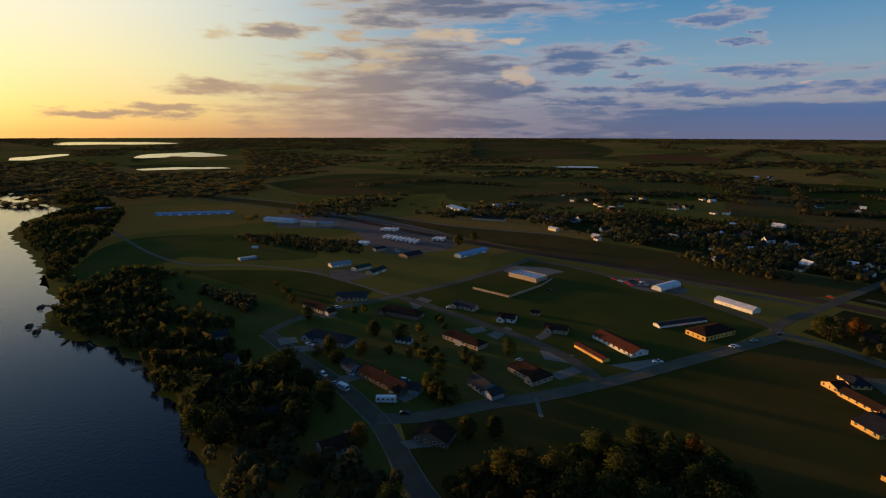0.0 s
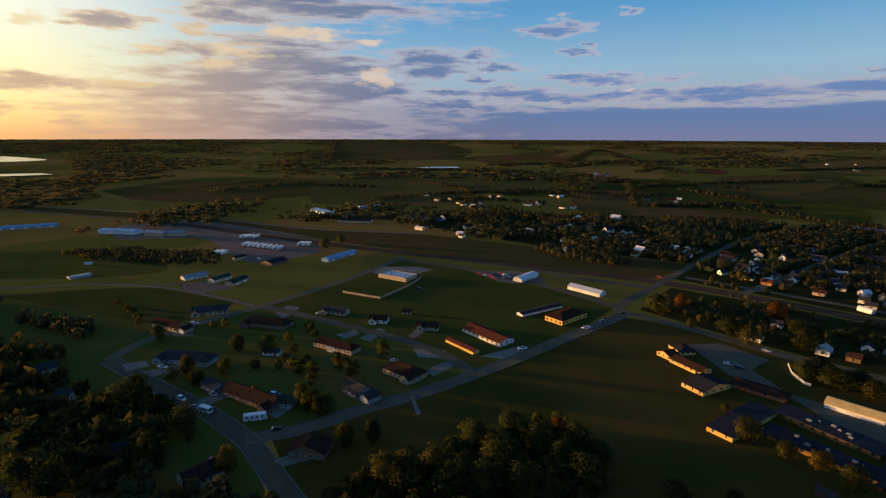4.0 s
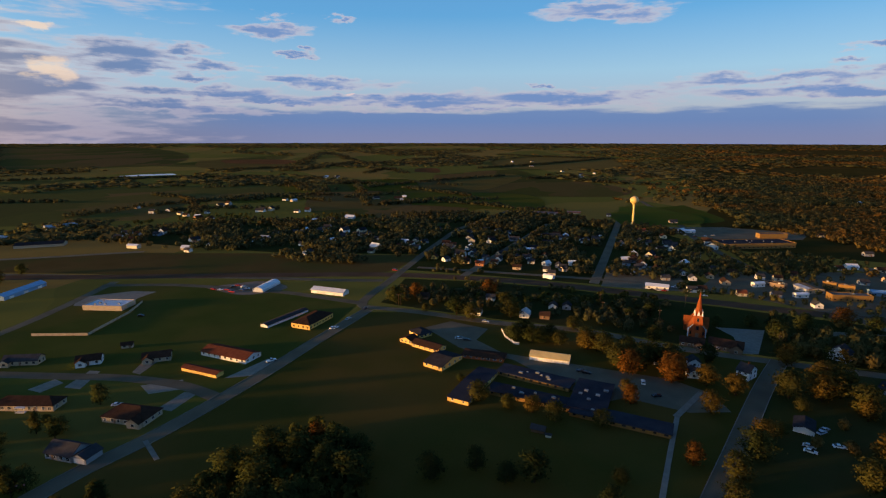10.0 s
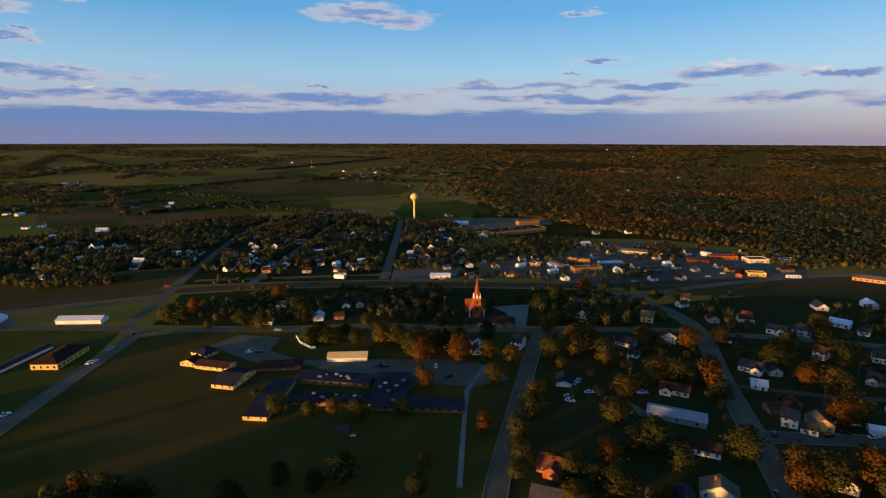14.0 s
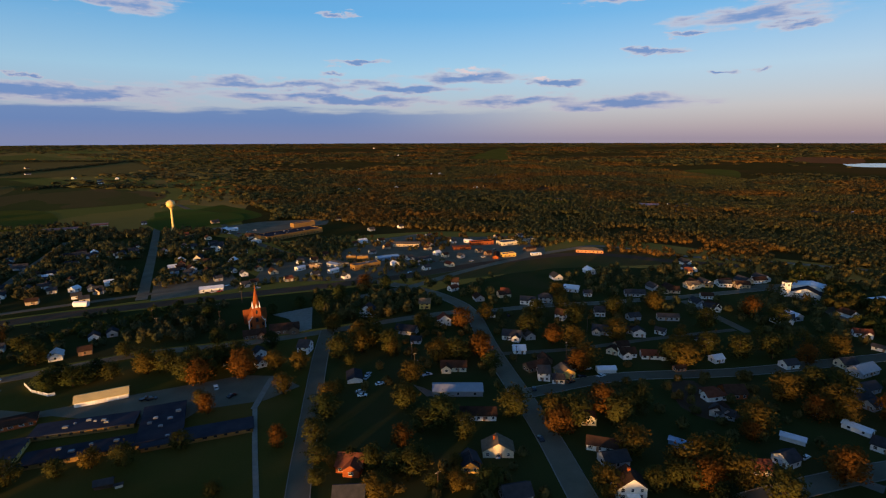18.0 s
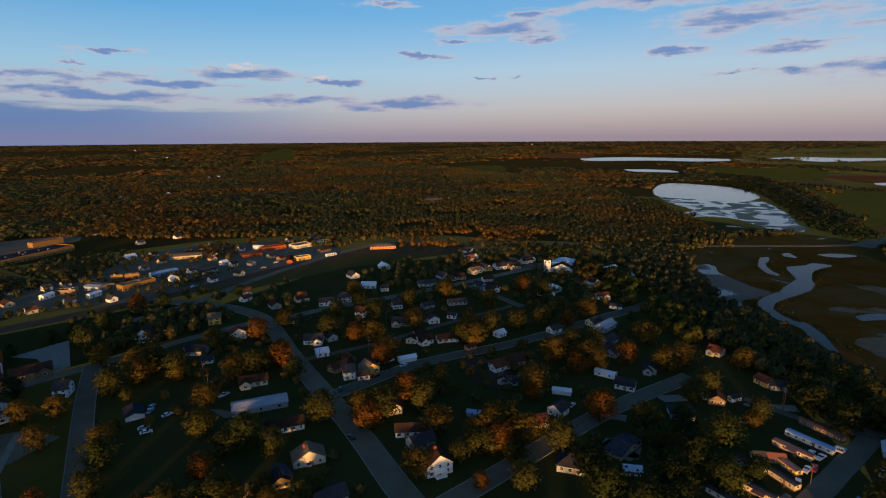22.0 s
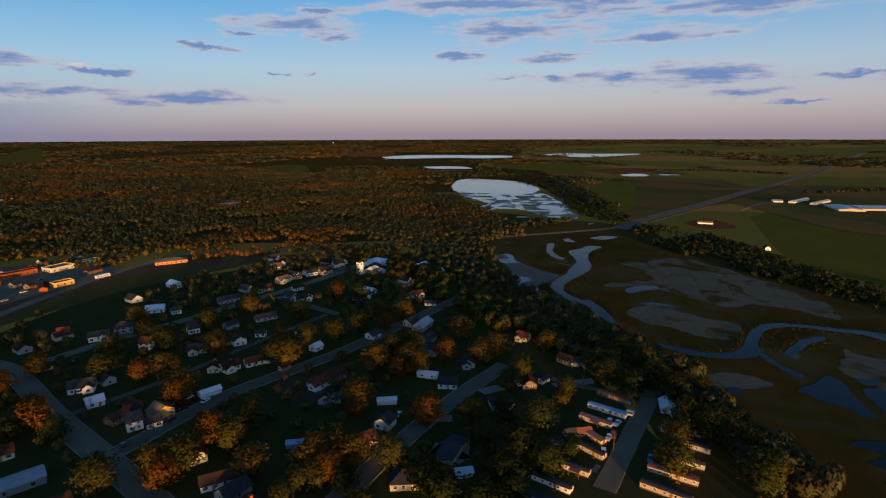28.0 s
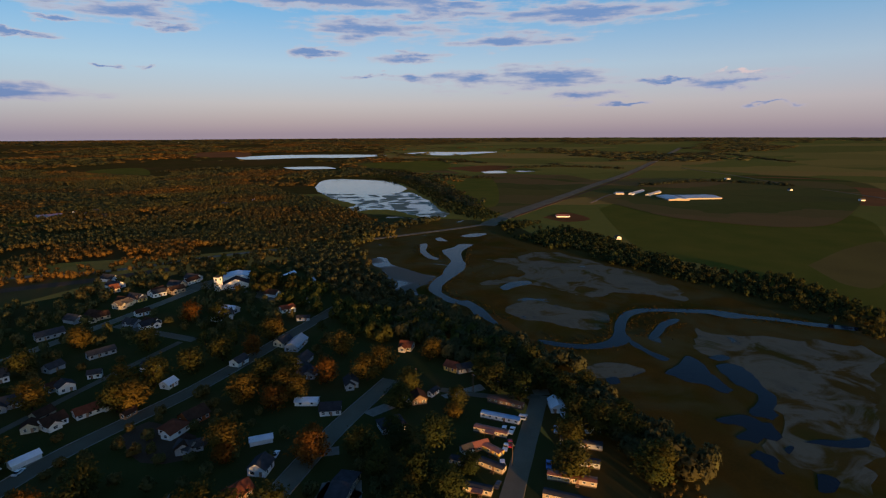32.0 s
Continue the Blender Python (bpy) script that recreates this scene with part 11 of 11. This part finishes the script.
plant(SLOUGH_WOOD, 6.5, 49, mixed("olive", "green"), 260, 4, 8, -1.2, 0, "riverside_woodland", "dark woodland beside the backwater", 1.0)
plant(YARD_HEDGE, 6.0, 45, mixed("dark", "green"), 260, 4, 7, -1.2, 0, "yard_woodland", "dark copse in front of the gravel yard", 2.0)
rs = np.random.RandomState(72)
tufts = []
for width, *line in RIVERS:
    p = np.array(smooth_line(line, 2.0))[:, :2]
    d = np.gradient(p, axis=0)
    nrm = np.stack([-d[:, 1], d[:, 0]], axis=1) / np.maximum(np.linalg.norm(d, axis=1, keepdims=True), 1e-6)
    for _ in range(4):
        side = np.where(rs.rand(len(p)) < 0.5, -1, 1) * (width * 0.5 + np.abs(rs.normal(1.2, 3.5, len(p))))
        tufts.append(p + nrm * side[:, None])
tufts = np.concatenate(tufts)
for p in WATERS:
    tufts = tufts[~inside(tufts[:, 0], tufts[:, 1], p)]
woods("reeds", tufts[:, 0], tufts[:, 1], rs.uniform(0.4, 1.0, len(tufts)), rs.uniform(0.3, 0.9, len(tufts)), "reeds", "olive and brown reeds along the river", 10, 9, 0.6)


def far_woods(name, az0, az1, r0, r1, spacing, material, label, seed, cover=0.0, k=10, scale=1.0):
    """Woods in a sector of the far land, thinning to hedges and copses. Distances along the sheet."""
    rs = np.random.RandomState(seed)
    area = radians(az1 - az0) / 2 * (r1 * r1 - r0 * r0)
    n = int(area / spacing ** 2)
    r = np.sqrt(rs.uniform(r0 * r0, r1 * r1, n))
    a = np.radians(rs.uniform(az0, az1, n) + rs.normal(0, 4.0, n))
    x, y = r * np.sin(a), r * np.cos(a)
    f = 0.8 * np.sin(x * 0.0021 + y * 0.0034 + seed) + np.sin(x * 0.0052 + 1.7 * np.sin(y * 0.0043 + seed)) + np.sin(y * 0.0061 + seed + 1.4 * np.sin(x * 0.0037)) + 0.5 * np.sin(x * 0.019 + y * 0.013 + seed) + rs.normal(0, 0.25, n)
    keep = f > cover
    for p in CLEARINGS:
        keep &= ~inside(x, y, p)
    for fx, fy in FARMS:
        keep &= ((x - fx) ** 2 + (y - fy) ** 2 > 500) & ~((np.abs(x * fy - y * fx) < 14 * np.hypot(fx, fy)) & (x * fx + y * fy > 0) & (r < np.hypot(fx, fy)) & (r > np.hypot(fx, fy) * 0.93))
    x, y, r = x[keep], y[keep], r[keep]
    shrink = np.where(r > FAR, r / (FAR * np.exp((np.maximum(r, FAR) - FAR) / FAR)), 1.0)
    s = rs.uniform(0.8, 1.25, len(x)) * scale
    woods(name, x, y, s * spacing * 0.62, s * 7.0 * np.maximum(shrink, 0.35), material, label, k, seed, 0.8)


rs = np.random.RandomState(71)
belts = []
for spread, *line in BELTS:
    p = np.array(smooth_line(line, 5.0))[:, :2]
    wild = 0.4 + 0.9 * np.abs(np.sin(np.arange(len(p)) * 0.11 + len(p)))
    for _ in range(2 if spread < 8 else 5):
        q = p + rs.normal(0, 1.0, p.shape) * (spread * wild)[:, None]
        belts.append(q[rs.rand(len(q)) < wild])
belts = np.concatenate(belts)
woods("tree_belts", belts[:, 0], belts[:, 1], rs.uniform(2.6, 5.5, len(belts)), rs.uniform(4, 9, len(belts)), "forest_dark", "dark belts of trees between the fields", 12, 7, 1.3)
far_woods("far_woodland", -130, -70, 1100, 4850, 25, "forest_dark", "distant dark woods between the lakes", 31, -0.9, 8)
far_woods("far_woodland", -70, 8, 1450, 4850, 25, "forest_dark", "distant dark woods and hedges", 32, 0.1, 8)
far_woods("copses", -75, 5, 750, 1450, 11, "forest_dark", "dark copses and hedges in the fields", 33, 1.25, 12)
far_woods("far_woodland", 10, 84, 1050, 1900, 11.5, "forest", "broad mixed woodland, autumn colour with sunlit gold painted in", 34, -0.75, 13)
far_woods("far_woodland", 2, 86, 1900, 4850, 22, "forest", "broad mixed woodland, autumn colour with sunlit gold painted in", 35, -0.5, 8)
far_woods("woodland_edge", 10, 40, 820, 1060, 10, "forest", "broad mixed woodland, autumn colour with sunlit gold painted in", 36, -0.6, 16)
far_woods("far_woodland", 84, 140, 1500, 4850, 30, "forest_dark", "distant dark woods and hedges", 37, 0.7, 8)
far_woods("horizon_woods", -140, 150, 3900, 4880, 44, "forest_dark", "dark wooded horizon", 38, -1.2, 8, 1.0)
